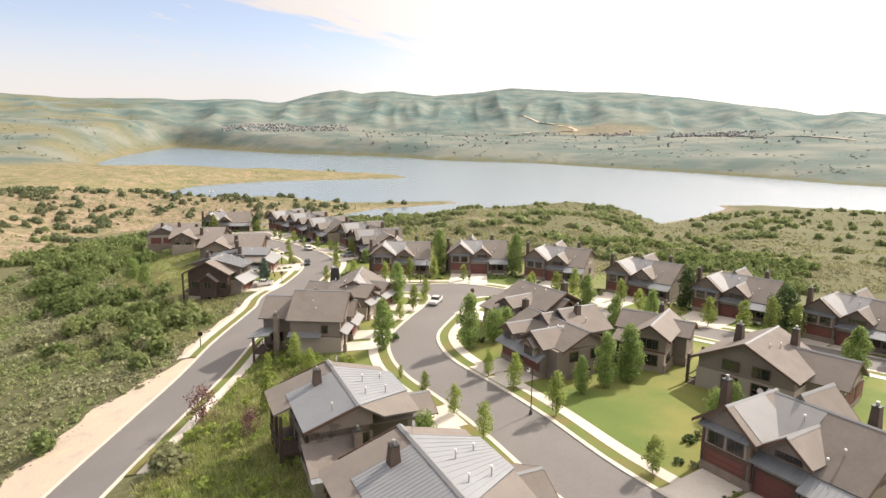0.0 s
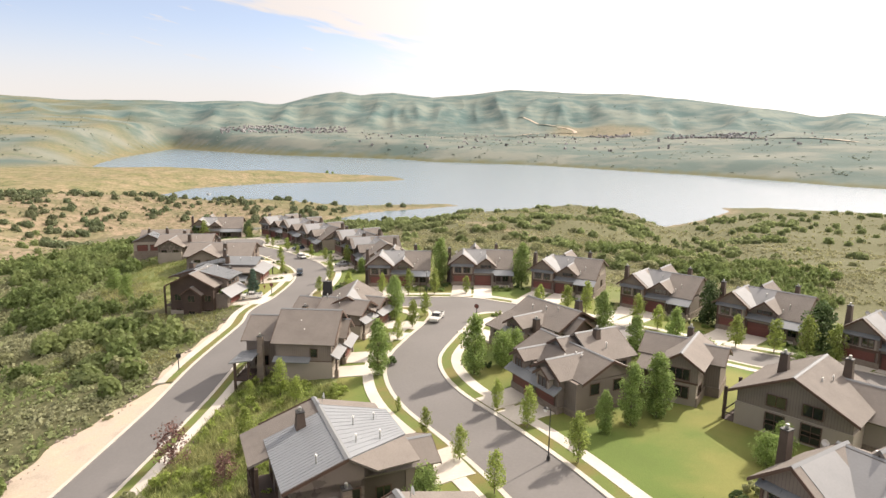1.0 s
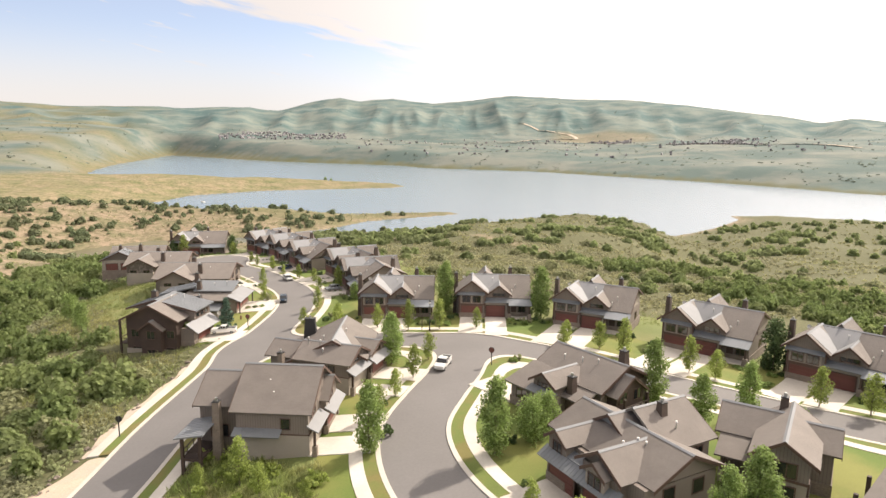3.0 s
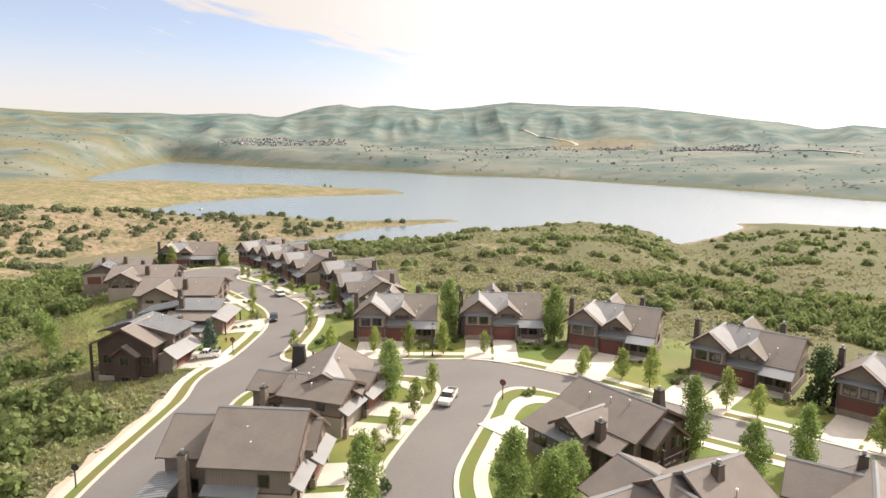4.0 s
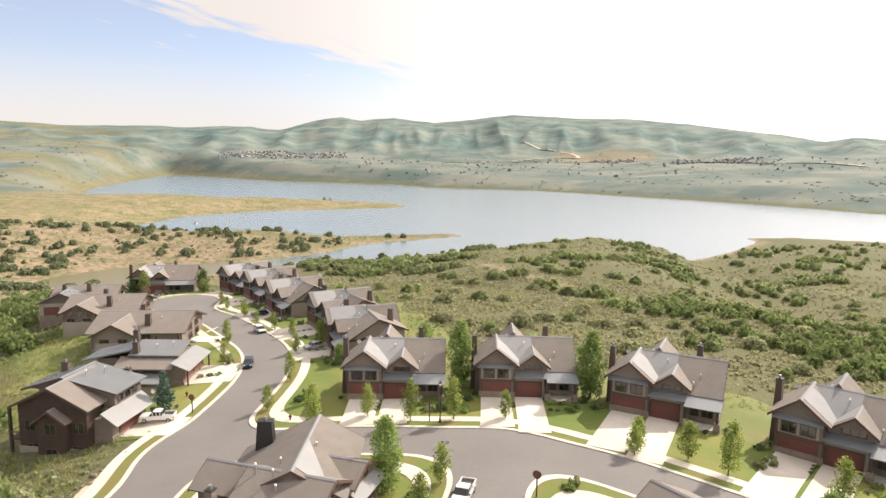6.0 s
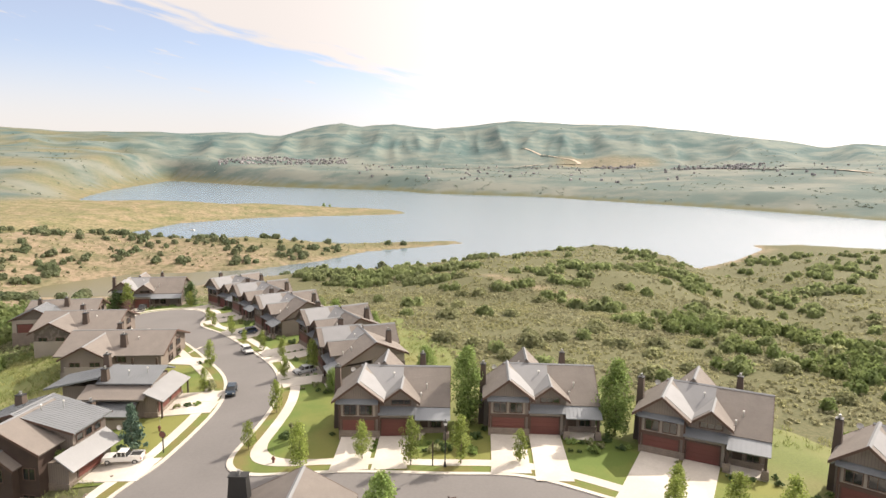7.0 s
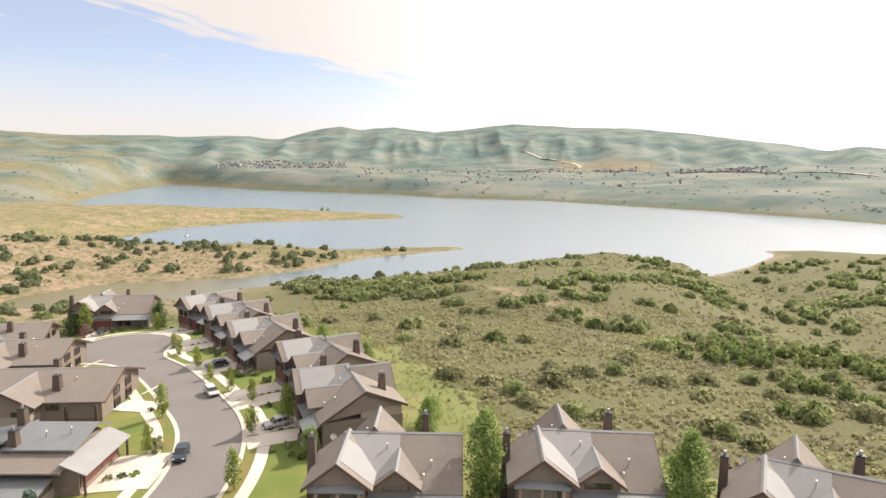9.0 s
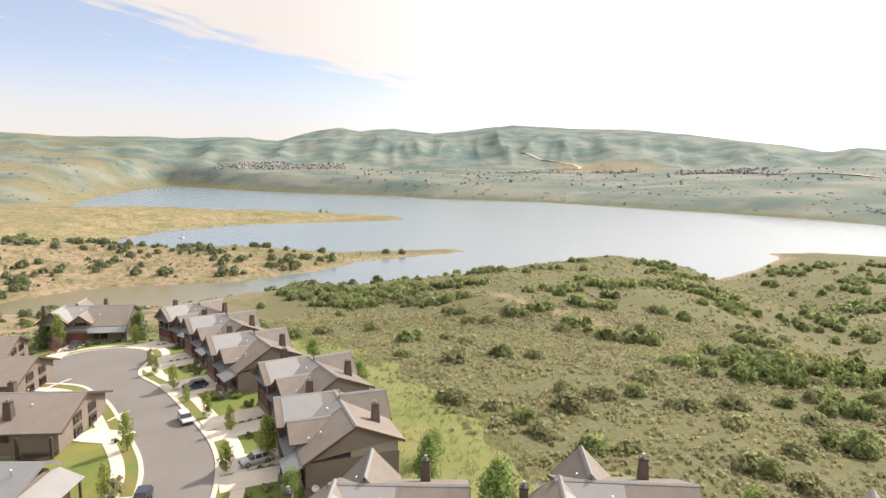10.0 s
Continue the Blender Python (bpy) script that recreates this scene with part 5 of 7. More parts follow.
meadow_field = np.maximum(np.maximum(3.5 - SD, SD - 34.0 + 4 * bumps(SX, SY, 20, 71)), np.where(SY < 150, -(SX + 35 + 0.0 * SY), -9.0))
meadow_field = np.maximum(meadow_field, np.where(SY > 150, -(SX + 92), -9))
setting("meadow", *band(-99, 0.0, 0.05, field=meadow_field), MEADOW, "light green rough grass behind the houses", "grass")
shoulder_w = 9.3 - np.clip((SY - 88) / 2.3, 0, 7.5) + 0.7 * bumps(SX, SY, 9, 72)
gravel_field = np.where(SHOULDER, np.maximum(0.55 - SD, SD - shoulder_w), np.where((SX < -38) & (SY < 135), np.maximum(3.5 - SD, SD - 4.3 + 0.6 * bumps(SX, SY, 7, 73)), 5.0))
setting("gravel_strip", *band(-99, 0.0, 0.08, field=gravel_field), GRAVEL, "pale gravel and dirt beside the lower street", "gravel")


def drive(hx, hy, deg, cx, y0, w, name="driveway"):
    """A concrete drive from a garage door down to the kerb."""
    m = pose(hx, hy, 0, 0, 0, deg)
    z0 = level(hx, hy) + 0.16
    way = [m @ Vector((cx, y0 - k * 0.5, 0)) for k in range(1, 60)]
    near = np.nonzero(street_distance(np.array([p.x for p in way]), np.array([p.y for p in way])) < 0.8)[0]
    if not len(near):
        return
    length = (near[0] + 1) * 0.5
    n, verts, faces = max(4, int(length / 0.8)), [], []
    grid = []
    for j in range(n + 1):
        flare = 0.5 * max(0, j / n - 0.8)
        grid += [(j / n, m @ Vector((cx + (w + 2 * flare) * (i / 3 - 0.5), y0 - 0.02 - j / n * length, 0))) for i in range(4)]
    heights = land(np.array([p.x for _, p in grid]), np.array([p.y for _, p in grid]))
    for (t, p), g in zip(grid, heights):
        verts.append((p.x, p.y, max(g + 0.20, z0 + (g + 0.20 - z0) * min(1, t * 1.3))))
    for j in range(n):
        for i in range(3):
            a = j * 4 + i
            faces.append((a, a + 1, a + 5, a + 4))
    k = len(verts)
    verts += [(x, y, z - 0.5) for x, y, z in verts]
    rim = [(j * 4, (j + 1) * 4) for j in range(n)] + [((j + 1) * 4 + 3, j * 4 + 3) for j in range(n)]
    faces += [(a, b, b + k, a + k) for a, b in rim]
    setting(name, verts, faces, CONCRETE, "pale concrete drive from garage to kerb", "driveway")


TWINS = HOUSES[:13]
for hx, hy, deg in TWINS:
    drive(hx, hy, deg, -4.25, 0.0, 4.3)
    drive(hx, hy, deg, 0.35, 0.35, 3.9)
# hx, hy, turn, middle of the door, its wall, width of the drive
for row in ((11.6, 82.7, -61, -5.4, 0.2, 4.2), (11.6, 82.7, -61, -0.5, 0.2, 4.2), (10.4, 103.4, -143, -2.2, -6.8, 4.2),
            (-17.2, 97.9, 87, 1.9, 0.0, 4.2), (-17.2, 97.9, 87, 7.6, -0.7, 4.6), (-15.3, 114.2, 73, 2.2, 0.0, 3.6), (-15.3, 114.2, 73, 8.4, -0.7, 4.6),
            (-10.6, 66.8, 114, -0.5, -8.2, 6.4), (-0.2, 47.6, 116, -0.5, -8.2, 6.4), (-55.0, 142.2, 84, 5.2, -6.9, 5.4),
            (-48.2, 161.6, 92, 2.7, -1.6, 4.4), (-48.2, 161.6, 92, 7.2, -1.6, 4.4)):
    drive(*row)
drive(-55.5, 192.0, 75, -3.0, 0, 4.0)
drive(-55.5, 192.0, 75, 3.5, 0, 4.0)
drive(-73.0, 211.0, 70, 0.0, 0, 5.0)
drive(-84.0, 227.0, 95, 0.0, 0, 7.0)

# ---- planting ----


def fast_mesh(name, verts, faces, mat):
    verts, faces = np.asarray(verts, np.float32), np.asarray(faces, np.int32)
    k = faces.shape[1]
    me = bpy.data.meshes.new(name)
    me.vertices.add(len(verts)); me.vertices.foreach_set("co", verts.reshape(-1))
    me.loops.add(faces.size); me.loops.foreach_set("vertex_index", faces.reshape(-1))
    me.polygons.add(len(faces)); me.polygons.foreach_set("loop_start", np.arange(len(faces), dtype=np.int32) * k)
    me.materials.append(mat)
    me.update(calc_edges=True)
    return me


RNG = np.random.RandomState(11)


def leaves(centres, size, up=0.35, rng=RNG):
    """A quad for each centre, turned at random, as (verts, faces)."""
    n = len(centres)
    a = rng.normal(size=(n, 3)); a /= np.linalg.norm(a, axis=1)[:, None]
    b = rng.normal(size=(n, 3)); b[:, 2] += up
    b -= (a * b).sum(1)[:, None] * a; b /= np.linalg.norm(b, axis=1)[:, None] + 1e-9
    s = (size * rng.uniform(0.6, 1.3, n))[:, None]
    v = np.stack([centres - a * s * 0.5 - b * s * 0.5, centres + a * s * 0.5 - b * s * 0.35, centres + a * s * 0.35 + b * s * 0.6, centres - a * s * 0.45 + b * s * 0.45], 1)
    return v.reshape(-1, 3), np.arange(4 * n).reshape(n, 4)


def clumps(count, per, spread, radius, rng, tall=0.85):
    """Leaf centres in a number of clumps: spread(k) gives each clump's middle, radius its size."""
    out = []
    for k in range(count):
        c, r = spread(k, rng), radius * rng.uniform(0.7, 1.25)
        d = rng.normal(size=(per, 3)); d /= np.linalg.norm(d, axis=1)[:, None]
        d *= (rng.uniform(0.25, 1, per) ** 0.5)[:, None] * r
        d[:, 2] *= tall
        out.append(c + d)
    return np.concatenate(out)


def dome(r, h, count, leaf, rng, middle=(0, 0), rough=0.5):
    """Leaves laid over a bushy dome, facing outwards with some disorder, as (verts, faces)."""
    d = rng.normal(size=(count, 3)); d[:, 2] = np.abs(d[:, 2]); d /= np.linalg.norm(d, axis=1)[:, None]
    lump = 0.88 + 0.16 * np.sin(d[:, 0] * 5 + rng.uniform(0, 6)) * np.sin(d[:, 1] * 5 + rng.uniform(0, 6)) + rng.uniform(-0.12, 0.06, count)
    c = d * lump[:, None] * np.array([r, r, h]) + np.array([middle[0], middle[1], 0.0])
    n = d / np.array([r, r, h]) * r + rough * rng.normal(size=(count, 3)); n /= np.linalg.norm(n, axis=1)[:, None]
    a = np.cross(n, rng.normal(size=(count, 3))); a /= np.linalg.norm(a, axis=1)[:, None]
    b = np.cross(n, a)
    s = (leaf * rng.uniform(0.6, 1.25, count))[:, None] * 0.5
    v = np.stack([c - a * s - b * s * 0.9, c + a * s - b * s * 0.6, c + a * s * 0.7 + b * s, c - a * s * 0.8 + b * s * 0.9], 1)
    return v.reshape(-1, 3), np.arange(4 * count).reshape(count, 4)


def domes(lobes, reach, r, h, count, leaf, rng, rough=0.5):
    """Several leafy domes grown together."""
    vs, fs, k = [], [], 0
    for _ in range(lobes):
        a, q, g = rng.uniform(0, 6.283), reach * math.sqrt(rng.uniform(0, 1)), rng.uniform(0.7, 1.2)
        v, f = dome(r * g, h * g, count, leaf, rng, (math.cos(a) * q, math.sin(a) * q), rough)
        vs.append(v); fs.append(f + k); k += len(v)
    return np.concatenate(vs), np.concatenate(fs)


LEAF_YOUNG = material("young_leaves", (0.28, 0.335, 0.09), 0.6, 0.2, 0.7, 5.0, 0.0, island=0.4, per_object=0.2, thin=0.5, gloss=0.3)
LEAF_POPLAR = material("poplar_leaves", (0.25, 0.33, 0.105), 0.6, 0.2, 0.7, 5.0, 0.0, island=0.4, per_object=0.15, thin=0.45, gloss=0.3)
LEAF_DARK = material("dark_leaves", (0.10, 0.145, 0.055), 0.65, 0.2, 0.7, 5.0, 0.0, island=0.4, per_object=0.15, thin=0.25, gloss=0.3)
LEAF_PLUM = material("plum_leaves", (0.20, 0.115, 0.10), 0.6, 0.2, 0.7, 5.0, 0.0, island=0.4, thin=0.3, gloss=0.3)
LEAF_SPRUCE = material("spruce_needles", (0.11, 0.165, 0.12), 0.7, 0.2, 0.7, 5.0, 0.0, island=0.4, per_object=0.1, thin=0.15, gloss=0.2)
LEAF_OAK = material("oak_scrub_leaves", (0.275, 0.325, 0.14), 0.7, 0.25, 0.05, 5.0, 0.0, island=0.2, per_object=0.2, thin=0.6, gloss=0.2, tint=(0.22, 0.25, 0.12))
LEAF_SCRUB = material("spit_scrub_leaves", (0.195, 0.215, 0.12), 0.75, 0.25, 0.05, 5.0, 0.0, island=0.3, thin=0.45, gloss=0.2, tint=(0.17, 0.205, 0.11))
LEAF_GREY = material("grey_scrub_leaves", (0.31, 0.32, 0.17), 0.75, 0.25, 0.05, 5.0, 0.0, island=0.3, per_object=0.2, thin=0.45, gloss=0.2)
LEAF_SAGE = material("sage_tufts", (0.335, 0.325, 0.20), 0.85, 0.2, 0.06, 3.0, 0.0, island=0.35, thin=0.5, gloss=0.15, tint=(0.34, 0.335, 0.18))
LEAF_SLOPE = material("slope_brush_leaves", (0.36, 0.365, 0.22), 0.85, 0.2, 0.06, 3.0, 0.0, island=0.25, thin=0.5, gloss=0.15, tint=(0.25, 0.30, 0.125))
LEAF_GREEN = material("green_scrub_leaves", (0.195, 0.25, 0.092), 0.7, 0.25, 0.05, 5.0, 0.0, island=0.25, thin=0.5, gloss=0.2, tint=(0.225, 0.265, 0.105))
BARK = material("bark", (0.15, 0.12, 0.09), 0.9, 0.3, 2.0, 14.0, 0.5)


def stem(h, r, limbs, rng):
    """A tapered trunk with limbs."""
    solids = []
    k, pts = 6, [(0, 0, -0.3), (rng.uniform(-.06, .06) * h * .3, rng.uniform(-.06, .06) * h * .3, h * 0.45), (rng.uniform(-.05, .05) * h * .4, rng.uniform(-.05, .05) * h * .4, h * 0.92)]

    def tube(a, b, ra, rb):
        a, b = Vector(a), Vector(b)
        q = (b - a).to_track_quat("Z", "Y")
        v = [tuple(p + q @ Vector((r2 * math.cos(6.2832 * i / k), r2 * math.sin(6.2832 * i / k), 0))) for p, r2 in ((a, ra), (b, rb)) for i in range(k)]
        return v, [(i, (i + 1) % k, (i + 1) % k + k, i + k) for i in range(k)]
    solids += [tube(pts[0], pts[1], r, r * 0.65), tube(pts[1], pts[2], r * 0.65, r * 0.2)]
    for i in range(limbs):
        t = rng.uniform(0.3, 0.8)
        base = Vector(pts[0]).lerp(Vector(pts[1]), t / 0.5) if t < 0.5 else Vector(pts[1]).lerp(Vector(pts[2]), (t - 0.5) / 0.5)
        a, l = rng.uniform(0, 6.28), h * rng.uniform(0.16, 0.3)
        solids.append(tube(base, base + Vector((math.cos(a) * l * 0.7, math.sin(a) * l * 0.7, l * 0.75)), r * 0.35, r * 0.1))
    return join(*solids)


def tree(name, label, h, r, crown_r, crown_lo, count, per, leaf, mat, rng, shape="oval"):
    t = tagged(new(name), label, "tree", "street and garden trees")

    def spread(k, g):
        u = (k + g.uniform(0, 1)) / count
        z = crown_lo + (h - crown_lo) * u
        w = math.sin(math.pi * min(1, 0.12 + u * 0.86)) ** 0.7 if shape == "oval" else (1.05 - u) if shape == "cone" else math.sin(math.pi * (0.2 + 0.75 * u)) ** 0.5
        a, q = g.uniform(0, 6.283), g.uniform(0.2, 1.15)
        return np.array([math.cos(a) * crown_r * w * q, math.sin(a) * crown_r * w * q, z])
    v, f = leaves(clumps(count, per, spread, crown_r * (0.42 if shape != "cone" else 0.3), rng, 1.35 if shape != "cone" else 0.8), leaf, rng=rng)
    part("trunk", stem(h * 0.9, r, 6, rng), BARK, t)
    c = new("crown", fast_mesh("crown", v, f, mat)); c.parent = t
    return t


def plant(kinds, places, spare):
    """Stands trees or shrubs at (x, y, size)."""
    for i, (x, y, s) in enumerate(places):
        k = kinds[i % len(kinds)]
        for _ in range(12):              # keep trunks on the verge, off the asphalt
            d, dx, dy = street_distance(np.array([x, x + 0.2, x]), np.array([y, y, y + 0.2]))
            if d > 1.0:
                break
            x, y = x + (dx - d) * 2.5, y + (dy - d) * 2.5
        g = random.uniform(0.9, 1.1)
        m = pose(x, y, level(x, y) - 0.05, 0, 0, random.uniform(0, 360)) @ Matrix.Diagonal((s * g, s * g, s, 1))
        if spare.get(k.name):
            copy_thing(k, m)
        else:
            k.matrix_world = m; spare[k.name] = True


g3 = np.random.RandomState(3)
YOUNG = [tree("young_tree", "young leafy street tree with thin trunk", 4.8, 0.07, 0.95, 0.9, 60, 34, 0.125, LEAF_YOUNG, g3) for _ in range(4)]
POPLAR = [tree("poplar", "tall dense green poplar beside the houses", 9.5, 0.16, 1.7, 0.9, 130, 52, 0.18, LEAF_POPLAR, g3) for _ in range(3)]
ROUND = [tree("garden_tree", "leafy garden tree with a broad crown", 6.2, 0.11, 1.8, 1.0, 90, 44, 0.17, LEAF_POPLAR, g3, "round") for _ in range(3)]
DARK = [tree("dark_tree", "dark green tree close to a house wall", 7.5, 0.16, 2.4, 0.3, 60, 54, 0.28, LEAF_DARK, g3) for _ in range(2)]
SPRUCE = [tree("blue_spruce", "blue-green spruce beside a driveway", 6.0, 0.12, 1.7, 0.4, 70, 40, 0.22, LEAF_SPRUCE, g3, "cone")]
PLUM = [tree("plum_tree", "dark red-leaved plum tree in rough grass", 4.6, 0.1, 1.7, 0.4, 40, 22, 0.2, LEAF_PLUM, g3, "round")]
used = {}
plant(YOUNG, [(-14.7, 145.2, .95), (-8.9, 143.3, 1.15), (-3.2, 143.3, 1.15), (3.6, 143.6, .8), (-29.4, 149.4, .8), (-21.6, 143.4, 1.0), (-31.6, 161.1, .85),
              (18.2, 134.5, 1.05), (23.2, 132.2, 1.0), (26.0, 128.2, 1.1), (33.9, 121.4, 1.0), (36.8, 119.0, 1.15), (46.5, 110.0, 1.2), (57.5, 101.5, 1.1),
              (-6.2, 119.0, .9), (-9.3, 106.3, 1.1), (4.9, 82.5, .85), (8.3, 77.6, .9), (12.4, 69.4, .95), (19.8, 56.0, 1.0)], used)
plant(YOUNG, [(4.6, 65.0, .95), (1.4, 71.7, .7), (-2.0, 78.4, .6), (-6.0, 85.0, .5), (-35.4, 188.2, .8), (-27.7, 179.0, 1.0), (-44.9, 184.8, .9), (-47.6, 199.5, .7), (-63.7, 219.4, .7),
              (-40.5, 193.5, .7), (-88.5, 236.8, 1.3), (-72.6, 237.8, 1.1), (-51.8, 205.6, .9), (-43.4, 171.5, .7), (-23.4, 93.0, .95), (-27.6, 92.6, .8), (-20.6, 90.5, .8)], used)
plant(YOUNG, [(-15.3, 88.3, .6), (-23.5, 78.0, 1.0), (-3.8, 126.6, .8), (-7.8, 112.5, 1.0), (48.8, 103.3, 1.2), (55.0, 104.5, 1.2), (-33.7, 175.5, .7), (-57.9, 215.0, .8), (16.4, 131.6, .8)], used)
plant(POPLAR, [(-2.2, 155.5, 1.05), (16.3, 151.5, 1.0), (-10.3, 125.3, .85), (3.4, 95.2, .85), (-8.4, 170.5, .65), (17.0, 75.9, .6), (20.4, 77.8, .72), (24.1, 80.2, .78), (27.6, 101.3, .8),
               (24.2, 107.8, .85), (34.6, 104.4, .75), (55.8, 83.0, .9), (-9.9, 97.6, .8)], used)
plant(ROUND, [(7.6, 97.8, .85), (9.4, 99.8, .8), (33.4, 70.0, .6), (-2.3, 60.8, 1.0), (31.1, 68.5, .7), (-49.9, 144.6, 1.0), (-26.2, 202.5, .9), (-20.5, 205.0, .9), (-22.4, 168.5, 1.0),
              (-31.5, 222.0, .8), (-17.3, 192.0, .8), (50.2, 97.5, .9), (-78.5, 159.5, 1.1), (-87.0, 170.0, 1.2), (24.5, 119.3, .8), (-8.0, 178.0, .7), (37.5, 99.0, .8)], used)
plant(DARK, [(48.6, 126.0, 1.0), (59.5, 109.0, 1.0), (69.0, 92.0, 1.0), (13.9, 154.5, .6), (-74.8, 243.5, .8), (-92.5, 238.5, .7)], used)
plant(SPRUCE, [(-45.1, 151.8, 1.0)], used)
plant(PLUM, [(-32.3, 78.4, 1.0), (-24.0, 72.5, .7), (-86.5, 232.5, .7)], used)


def shrub_mesh(name, r, h, count, per, leaf, mat, rng):
    def spread(k, g):
        a, q = g.uniform(0, 6.283), math.sqrt(g.uniform(0, 1))
        return np.array([math.cos(a) * r * q, math.sin(a) * r * q, h * (0.25 + 0.55 * g.uniform(0, 1) * (1 - 0.5 * q * q))])
    v, f = leaves(clumps(count, per, spread, r * 0.36, rng), leaf, rng=rng)
    v[:, 2] = np.maximum(v[:, 2], -0.1)
    return fast_mesh(name, v, f, mat)


BUSHES = [shrub_mesh("bush", 0.75, 1.1, 11, 40, 0.18, (LEAF_DARK, LEAF_POPLAR, LEAF_DARK, LEAF_GREY)[k], g3) for k in range(4)]


def bush(x, y, s, label="clipped dark green garden bush"):
    ob = tagged(new("bush", random.choice(BUSHES)), label, "bush", "garden bushes")
    ob.matrix_world = pose(x, y, level(x, y) + 0.05, 0, 0, random.uniform(0, 360)) @ Matrix.Diagonal((s, s, s, 1))


for x, y, s in [(-9.2, 101.5, 1.4), (8.4, 124.8, .9), (9.2, 125.9, .9), (-6.4, 124.6, 1.0), (-7.6, 123.8, .8), (-6.3, 146.5, 1.0), (-4.8, 146.8, 1.0), (-1.9, 146.2, 1.0), (12.6, 146.4, .9),
                (-42.6, 172.0, 1.3), (-43.6, 174.0, 1.2), (-27.8, 183.2, 1.0), (-26.6, 186.3, 1.0), (-36.0, 198.0, 1.0), (-39.0, 201.5, .9), (-22.4, 148.0, .9), (-25.5, 152.0, 1.0), (-25.0, 155.0, 1.0),
                (27.5, 63.5, 1.0), (29.5, 64.5, 1.1), (25.6, 62.2, .9), (43.5, 117.5, 1.0)]:
    bush(x, y, s)
for x, y, s in [(30.6, 130.6, .9), (32.3, 131.7, 1.1), (49.0, 114.0, 1.0), (3.5, 99.6, 1.0), (5.4, 98.0, .9), (6.2, 88.6, .8), (14.4, 76.9, .8), (-13.0, 110.0, .7), (-11.5, 110.0, .6), (-10.0, 110.1, .7),
                (-45.0, 165.0, .7), (-43.6, 165.4, .7), (-42.3, 165.8, .7), (-50.0, 186.0, .7), (-48.9, 187.2, .7), (-61.0, 232.0, 1.1), (-67.5, 240.5, 1.3), (-32.5, 186.5, .7)]:
    bush(x, y, s)

# ---- scrub on the hills ----
HX = np.array([(x + 5.5 * math.sin(radians(-d)) * (-1), y + 5.5 * math.cos(radians(d))) for x, y, d in HOUSES])


def free(x, y, street=5.5, wall=9.5):
    ok = street_distance(x, y) > street
    for hx, hy in HX:
        ok &= np.hypot(x - hx, y - hy) > wall
    return ok & (lake_distance(x, y) > 6)


WEST_BRUSH = [(-120, 206, 19), (-127, 232, 16), (-110, 178, 12), (-98, 192, 9), (-100, 161, 9), (-89, 151, 7), (-79, 148, 6), (-70, 149, 5), (-51, 125, 4), (-77, 130, 6),
              (-74, 118, 5), (-59, 118, 5), (-69, 133, 6), (-58, 126, 5), (-145, 215, 18), (-140, 252, 22), (-165, 285, 25)]
HILL_BRUSH = [(-45, 338, 17), (-30, 345, 18), (-12, 322, 12), (-4, 297, 6), (12, 288, 6), (21, 298, 6), (0, 360, 12), (-20, 365, 16), (35, 303, 6), (42, 303, 6), (35, 332, 9), (54, 341, 10), (67, 356, 11), (50, 362, 8),
              (89, 374, 12), (102, 364, 12), (103, 346, 10), (108, 420, 16), (117, 478, 12), (135, 465, 10), (97, 330, 9), (14, 400, 12), (42, 432, 10), (70, 468, 9), (-60, 360, 18)]
GULLY_BRUSH = [(28, 279, 5), (33, 272, 6), (37, 266, 5), (42, 263, 5), (48, 275, 5), (42, 242, 4), (42, 231, 4), (53, 243, 7), (48, 221, 4), (54, 227, 6), (54, 218, 5), (60, 227, 6), (56, 203, 4), (58, 199, 4),
               (70, 222, 10), (84, 283, 9), (88, 273, 9), (72, 258, 8), (80, 212, 13), (95, 190, 18), (110, 230, 18), (123, 339, 10), (141, 349, 10), (143, 334, 9), (175, 397, 16), (193, 398, 14),
               (218, 462, 18), (252, 497, 20), (241, 575, 14), (227, 556, 14), (285, 600, 16), (72, 178, 13), (85, 165, 14), (64, 192, 8), (78, 190, 12)]


def thick(x, y):
    """How dense the tall scrub stands, 0 to 1: thickets in hollows and on the crest, open sage between."""
    n = bumps(x, y, 26, 21) * 0.35 + bumps(x, y, 11, 22) * 0.25
    d = np.full(np.shape(x), -1.0)
    for cx, cy, r in WEST_BRUSH + HILL_BRUSH + GULLY_BRUSH:
        d = np.maximum(d, 1.5 * (1 - ((x - cx) ** 2 + (y - cy) ** 2) / (r * r)))
    d = np.maximum(d, 0.2 * smooth(-125, -180, x) + 0.22 * smooth(170, 230, x) - 0.1)
    return np.clip(d + n - 0.05, 0, 1)


def scatter(n, x0, x1, y0, y1, keep, rng):
    x, y = rng.uniform(x0, x1, n), rng.uniform(y0, y1, n)
    k = rng.uniform(0, 1, n) < keep(x, y)
    return x[k], y[k]


g5 = np.random.RandomState(5)
SHRUBS = [fast_mesh("shrub", *domes(3, 0.4, 1.0, 1.45, 230, 0.26, g5, 0.55), LEAF_GREY if k % 3 else LEAF_OAK) for k in range(6)]
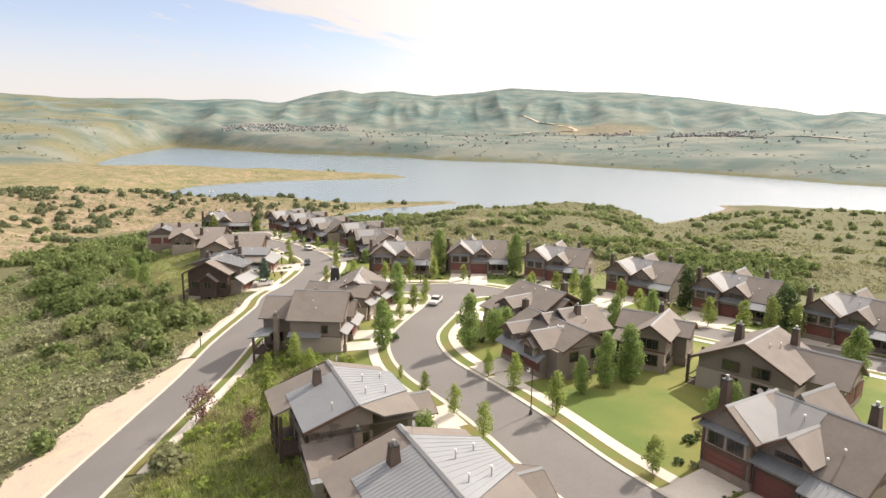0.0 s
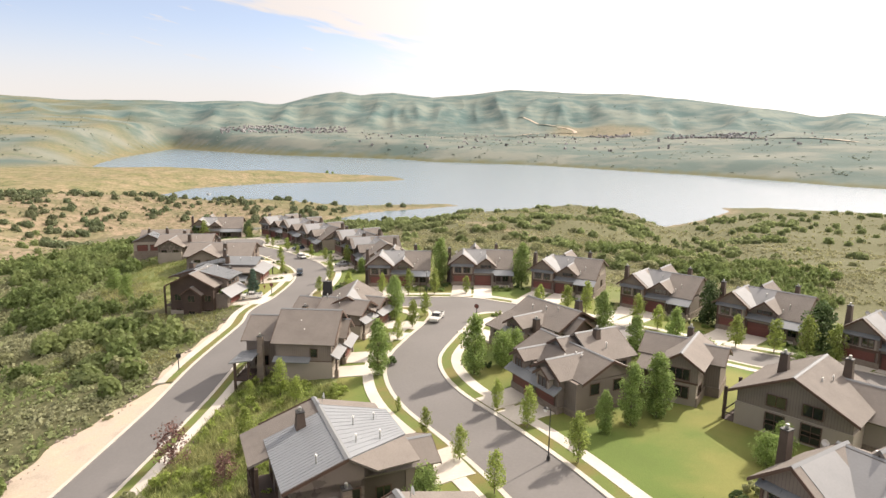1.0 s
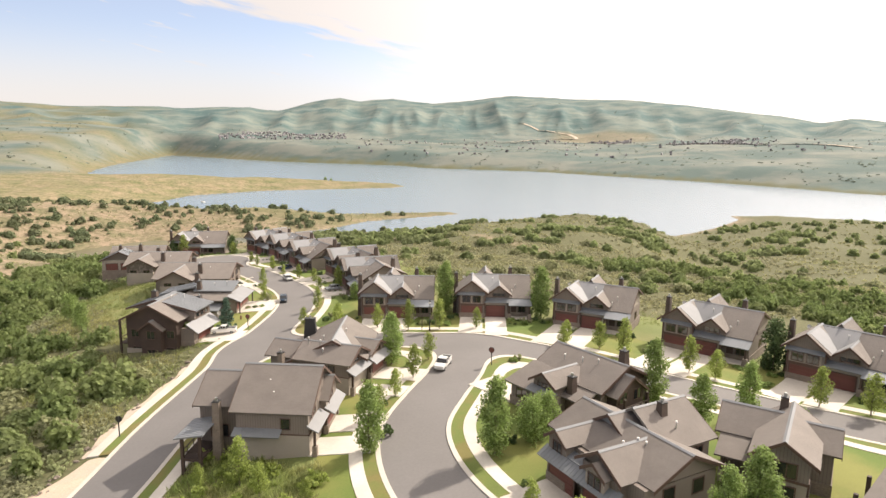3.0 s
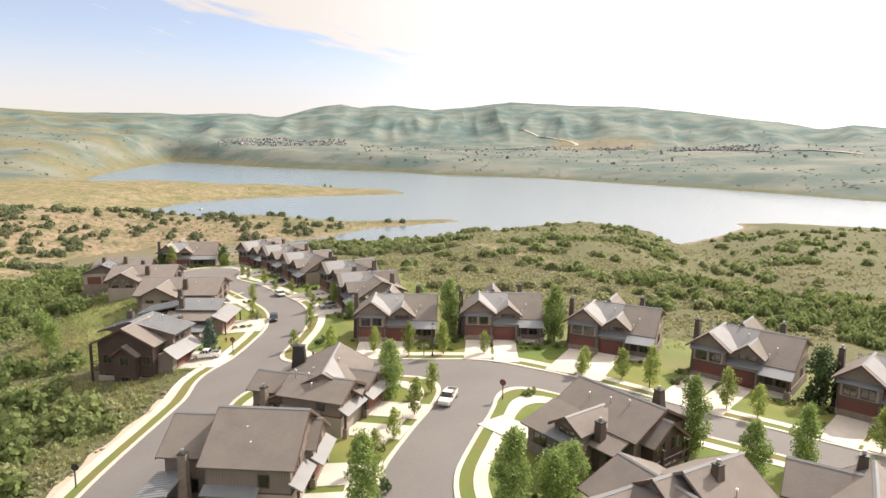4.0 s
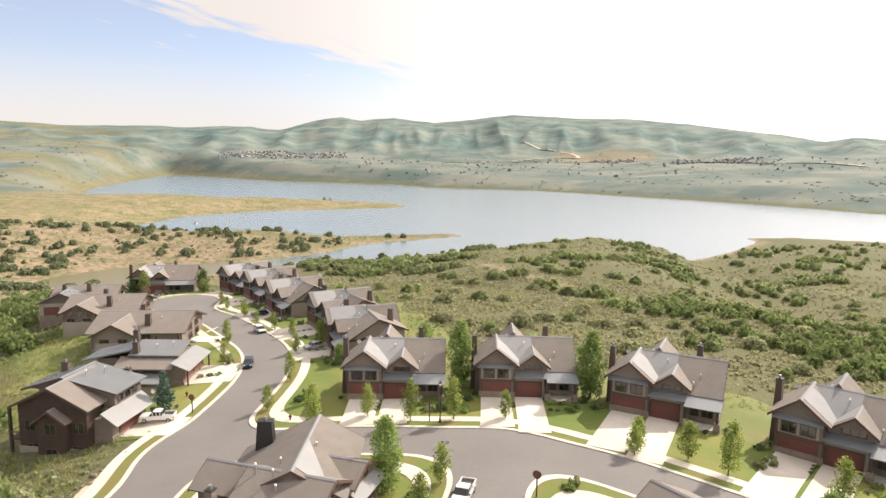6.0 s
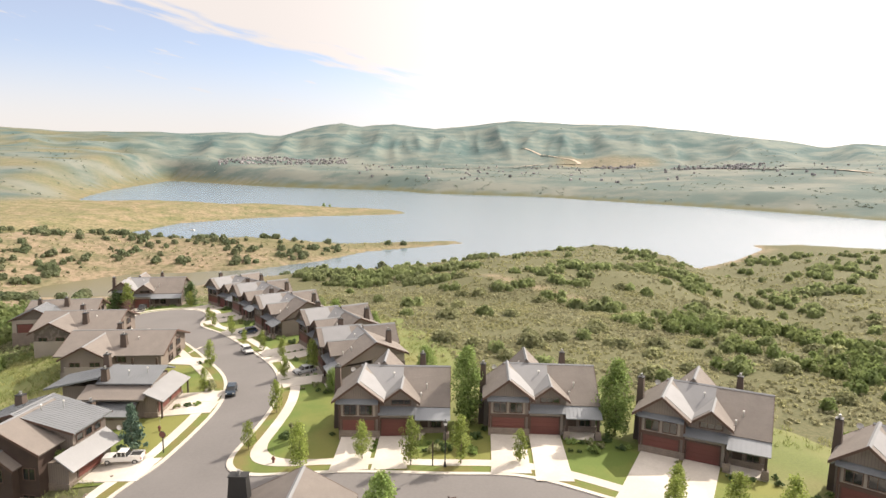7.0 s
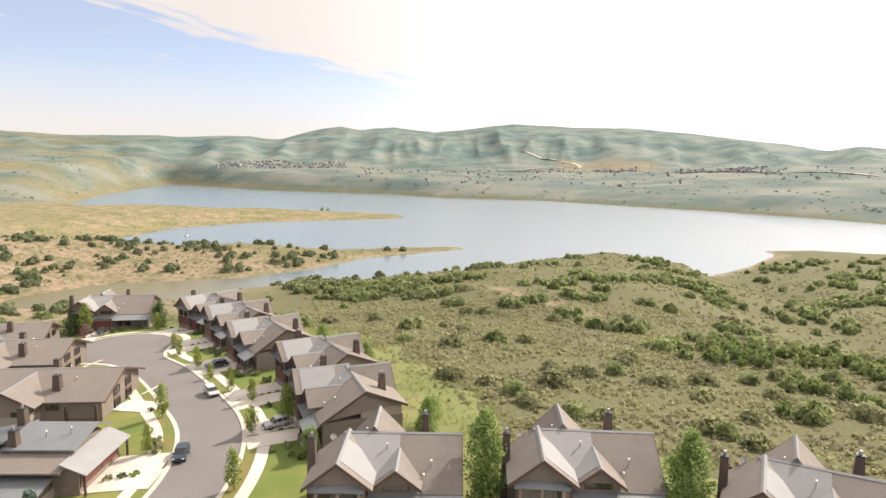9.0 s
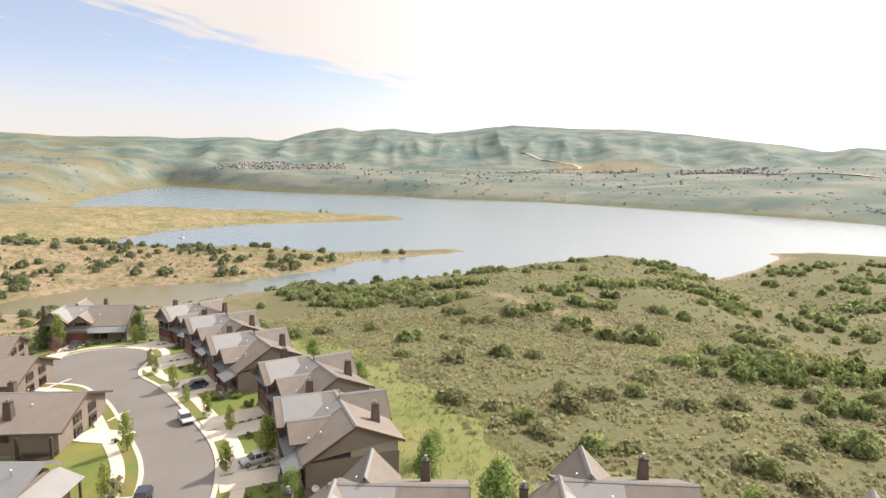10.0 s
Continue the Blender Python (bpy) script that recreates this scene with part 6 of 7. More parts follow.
# single shrubs on the open hillside, nearest first
x, y = scatter(1500, -60, 170, 178, 330, lambda a, b: 0.25 + 0.35 * (bumps(a, b, 30, 31) > 0.1), g5)
ok = free(x, y, 20, 15) & (thick(x, y) < 0.35)
lone = [(-3.7, 223.8), (-5.0, 222.4), (4.0, 227.6), (10.7, 227.1), (12.3, 205.0), (17.7, 202.8), (11.7, 196.6), (0.6, 196.7), (4.2, 191.3), (6.2, 186.6), (11.6, 182.6), (16.4, 182.3), (23.2, 205.1),
        (28.9, 214.4), (27.2, 212.8), (27.8, 200.2), (31.2, 199.5), (38.3, 202.6), (34.8, 193.8), (47.3, 204.7), (47.7, 197.2), (52.3, 201.6), (54.1, 208.3), (29.6, 178.8), (30.8, 177.2), (38.6, 183.8),
        (47.9, 186.5), (33.8, 174.4), (-5.6, 199.7), (5.8, 283.0), (60.7, 301.7), (39.2, 227.9), (37.6, 229.4), (42.0, 221.8), (24.6, 274.7), (-33.4, 69.2), (-30.9, 66.7)]
bank = [(-73, 113), (-60, 110), (-68, 121), (-52, 125), (-51, 129), (-66, 130), (-71, 126), (-77, 118), (-63, 117), (-58, 122), (-74, 132), (-80, 129), (-60, 133), (-66, 140), (-72, 139), (-56, 113), (-85, 124), (-62, 126), (-70, 134), (-77, 138)]
gx2, gy2 = np.meshgrid(np.arange(-28, 84, 8.5), np.arange(170, 262, 9.0))
gx2, gy2 = (gx2 + g5.uniform(-3.4, 3.4, gx2.shape)).ravel(), (gy2 + g5.uniform(-3.4, 3.4, gy2.shape)).ravel()
near_ok = free(gx2, gy2, 31, 13) & (thick(gx2, gy2) < 0.5) & (gx2 > 56)
for px, py in lone + bank + list(zip(gx2[near_ok], gy2[near_ok])) + [p for p in zip(x[ok], y[ok]) if p[0] < -8 or p[0] > 62 or p[1] > 232][:45]:
    ob = tagged(new("shrub", random.choice(SHRUBS)), "rounded scrub bush on the sage hillside", "shrub", "hillside shrubs")
    s = random.uniform(1.1, 1.75) * 1.2
    ob.matrix_world = pose(px, py, level(px, py) - 0.1, 0, 0, random.uniform(0, 360)) @ Matrix.Diagonal((s * 1.2, s, s * random.uniform(0.7, 0.95), 1))


def mass(name, label, bases, xs, ys, sizes, mat, rng, squash=1.0):
    """Many plants of a kind as one mesh."""
    zs = land(xs, ys)
    vs, fs, n0 = [], [], 0
    for k, (bv, bf) in enumerate(bases):
        sel = np.arange(len(xs)) % len(bases) == k
        if not sel.any():
            continue
        a, s = rng.uniform(0, 6.283, sel.sum()), sizes[sel]
        c, q = np.cos(a)[:, None], np.sin(a)[:, None]
        X = (bv[None, :, 0] * c - bv[None, :, 1] * q) * s[:, None] + xs[sel][:, None]
        Y = (bv[None, :, 0] * q + bv[None, :, 1] * c) * s[:, None] + ys[sel][:, None]
        Z = bv[None, :, 2] * (s * squash)[:, None] + zs[sel][:, None]
        v = np.stack([X, Y, Z], -1).reshape(-1, 3)
        f = (bf[None] + (np.arange(sel.sum()) * len(bv))[:, None, None]).reshape(-1, bf.shape[1]) + n0
        vs.append(v); fs.append(f); n0 += len(v)
    return tagged(new(name, fast_mesh(name, np.concatenate(vs), np.concatenate(fs), mat)), label, name.replace("_", " "), kind="stuff")


def base_clump(r, h, count, per, leaf, rng):
    def spread(k, g):
        a, q = g.uniform(0, 6.283), math.sqrt(g.uniform(0, 1))
        return np.array([math.cos(a) * r * q, math.sin(a) * r * q, h * (0.2 + 0.6 * g.uniform(0, 1) * (1 - 0.5 * q * q))])
    return leaves(clumps(count, per, spread, r * 0.42, rng), leaf, rng=rng)


OAKS = [domes(4, 1.0, 1.05, 2.2, 60, 0.50, g5, 0.4) for _ in range(6)]
FAR_OAKS = [domes(3, 0.9, 1.4, 2.1, 44, 0.80, g5, 0.32) for _ in range(6)]
TUFTS = [dome(0.42, 0.46, 9, 0.34, g5, rough=0.4) for _ in range(6)]


def blade_tuft(count, h, r, rng):
    """Thin upright grass blades."""
    v, f = [], []
    for k in range(count):
        a, q, b = rng.uniform(0, 6.283), r * rng.uniform(0, 1), rng.uniform(0, 6.283)
        x, y, l, w = math.cos(a) * q, math.sin(a) * q, h * rng.uniform(0.6, 1.2), 0.035
        dx, dy, tx, ty = math.cos(b) * w, math.sin(b) * w, x + math.cos(a) * l * 0.5, y + math.sin(a) * l * 0.5
        v += [(x - dx, y - dy, 0), (x + dx, y + dy, 0), (tx + dx * 0.4, ty + dy * 0.4, l), (tx - dx * 0.4, ty - dy * 0.4, l)]
        f.append((4 * k, 4 * k + 1, 4 * k + 2, 4 * k + 3))
    return np.array(v), np.array(f)


GRASS = [blade_tuft(9, 0.6, 0.35, g5) for _ in range(5)]
LEAF_GRASS = material("long_grass", (0.36, 0.36, 0.16), 0.8, 0.25, 0.12, 3.0, 0.0, island=0.35, thin=0.4, gloss=0.15, tint=(0.26, 0.32, 0.10))
# oak thickets: near slope, hill, far hill
for name, kinds, fields in (("oak_scrub", OAKS, ((3600, (-150, -46, 60, 300), 0.8, 1.7), (1300, (40, 130, 150, 240), 0.6, 1.2))),
                           ("hill_oak_scrub", FAR_OAKS, ((7000, (-80, 190, 240, 520), 0.7, 1.5), (3800, (150, 420, 230, 640), 1.0, 2.0), (1800, (-420, -60, 255, 470), 0.9, 1.8)))):
    parts_x, parts_y, parts_s = [], [], []
    for n, box4, s0, s1 in fields:
        x, y = scatter(n, *box4, lambda a, b: 0.8 * thick(a, b) ** 1.3, g5)
        ok = free(x, y, 7.0, 12.0) & ~((np.abs(x + 66) < 25) & (y > 152) & (y < 215))
        parts_x.append(x[ok]); parts_y.append(y[ok]); parts_s.append(g5.uniform(s0, s1, ok.sum()))
    mass(name, "dense green oak scrub covering the hillsides", kinds, np.concatenate(parts_x), np.concatenate(parts_y), np.concatenate(parts_s), LEAF_GREEN if name == "oak_scrub" else LEAF_OAK, g5)
# dry spit: scattered dark bushes
x, y = scatter(3600, -420, -30, 400, 740, lambda a, b: (0.15 + 0.6 * (bumps(a, b, 60, 41) > 0.2)) * np.where(b > 640, 0.15, 1.0), g5)
ok = lake_distance(x, y) > 7
mass("spit_bushes", "dark bushes scattered over the dry spit", FAR_OAKS, x[ok], y[ok], g5.uniform(0.6, 2.3, ok.sum()), LEAF_SCRUB, g5)
# sage tufts
parts_x, parts_y, parts_s = [], [], []
for n, box4, s0, s1, dens in ((36000, (-70, 150, 160, 300), 0.6, 1.35, 1.15), (10000, (-60, 220, 300, 500), 1.2, 2.4, 0.65), (36000, (-135, -44, 40, 270), 0.7, 1.5, 1.2), (4000, (150, 420, 230, 640), 1.6, 3.0, 0.6), (2500, (-330, -90, 250, 470), 1.2, 2.6, 0.5), (6500, (-420, -30, 430, 740), 1.4, 3.0, 0.55)):
    x, y = scatter(n, *box4, lambda a, b: dens * (0.55 + 0.45 * np.clip(bumps(a, b, 18, 51), -1, 1)), g5)
    ok = free(x, y, 4.9, 12.0) & ((x > -46) | (y > 92) | (street_distance(x, y) > 9.6)) & (street_distance(x, y) > (32.5 + g5.uniform(-4, 2, x.shape)) * (x > -46)) & ~((np.abs(x + 66) < 24) & (y > 152) & (y < 215))
    parts_x.append(x[ok]); parts_y.append(y[ok]); parts_s.append(g5.uniform(s0, s1, ok.sum()))
for k, name, label, leaf in ((2, "slope_brush", "low green brush on the slope below the street", LEAF_SLOPE), (None, "sagebrush", "pale grey-green sagebrush tufts on the hillside", LEAF_SAGE)):
    pick = [k] if k is not None else [0, 1, 3, 4, 5]
    mass(name, label, TUFTS, *(np.concatenate([p[i] for i in pick]) for p in (parts_x, parts_y, parts_s)), leaf, g5)
# rough grass by the lower street
x, y = scatter(8500, -34, -8, 45, 101, lambda a, b: 0.75 + 0.25 * np.clip(bumps(a, b, 9, 61), -1, 1), g5)
ok = free(x, y, 4.0, 7.5) & (x < -12.5 - (y - 60) * 0.08)
mass("rough_grass", "long rough grass on the bank beside the street", GRASS, x[ok], y[ok], g5.uniform(0.6, 1.5, ok.sum()), LEAF_GRASS, g5)
x, y = scatter(300, -33, -14, 50, 100, lambda a, b: 0.35 + 0 * a, g5)
ok = free(x, y, 5.0, 8.5)
mass("bank_scrub", "young green scrub on the rough bank", [base_clump(0.6, 1.5, 7, 16, 0.2, g5) for _ in range(3)], x[ok], y[ok], g5.uniform(0.5, 1.5, ok.sum()), LEAF_YOUNG, g5)
# meadow grass behind the houses, on the open slope and round the timber house
parts_x, parts_y = [], []
for n, box4, lo, hi in ((15000, (-60, 75, 150, 262), 13, 36), (7000, (-94, -58, 148, 218), 12, 60), (2600, (-74, -44, 112, 144), 5, 40)):
    x, y = scatter(n, *box4, lambda a, b: 0.7 + 0.3 * np.clip(bumps(a, b, 12, 63), -1, 1), g5)
    d = street_distance(x, y)
    ok = free(x, y, 4.5, 8.0) & (d > lo) & (d < hi)
    parts_x.append(x[ok]); parts_y.append(y[ok])
x, y = np.concatenate(parts_x), np.concatenate(parts_y)
LEAF_MEADOW = material("meadow_blades", (0.27, 0.31, 0.115), 0.8, 0.25, 0.1, 3.0, 0.0, island=0.35, thin=0.45, gloss=0.15, tint=(0.33, 0.32, 0.14))
mass("meadow_grass", "soft light green grass behind the houses", GRASS, x, y, g5.uniform(0.5, 1.2, len(x)), LEAF_MEADOW, g5)
# woods and brush on the far shore and the lower mountain slopes
FAR_TREES = [dome(1.0, 0.8, 11, 0.9, g5, rough=0.5) for _ in range(5)]
# leaf colour greyed and lightened to stand in for haze over the distance
LEAF_FAR_HAZED = material("hazed_woods_leaves", (0.23, 0.265, 0.215), 0.8, 0.2, 0.01, 0.2, 0.0, island=0.25, thin=0.3, gloss=0.1)
a, r = radians(1) * g5.uniform(-37, 37, 9000), 1350 + 2500 * g5.uniform(0, 1, 9000) ** 1.1
x, y = r * np.sin(a), r * np.cos(a)
ok = (lake_distance(x, y) > 15) & (bumps(x, y, 320, 81) * 0.6 + bumps(x, y, 110, 82) * 0.5 > g5.uniform(-0.2, 0.9, 9000))
mass("far_woods", "distant brush and trees on the slopes, paled for haze", FAR_TREES, x[ok], y[ok], g5.uniform(2.0, 4.6, ok.sum()), LEAF_FAR_HAZED, g5, 0.5)

# ---- vehicles ----
RUBBER = material("tyre_rubber", (0.02, 0.02, 0.02), 0.8, 0.1, 2.0, 20.0, 0.1)
LAMP_RED = material("tail_lamp", (0.30, 0.02, 0.02), 0.25, 0.05, 2.0, 9.0, 0.0)
LAMP_CLEAR = material("head_lamp", (0.7, 0.7, 0.68), 0.15, 0.05, 2.0, 9.0, 0.0)


def paint(name, colour, metal=0.2):
    return material(name, colour, 0.25, 0.06, 0.6, 4.0, 0.0, metal=metal)


def profile(points, half, bevel=0.1):
    """A body from its side view (y, z), rounded off towards its flanks."""
    k = len(points)
    cy, cz = sum(p[0] for p in points) / k, sum(p[1] for p in points) / k
    rings = [(-half, 0.94), (-half + bevel, 1.0), (half - bevel, 1.0), (half, 0.94)]
    v = [(x, cy + (y - cy) * s, cz + (z - cz) * s) for x, s in rings for y, z in points]
    f = [(r * k + i, r * k + (i + 1) % k, (r + 1) * k + (i + 1) % k, (r + 1) * k + i) for r in range(3) for i in range(k)]
    return v, f + [tuple(range(k))[::-1], tuple(range(3 * k, 4 * k))]


def wheel_solid(x, y, r, w, k=16):
    v = [(x + sx * w / 2, y + r * math.cos(6.2832 * i / k), r + r * math.sin(6.2832 * i / k)) for sx in (-1, 1) for i in range(k)]
    return v, [(i, (i + 1) % k, (i + 1) % k + k, i + k) for i in range(k)] + [tuple(range(k))[::-1], tuple(range(k, 2 * k))]


def car(x, y, deg, label, colour, kind="suv"):
    name = "pickup_truck" if kind == "pickup" else "car"
    c = tagged(new(name), label, "pickup truck" if kind == "pickup" else "car", "parked vehicles")
    c.matrix_world = pose(x, y, level(x, y) + (0.08 if street_distance(np.array([x]), np.array([y]))[0] < 0 else 0.26), 0, 0, deg) @ Matrix.Scale(0.8, 4)
    m = paint(name + "_paint", colour)
    if kind == "pickup":
        L, w, hood, roof = 2.9, 0.98, 1.15, 1.9
        part("body", profile([(-L, 0.45), (-L, 1.0), (-L + 0.1, 1.12), (-1.3, 1.2), (0.9, 1.2), (L, 1.15), (L, 0.45)], w), m, c)
        cab = (-1.35, -0.65, 0.65, 0.95)
        part("bed_floor", box(-w + 0.14, w - 0.14, 1.05, L - 0.12, 1.16, 1.21), BLACK, c)
        for sx in (-1, 1):
            part("bed_side", box(*sorted((sx * (w - 0.12), sx * w)), 1.0, L, 1.15, 1.42), m, c)
        part("tailgate", box(-w + 0.1, w - 0.1, L - 0.1, L, 1.15, 1.42), m, c)
    else:
        L, w, hood, roof = 2.35, 0.93, 1.0, 1.68
        part("body", profile([(-L, 0.4), (-L, 0.85), (-L + 0.15, 0.98), (-1.1, 1.05), (2.2, 1.08), (L, 0.95), (L, 0.4)], w), m, c)
        cab = (-1.2, -0.45, 1.75, 2.2)
    zb = 1.18 if kind == "pickup" else 1.04
    a, b, d, e = cab
    part("cabin_glass", profile([(a, zb), (b, roof - 0.06), (d, roof - 0.06), (e, zb)], w - 0.07, 0.16), GLASS, c)
    part("roof_panel", profile([(b - 0.05, roof - 0.07), (b + 0.05, roof), (d - 0.05, roof), (d + 0.05, roof - 0.07)], w - 0.16, 0.12), m, c)
    for sx in (-1, 1):
        for py in (b + 0.05, (b + d) / 2, d - 0.05):
            part("pillar", box(*sorted((sx * (w - 0.1), sx * (w - 0.055))), py - 0.06, py + 0.06, zb - 0.05, roof - 0.08), m, c)
        part("mirror", box(*sorted((sx * (w - 0.05), sx * (w + 0.18))), a + 0.35, a + 0.5, zb, zb + 0.17), BLACK, c)
        part("headlight", box(*sorted((sx * (w - 0.42), sx * (w - 0.08))), -L - 0.02, -L + 0.08, 0.72, 0.9), LAMP_CLEAR, c)
        part("tail_light", box(*sorted((sx * (w - 0.24), sx * (w - 0.02))), L - 0.08, L + 0.02, 0.75, 1.05), LAMP_RED, c)
        for py in (-L + 0.85, L - 0.95):
            wh = part("wheel", wheel_solid(sx * (w - 0.1), py, 0.38, 0.26), RUBBER, c)
            part("rim", wheel_solid(sx * (w + 0.03), py, 0.22, 0.03, 12), STEEL, wh).location = (0, 0, 0.16)
    part("bumper", box(-w + 0.06, w - 0.06, -L - 0.08, -L + 0.05, 0.42, 0.62), BLACK if kind != "pickup" else STEEL, c)
    part("bumper", box(-w + 0.06, w - 0.06, L - 0.05, L + 0.08, 0.42, 0.62), BLACK if kind != "pickup" else STEEL, c)


car(-2.4, 123.4, -16, "white pickup truck parked at the kerb", (0.72, 0.71, 0.68), "pickup")
car(-44.4, 148.2, -84, "white pickup truck parked on a drive", (0.72, 0.71, 0.68), "pickup")
car(-38.6, 170.0, 12, "dark blue car parked at the kerb", (0.03, 0.05, 0.075))
car(-43.3, 192.4, 35, "white car parked at the kerb", (0.72, 0.72, 0.70))
car(-28.9, 178.0, -54, "silver car parked on a drive", (0.42, 0.44, 0.46))
car(-47.4, 206.2, -50, "dark blue car parked on a drive", (0.03, 0.045, 0.08))
car(-84.0, 235.0, 15, "dark pickup truck parked before a garage", (0.06, 0.06, 0.06), "pickup")

# ---- street furniture ----


def street_lamp(x, y, deg):
    p = tagged(new("street_lamp"), "tall dark street lamp at the pavement edge", "street lamp", "street lamps")
    p.matrix_world = pose(x, y, level(x, y) + 0.15, 0, 0, deg)
    part("base", taper(0, 0, 0, 0.5, 0.17, 0.17, 0.1, 0.1), BLACK, p)
    part("pole", rod(0, 0, 0.4, 5.6, 0.07, 0.05), BLACK, p)
    part("arm", box(-0.03, 0.03, -0.5, 0.0, 5.45, 5.52), BLACK, p)
    part("lantern", taper(0, -0.5, 5.1, 5.45, 0.12, 0.12, 0.2, 0.2), WHITE, p)
    part("lantern_cap", taper(0, -0.5, 5.45, 5.62, 0.24, 0.24, 0.06, 0.06), BLACK, p)


def octagon(r, y0, y1, z):
    k = 8
    v = [(r * math.cos(6.2832 * (i + 0.5) / k), yy, z + r * math.sin(6.2832 * (i + 0.5) / k)) for yy in (y0, y1) for i in range(k)]
    return v, [(i, (i + 1) % k, (i + 1) % k + k, i + k) for i in range(k)] + [tuple(range(k))[::-1], tuple(range(k, 2 * k))]


def stop_sign(x, y, deg):
    s = tagged(new("stop_sign"), "octagonal stop sign on a dark post, seen from behind", "road sign", "road signs")
    s.matrix_world = pose(x, y, level(x, y) + 0.12, 0, 0, deg)
    part("post", box(-0.06, 0.06, -0.06, 0.06, 0, 2.75), BLACK, s)
    part("sign_back", octagon(0.46, 0.07, 0.10, 2.4), BLACK, s)
    part("sign_face", octagon(0.40, 0.10, 0.115, 2.4), DOOR_RED, s)


def name_sign(x, y, deg):
    s = tagged(new("street_sign"), "street name sign on a brown post", "road sign", "road signs")
    s.matrix_world = pose(x, y, level(x, y) + 0.12, 0, 0, deg)
    part("post", box(-0.07, 0.07, -0.07, 0.07, 0, 2.7), TIMBER, s)
    part("blade", box(-0.1, 0.75, -0.03, 0.03, 2.3, 2.55), TRIM, s)
    part("lettering", box(0.05, 0.6, -0.036, -0.03, 2.38, 2.47), WHITE, s)


def hydrant(x, y):
    m = DOOR_RED
    s = tagged(new("fire_hydrant"), "small red fire hydrant in the grass", "hydrant")
    s.matrix_world = pose(x, y, level(x, y) + 0.12)
    part("barrel", join(rod(0, 0, 0, 0.65, 0.14), rod(0, 0, 0.65, 0.8, 0.17, 0.06)), m, s)
    part("outlet", box(-0.24, 0.24, -0.07, 0.07, 0.42, 0.56), m, s)
    part("flag_post", rod(0.1, 0, 0.6, 1.9, 0.015, k=5), STEEL, s)


street_lamp(-5.0, 142.6, 0)
street_lamp(10.0, 70.4, -120)
stop_sign(4.9, 123.4, 160)
stop_sign(-40.4, 150.2, 175)
stop_sign(-44.2, 108.5, 0)
name_sign(-4.6, 131.0, 20)
name_sign(-6.4, 143.0, 90)
hydrant(-6.9, 121.6)
hydrant(-25.2, 145.4)
hydrant(-44.0, 157.0)

# boulders along the lower street
g7 = np.random.RandomState(7)
ROCKS = []
for _ in range(5):
    bm = bmesh.new()
    bmesh.ops.create_icosphere(bm, subdivisions=2, radius=0.5)
    for v in bm.verts:
        n = 0.75 + 0.45 * noise.noise(v.co * 2.3 + Vector(g7.uniform(0, 50, 3)))
        v.co = Vector((v.co.x * n * 1.25, v.co.y * n, v.co.z * n * 0.75))
    me = bpy.data.meshes.new("boulder"); bm.to_mesh(me); bm.free(); me.materials.append(STONE)
    ROCKS.append(me)


def boulder(x, y, s, label="pale boulder edging the street bank"):
    ob = tagged(new("boulder", random.choice(ROCKS)), label, "boulder", "boulders")
    ob.matrix_world = pose(x, y, level(x, y) + 0.1 * s, 0, 0, random.uniform(0, 360)) @ Matrix.Diagonal((s, s, s, 1))


edge = [p for p in CENTRES[0][1] if 62 < p[1] < 150]
for k, (px, py) in enumerate(edge):
    for _ in range(g7.randint(0, 4)):
        boulder(px - 3.9 - (g7.uniform(7.5, 9.5) if py < 92 else g7.uniform(3.7, 5.6)), py + g7.uniform(-1.2, 1.2), g7.choice([0.3, 0.4, 0.55, 0.8]) * g7.uniform(0.8, 1.2))
for k, (px, py) in enumerate([p for p in CENTRES[0][1] if 60 < p[1] < 100]):
    boulder(px + 3.9 + g7.uniform(3.8, 4.8), py + g7.uniform(-0.8, 0.8), g7.uniform(0.4, 0.9), "pale boulder below the rough bank")
# planted strips between paired drives
for (hx, hy, deg) in TWINS:
    m = pose(hx, hy, 0, 0, 0, deg)
    for k in range(3):
        p = m @ Vector((-2.05, -1.3 - k * 1.25, 0))
        if street_distance(np.array([p.x]), np.array([p.y]))[0] > 3.8:
            bush(p.x, p.y, 0.42, "low bush in the strip between two drives")
    # beds of shrubs before the porch and at the corner
    for cx, cy, k in ((3.6, -2.2, .8), (4.7, -2.5, .6), (5.6, -2.1, .9), (6.7, -2.6, .7), (7.9, -1.4, .9), (8.2, 0.6, .7), (-7.6, 0.4, .7), (-8.3, -1.0, .9), (-7.7, 1.6, .6), (3.4, -4.0, .45), (4.4, -4.3, .5)):
        p = m @ Vector((cx + g7.uniform(-0.4, 0.4), cy + g7.uniform(-0.4, 0.4), 0))
        if street_distance(np.array([p.x]), np.array([p.y]))[0] > 3.9 and g7.uniform() < 0.8:
            bush(p.x, p.y, k * g7.uniform(0.7, 1.05), "leafy shrub in the bed before the house")

# ---- far shore ----
VILLAGE = material("far_house_walls", (0.21, 0.2, 0.2), 0.85, 0.2, 0.02, 0.2, 0.0, island=0.6)


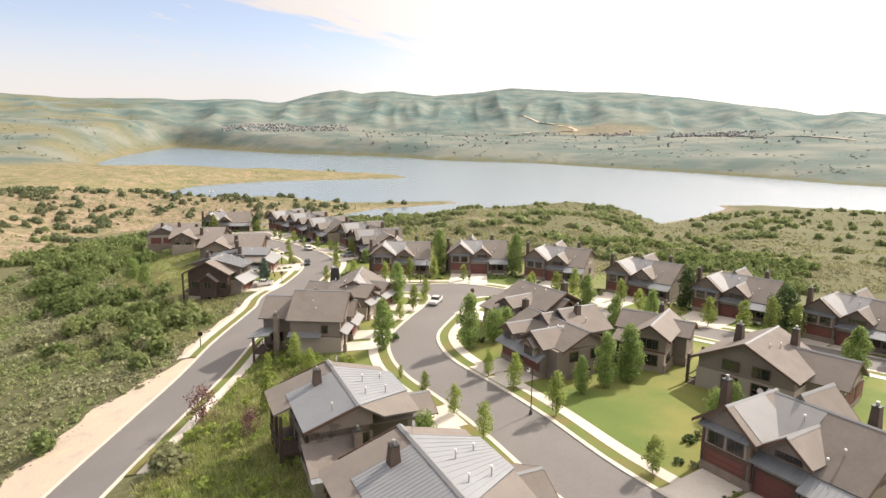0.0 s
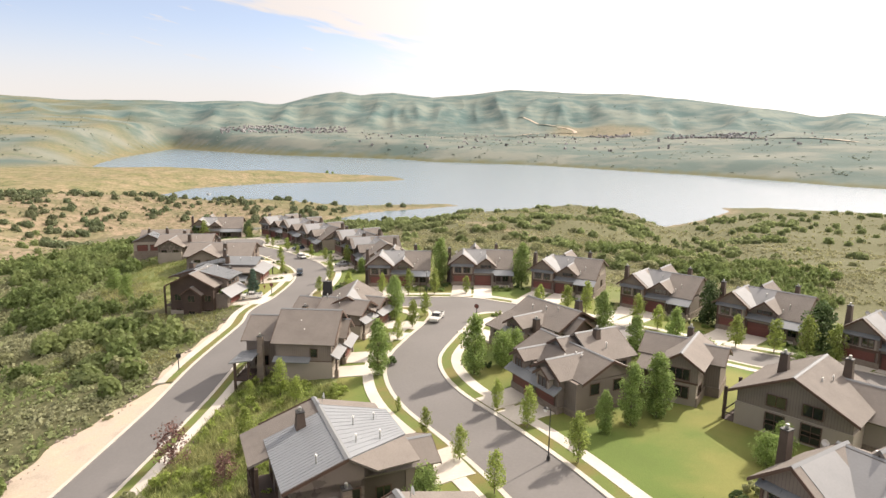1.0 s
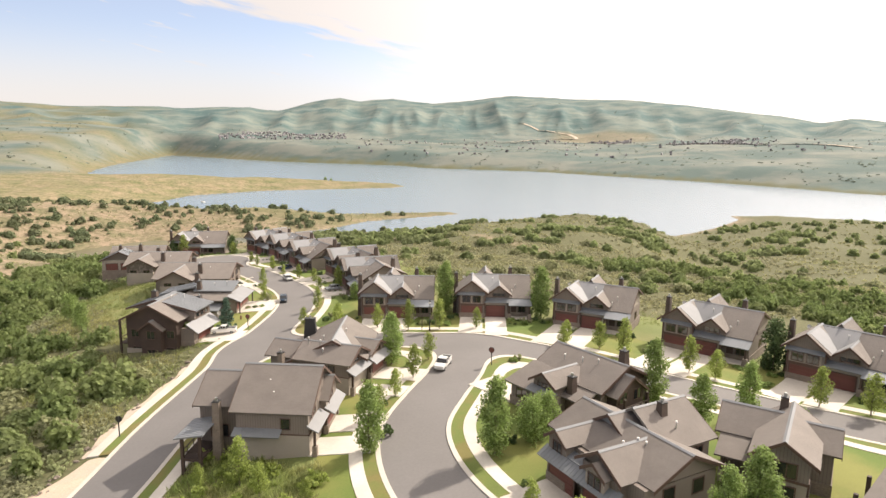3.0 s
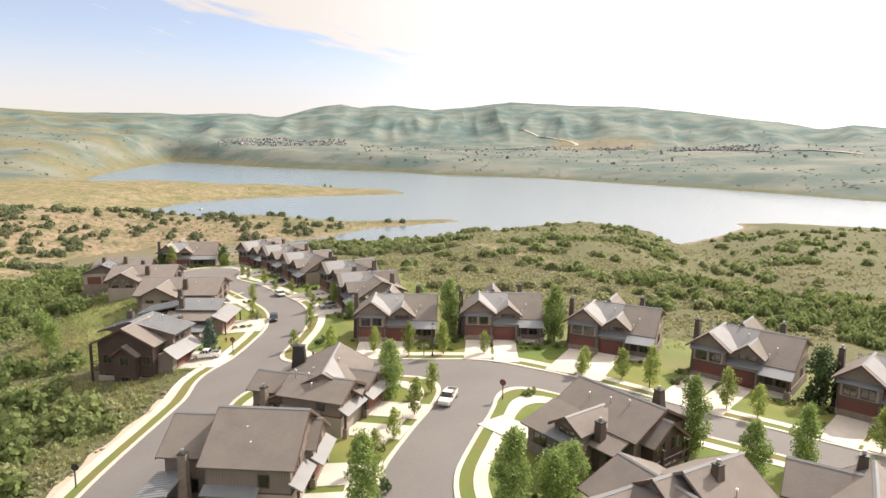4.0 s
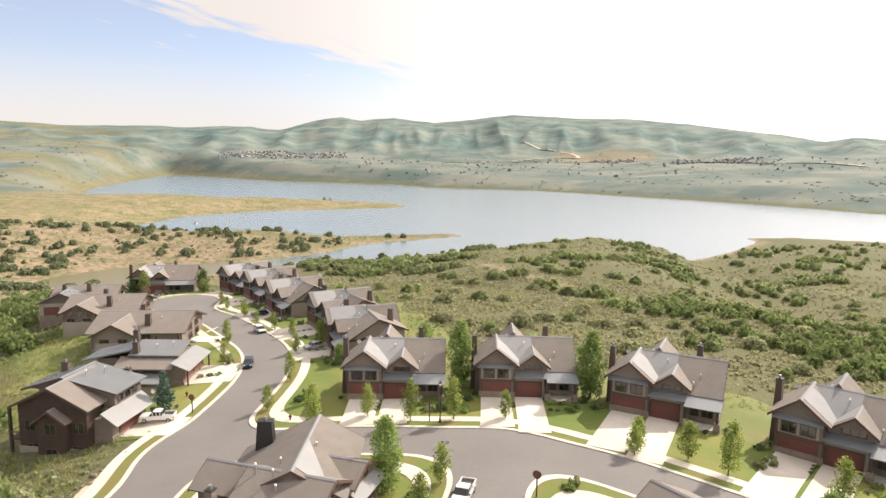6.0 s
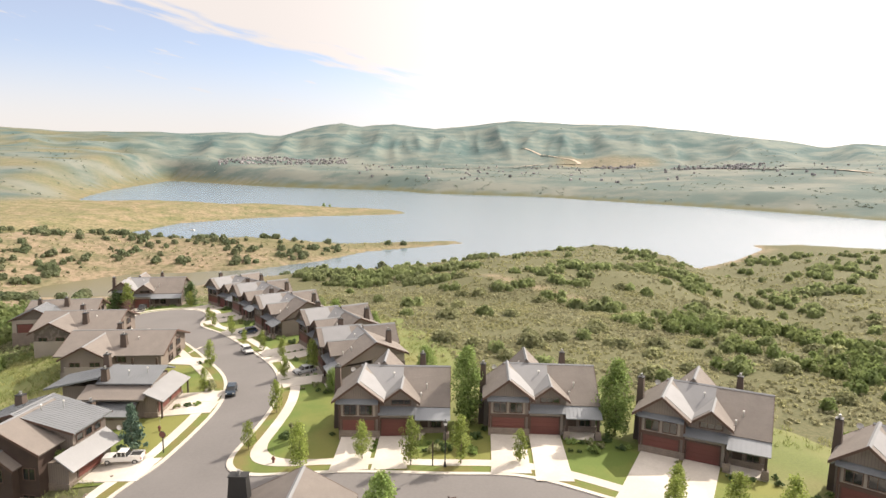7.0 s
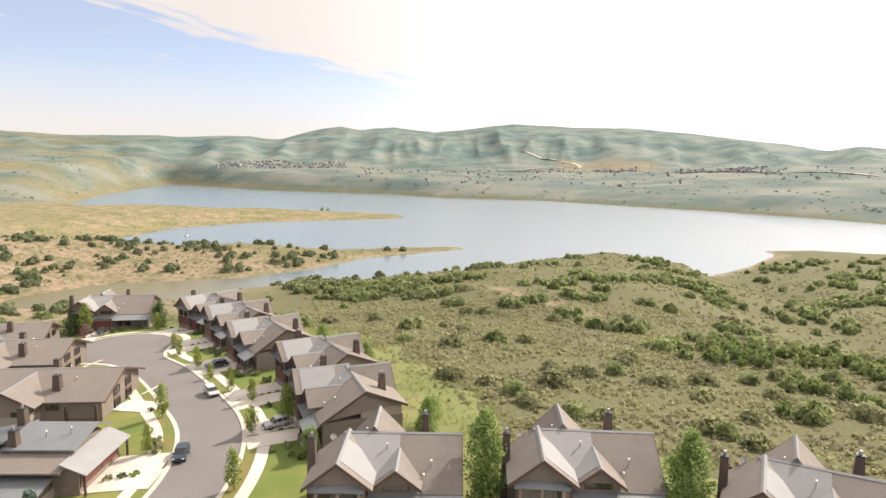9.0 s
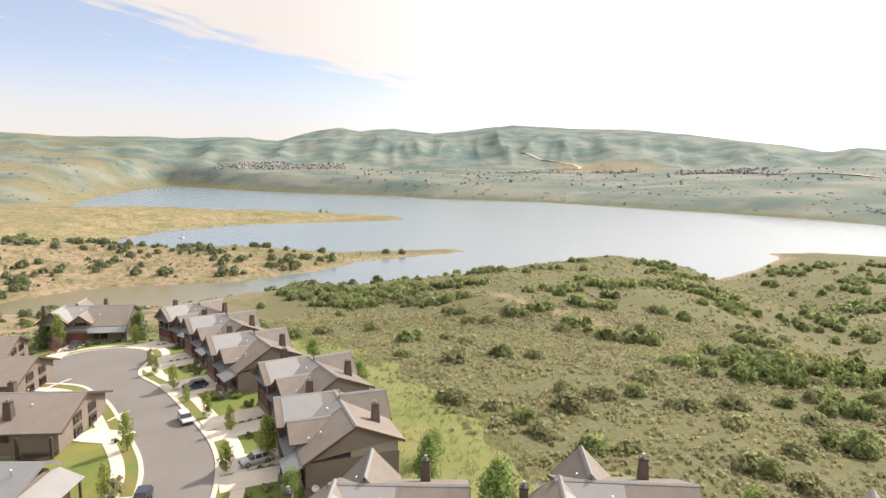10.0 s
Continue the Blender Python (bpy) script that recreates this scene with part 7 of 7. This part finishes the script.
def village(name, label, a0, a1, r0, r1, count, rng, size=11.0):
    vs, fs = [], []
    ang, rad = np.radians(rng.uniform(a0, a1, count)), rng.uniform(r0, r1, count)
    ex, ey = rad * np.sin(ang), rad * np.cos(ang)
    for x, y, z in zip(ex, ey, land(ex, ey)):
        s, q, h = size * rng.uniform(0.7, 1.3), rng.uniform(0, 3.14), rng.uniform(3, 4.5)
        pts = [(-s, -s * .6, -3), (s, -s * .6, -3), (s, s * .6, -3), (-s, s * .6, -3), (-s, -s * .6, h), (s, -s * .6, h), (s, s * .6, h), (-s, s * .6, h), (-s, 0, h * 1.6), (s, 0, h * 1.6)]
        k = len(vs)
        vs += [(x + (px * math.cos(q) - py * math.sin(q)) * 0.5, y + (px * math.sin(q) + py * math.cos(q)) * 0.5, z + pz) for px, py, pz in pts]
        fs += [tuple(i + k for i in f) for f in ((0, 1, 5, 4), (1, 2, 6, 5), (2, 3, 7, 6), (3, 0, 4, 7), (4, 5, 9, 8), (6, 7, 8, 9), (5, 6, 9), (7, 4, 8))]
    setting(name, vs, fs, VILLAGE, label, "village", kind="stuff")


g8 = np.random.RandomState(8)
village("village", "distant cluster of houses below the mountains", -19.5, -9.0, 2680, 2960, 300, g8, 7.5)
village("hillside_town", "distant terraces of new houses beyond the lake", 12.0, 15.5, 2600, 2800, 90, g8, 7.5)
village("lakeside_town", "distant houses along the far benches", 18.5, 25.5, 2300, 2640, 210, g8, 7.0)
village("scattered_farms", "scattered far buildings on the benches", -8.0, 33.0, 1900, 2700, 110, g8, 6.5)


def far_road(name, places, w):
    v, f = [], []
    pts = rounded(places, 40)
    for k, (x, y) in enumerate(pts):
        a = Vector(pts[min(k + 1, len(pts) - 1)]) - Vector(pts[max(k - 1, 0)])
        n = Vector((-a.y, a.x)).normalized() * w / 2
        for s in (-1, 1):
            v.append((x + n.x * s, y + n.y * s, level(x, y) + 2.0))
    f = [(2 * i, 2 * i + 1, 2 * i + 3, 2 * i + 2) for i in range(len(pts) - 1)]
    setting(name, v, f, GRAVEL, "pale road across the far hillside", "road")


far_road("far_road", [(r * math.sin(radians(a)), r * math.cos(radians(a))) for a, r in ((-9, 2560), (-4, 2560), (4, 2580), (10, 2560), (16, 2480), (24, 2250), (32, 2050))], 22)
far_road("hill_track", [(r * math.sin(radians(a)), r * math.cos(radians(a))) for a, r in ((5, 2620), (8, 2750), (11, 2900), (9, 3050), (6, 3200))], 16)

# a small boat on the inlet, a lone tree on the spit
boat = tagged(new("boat"), "small white motor boat on the inlet", "boat")
boat.matrix_world = pose(-300, 800, LAKE - 0.1, 0, 0, 60)
part("hull", ([(-1.1, -3, 0), (1.1, -3, 0), (1.1, 1.5, 0), (0, 3.6, 0.3), (-1.1, 1.5, 0), (-1.4, -3.1, 1.0), (1.4, -3.1, 1.0), (1.4, 1.6, 1.1), (0, 4.2, 1.4), (-1.4, 1.6, 1.1)],
              [(0, 4, 3, 2, 1), (0, 1, 6, 5), (1, 2, 7, 6), (2, 3, 8, 7), (3, 4, 9, 8), (4, 0, 5, 9), (5, 6, 7, 8, 9)]), WHITE, boat)
part("windscreen", box(-0.9, 0.9, 0.2, 0.9, 1.05, 1.9), GLASS, boat)
plant(ROUND, [(-232, 1222, 1.6), (-222, 1226, 1.4)], used)

# ---- from the plan to metres ----
for ob in [o for o in scene.objects if o.parent is None and o.type in ("MESH", "EMPTY")]:
    ob.matrix_basis = Matrix.Scale(PLAN, 4) @ ob.matrix_basis
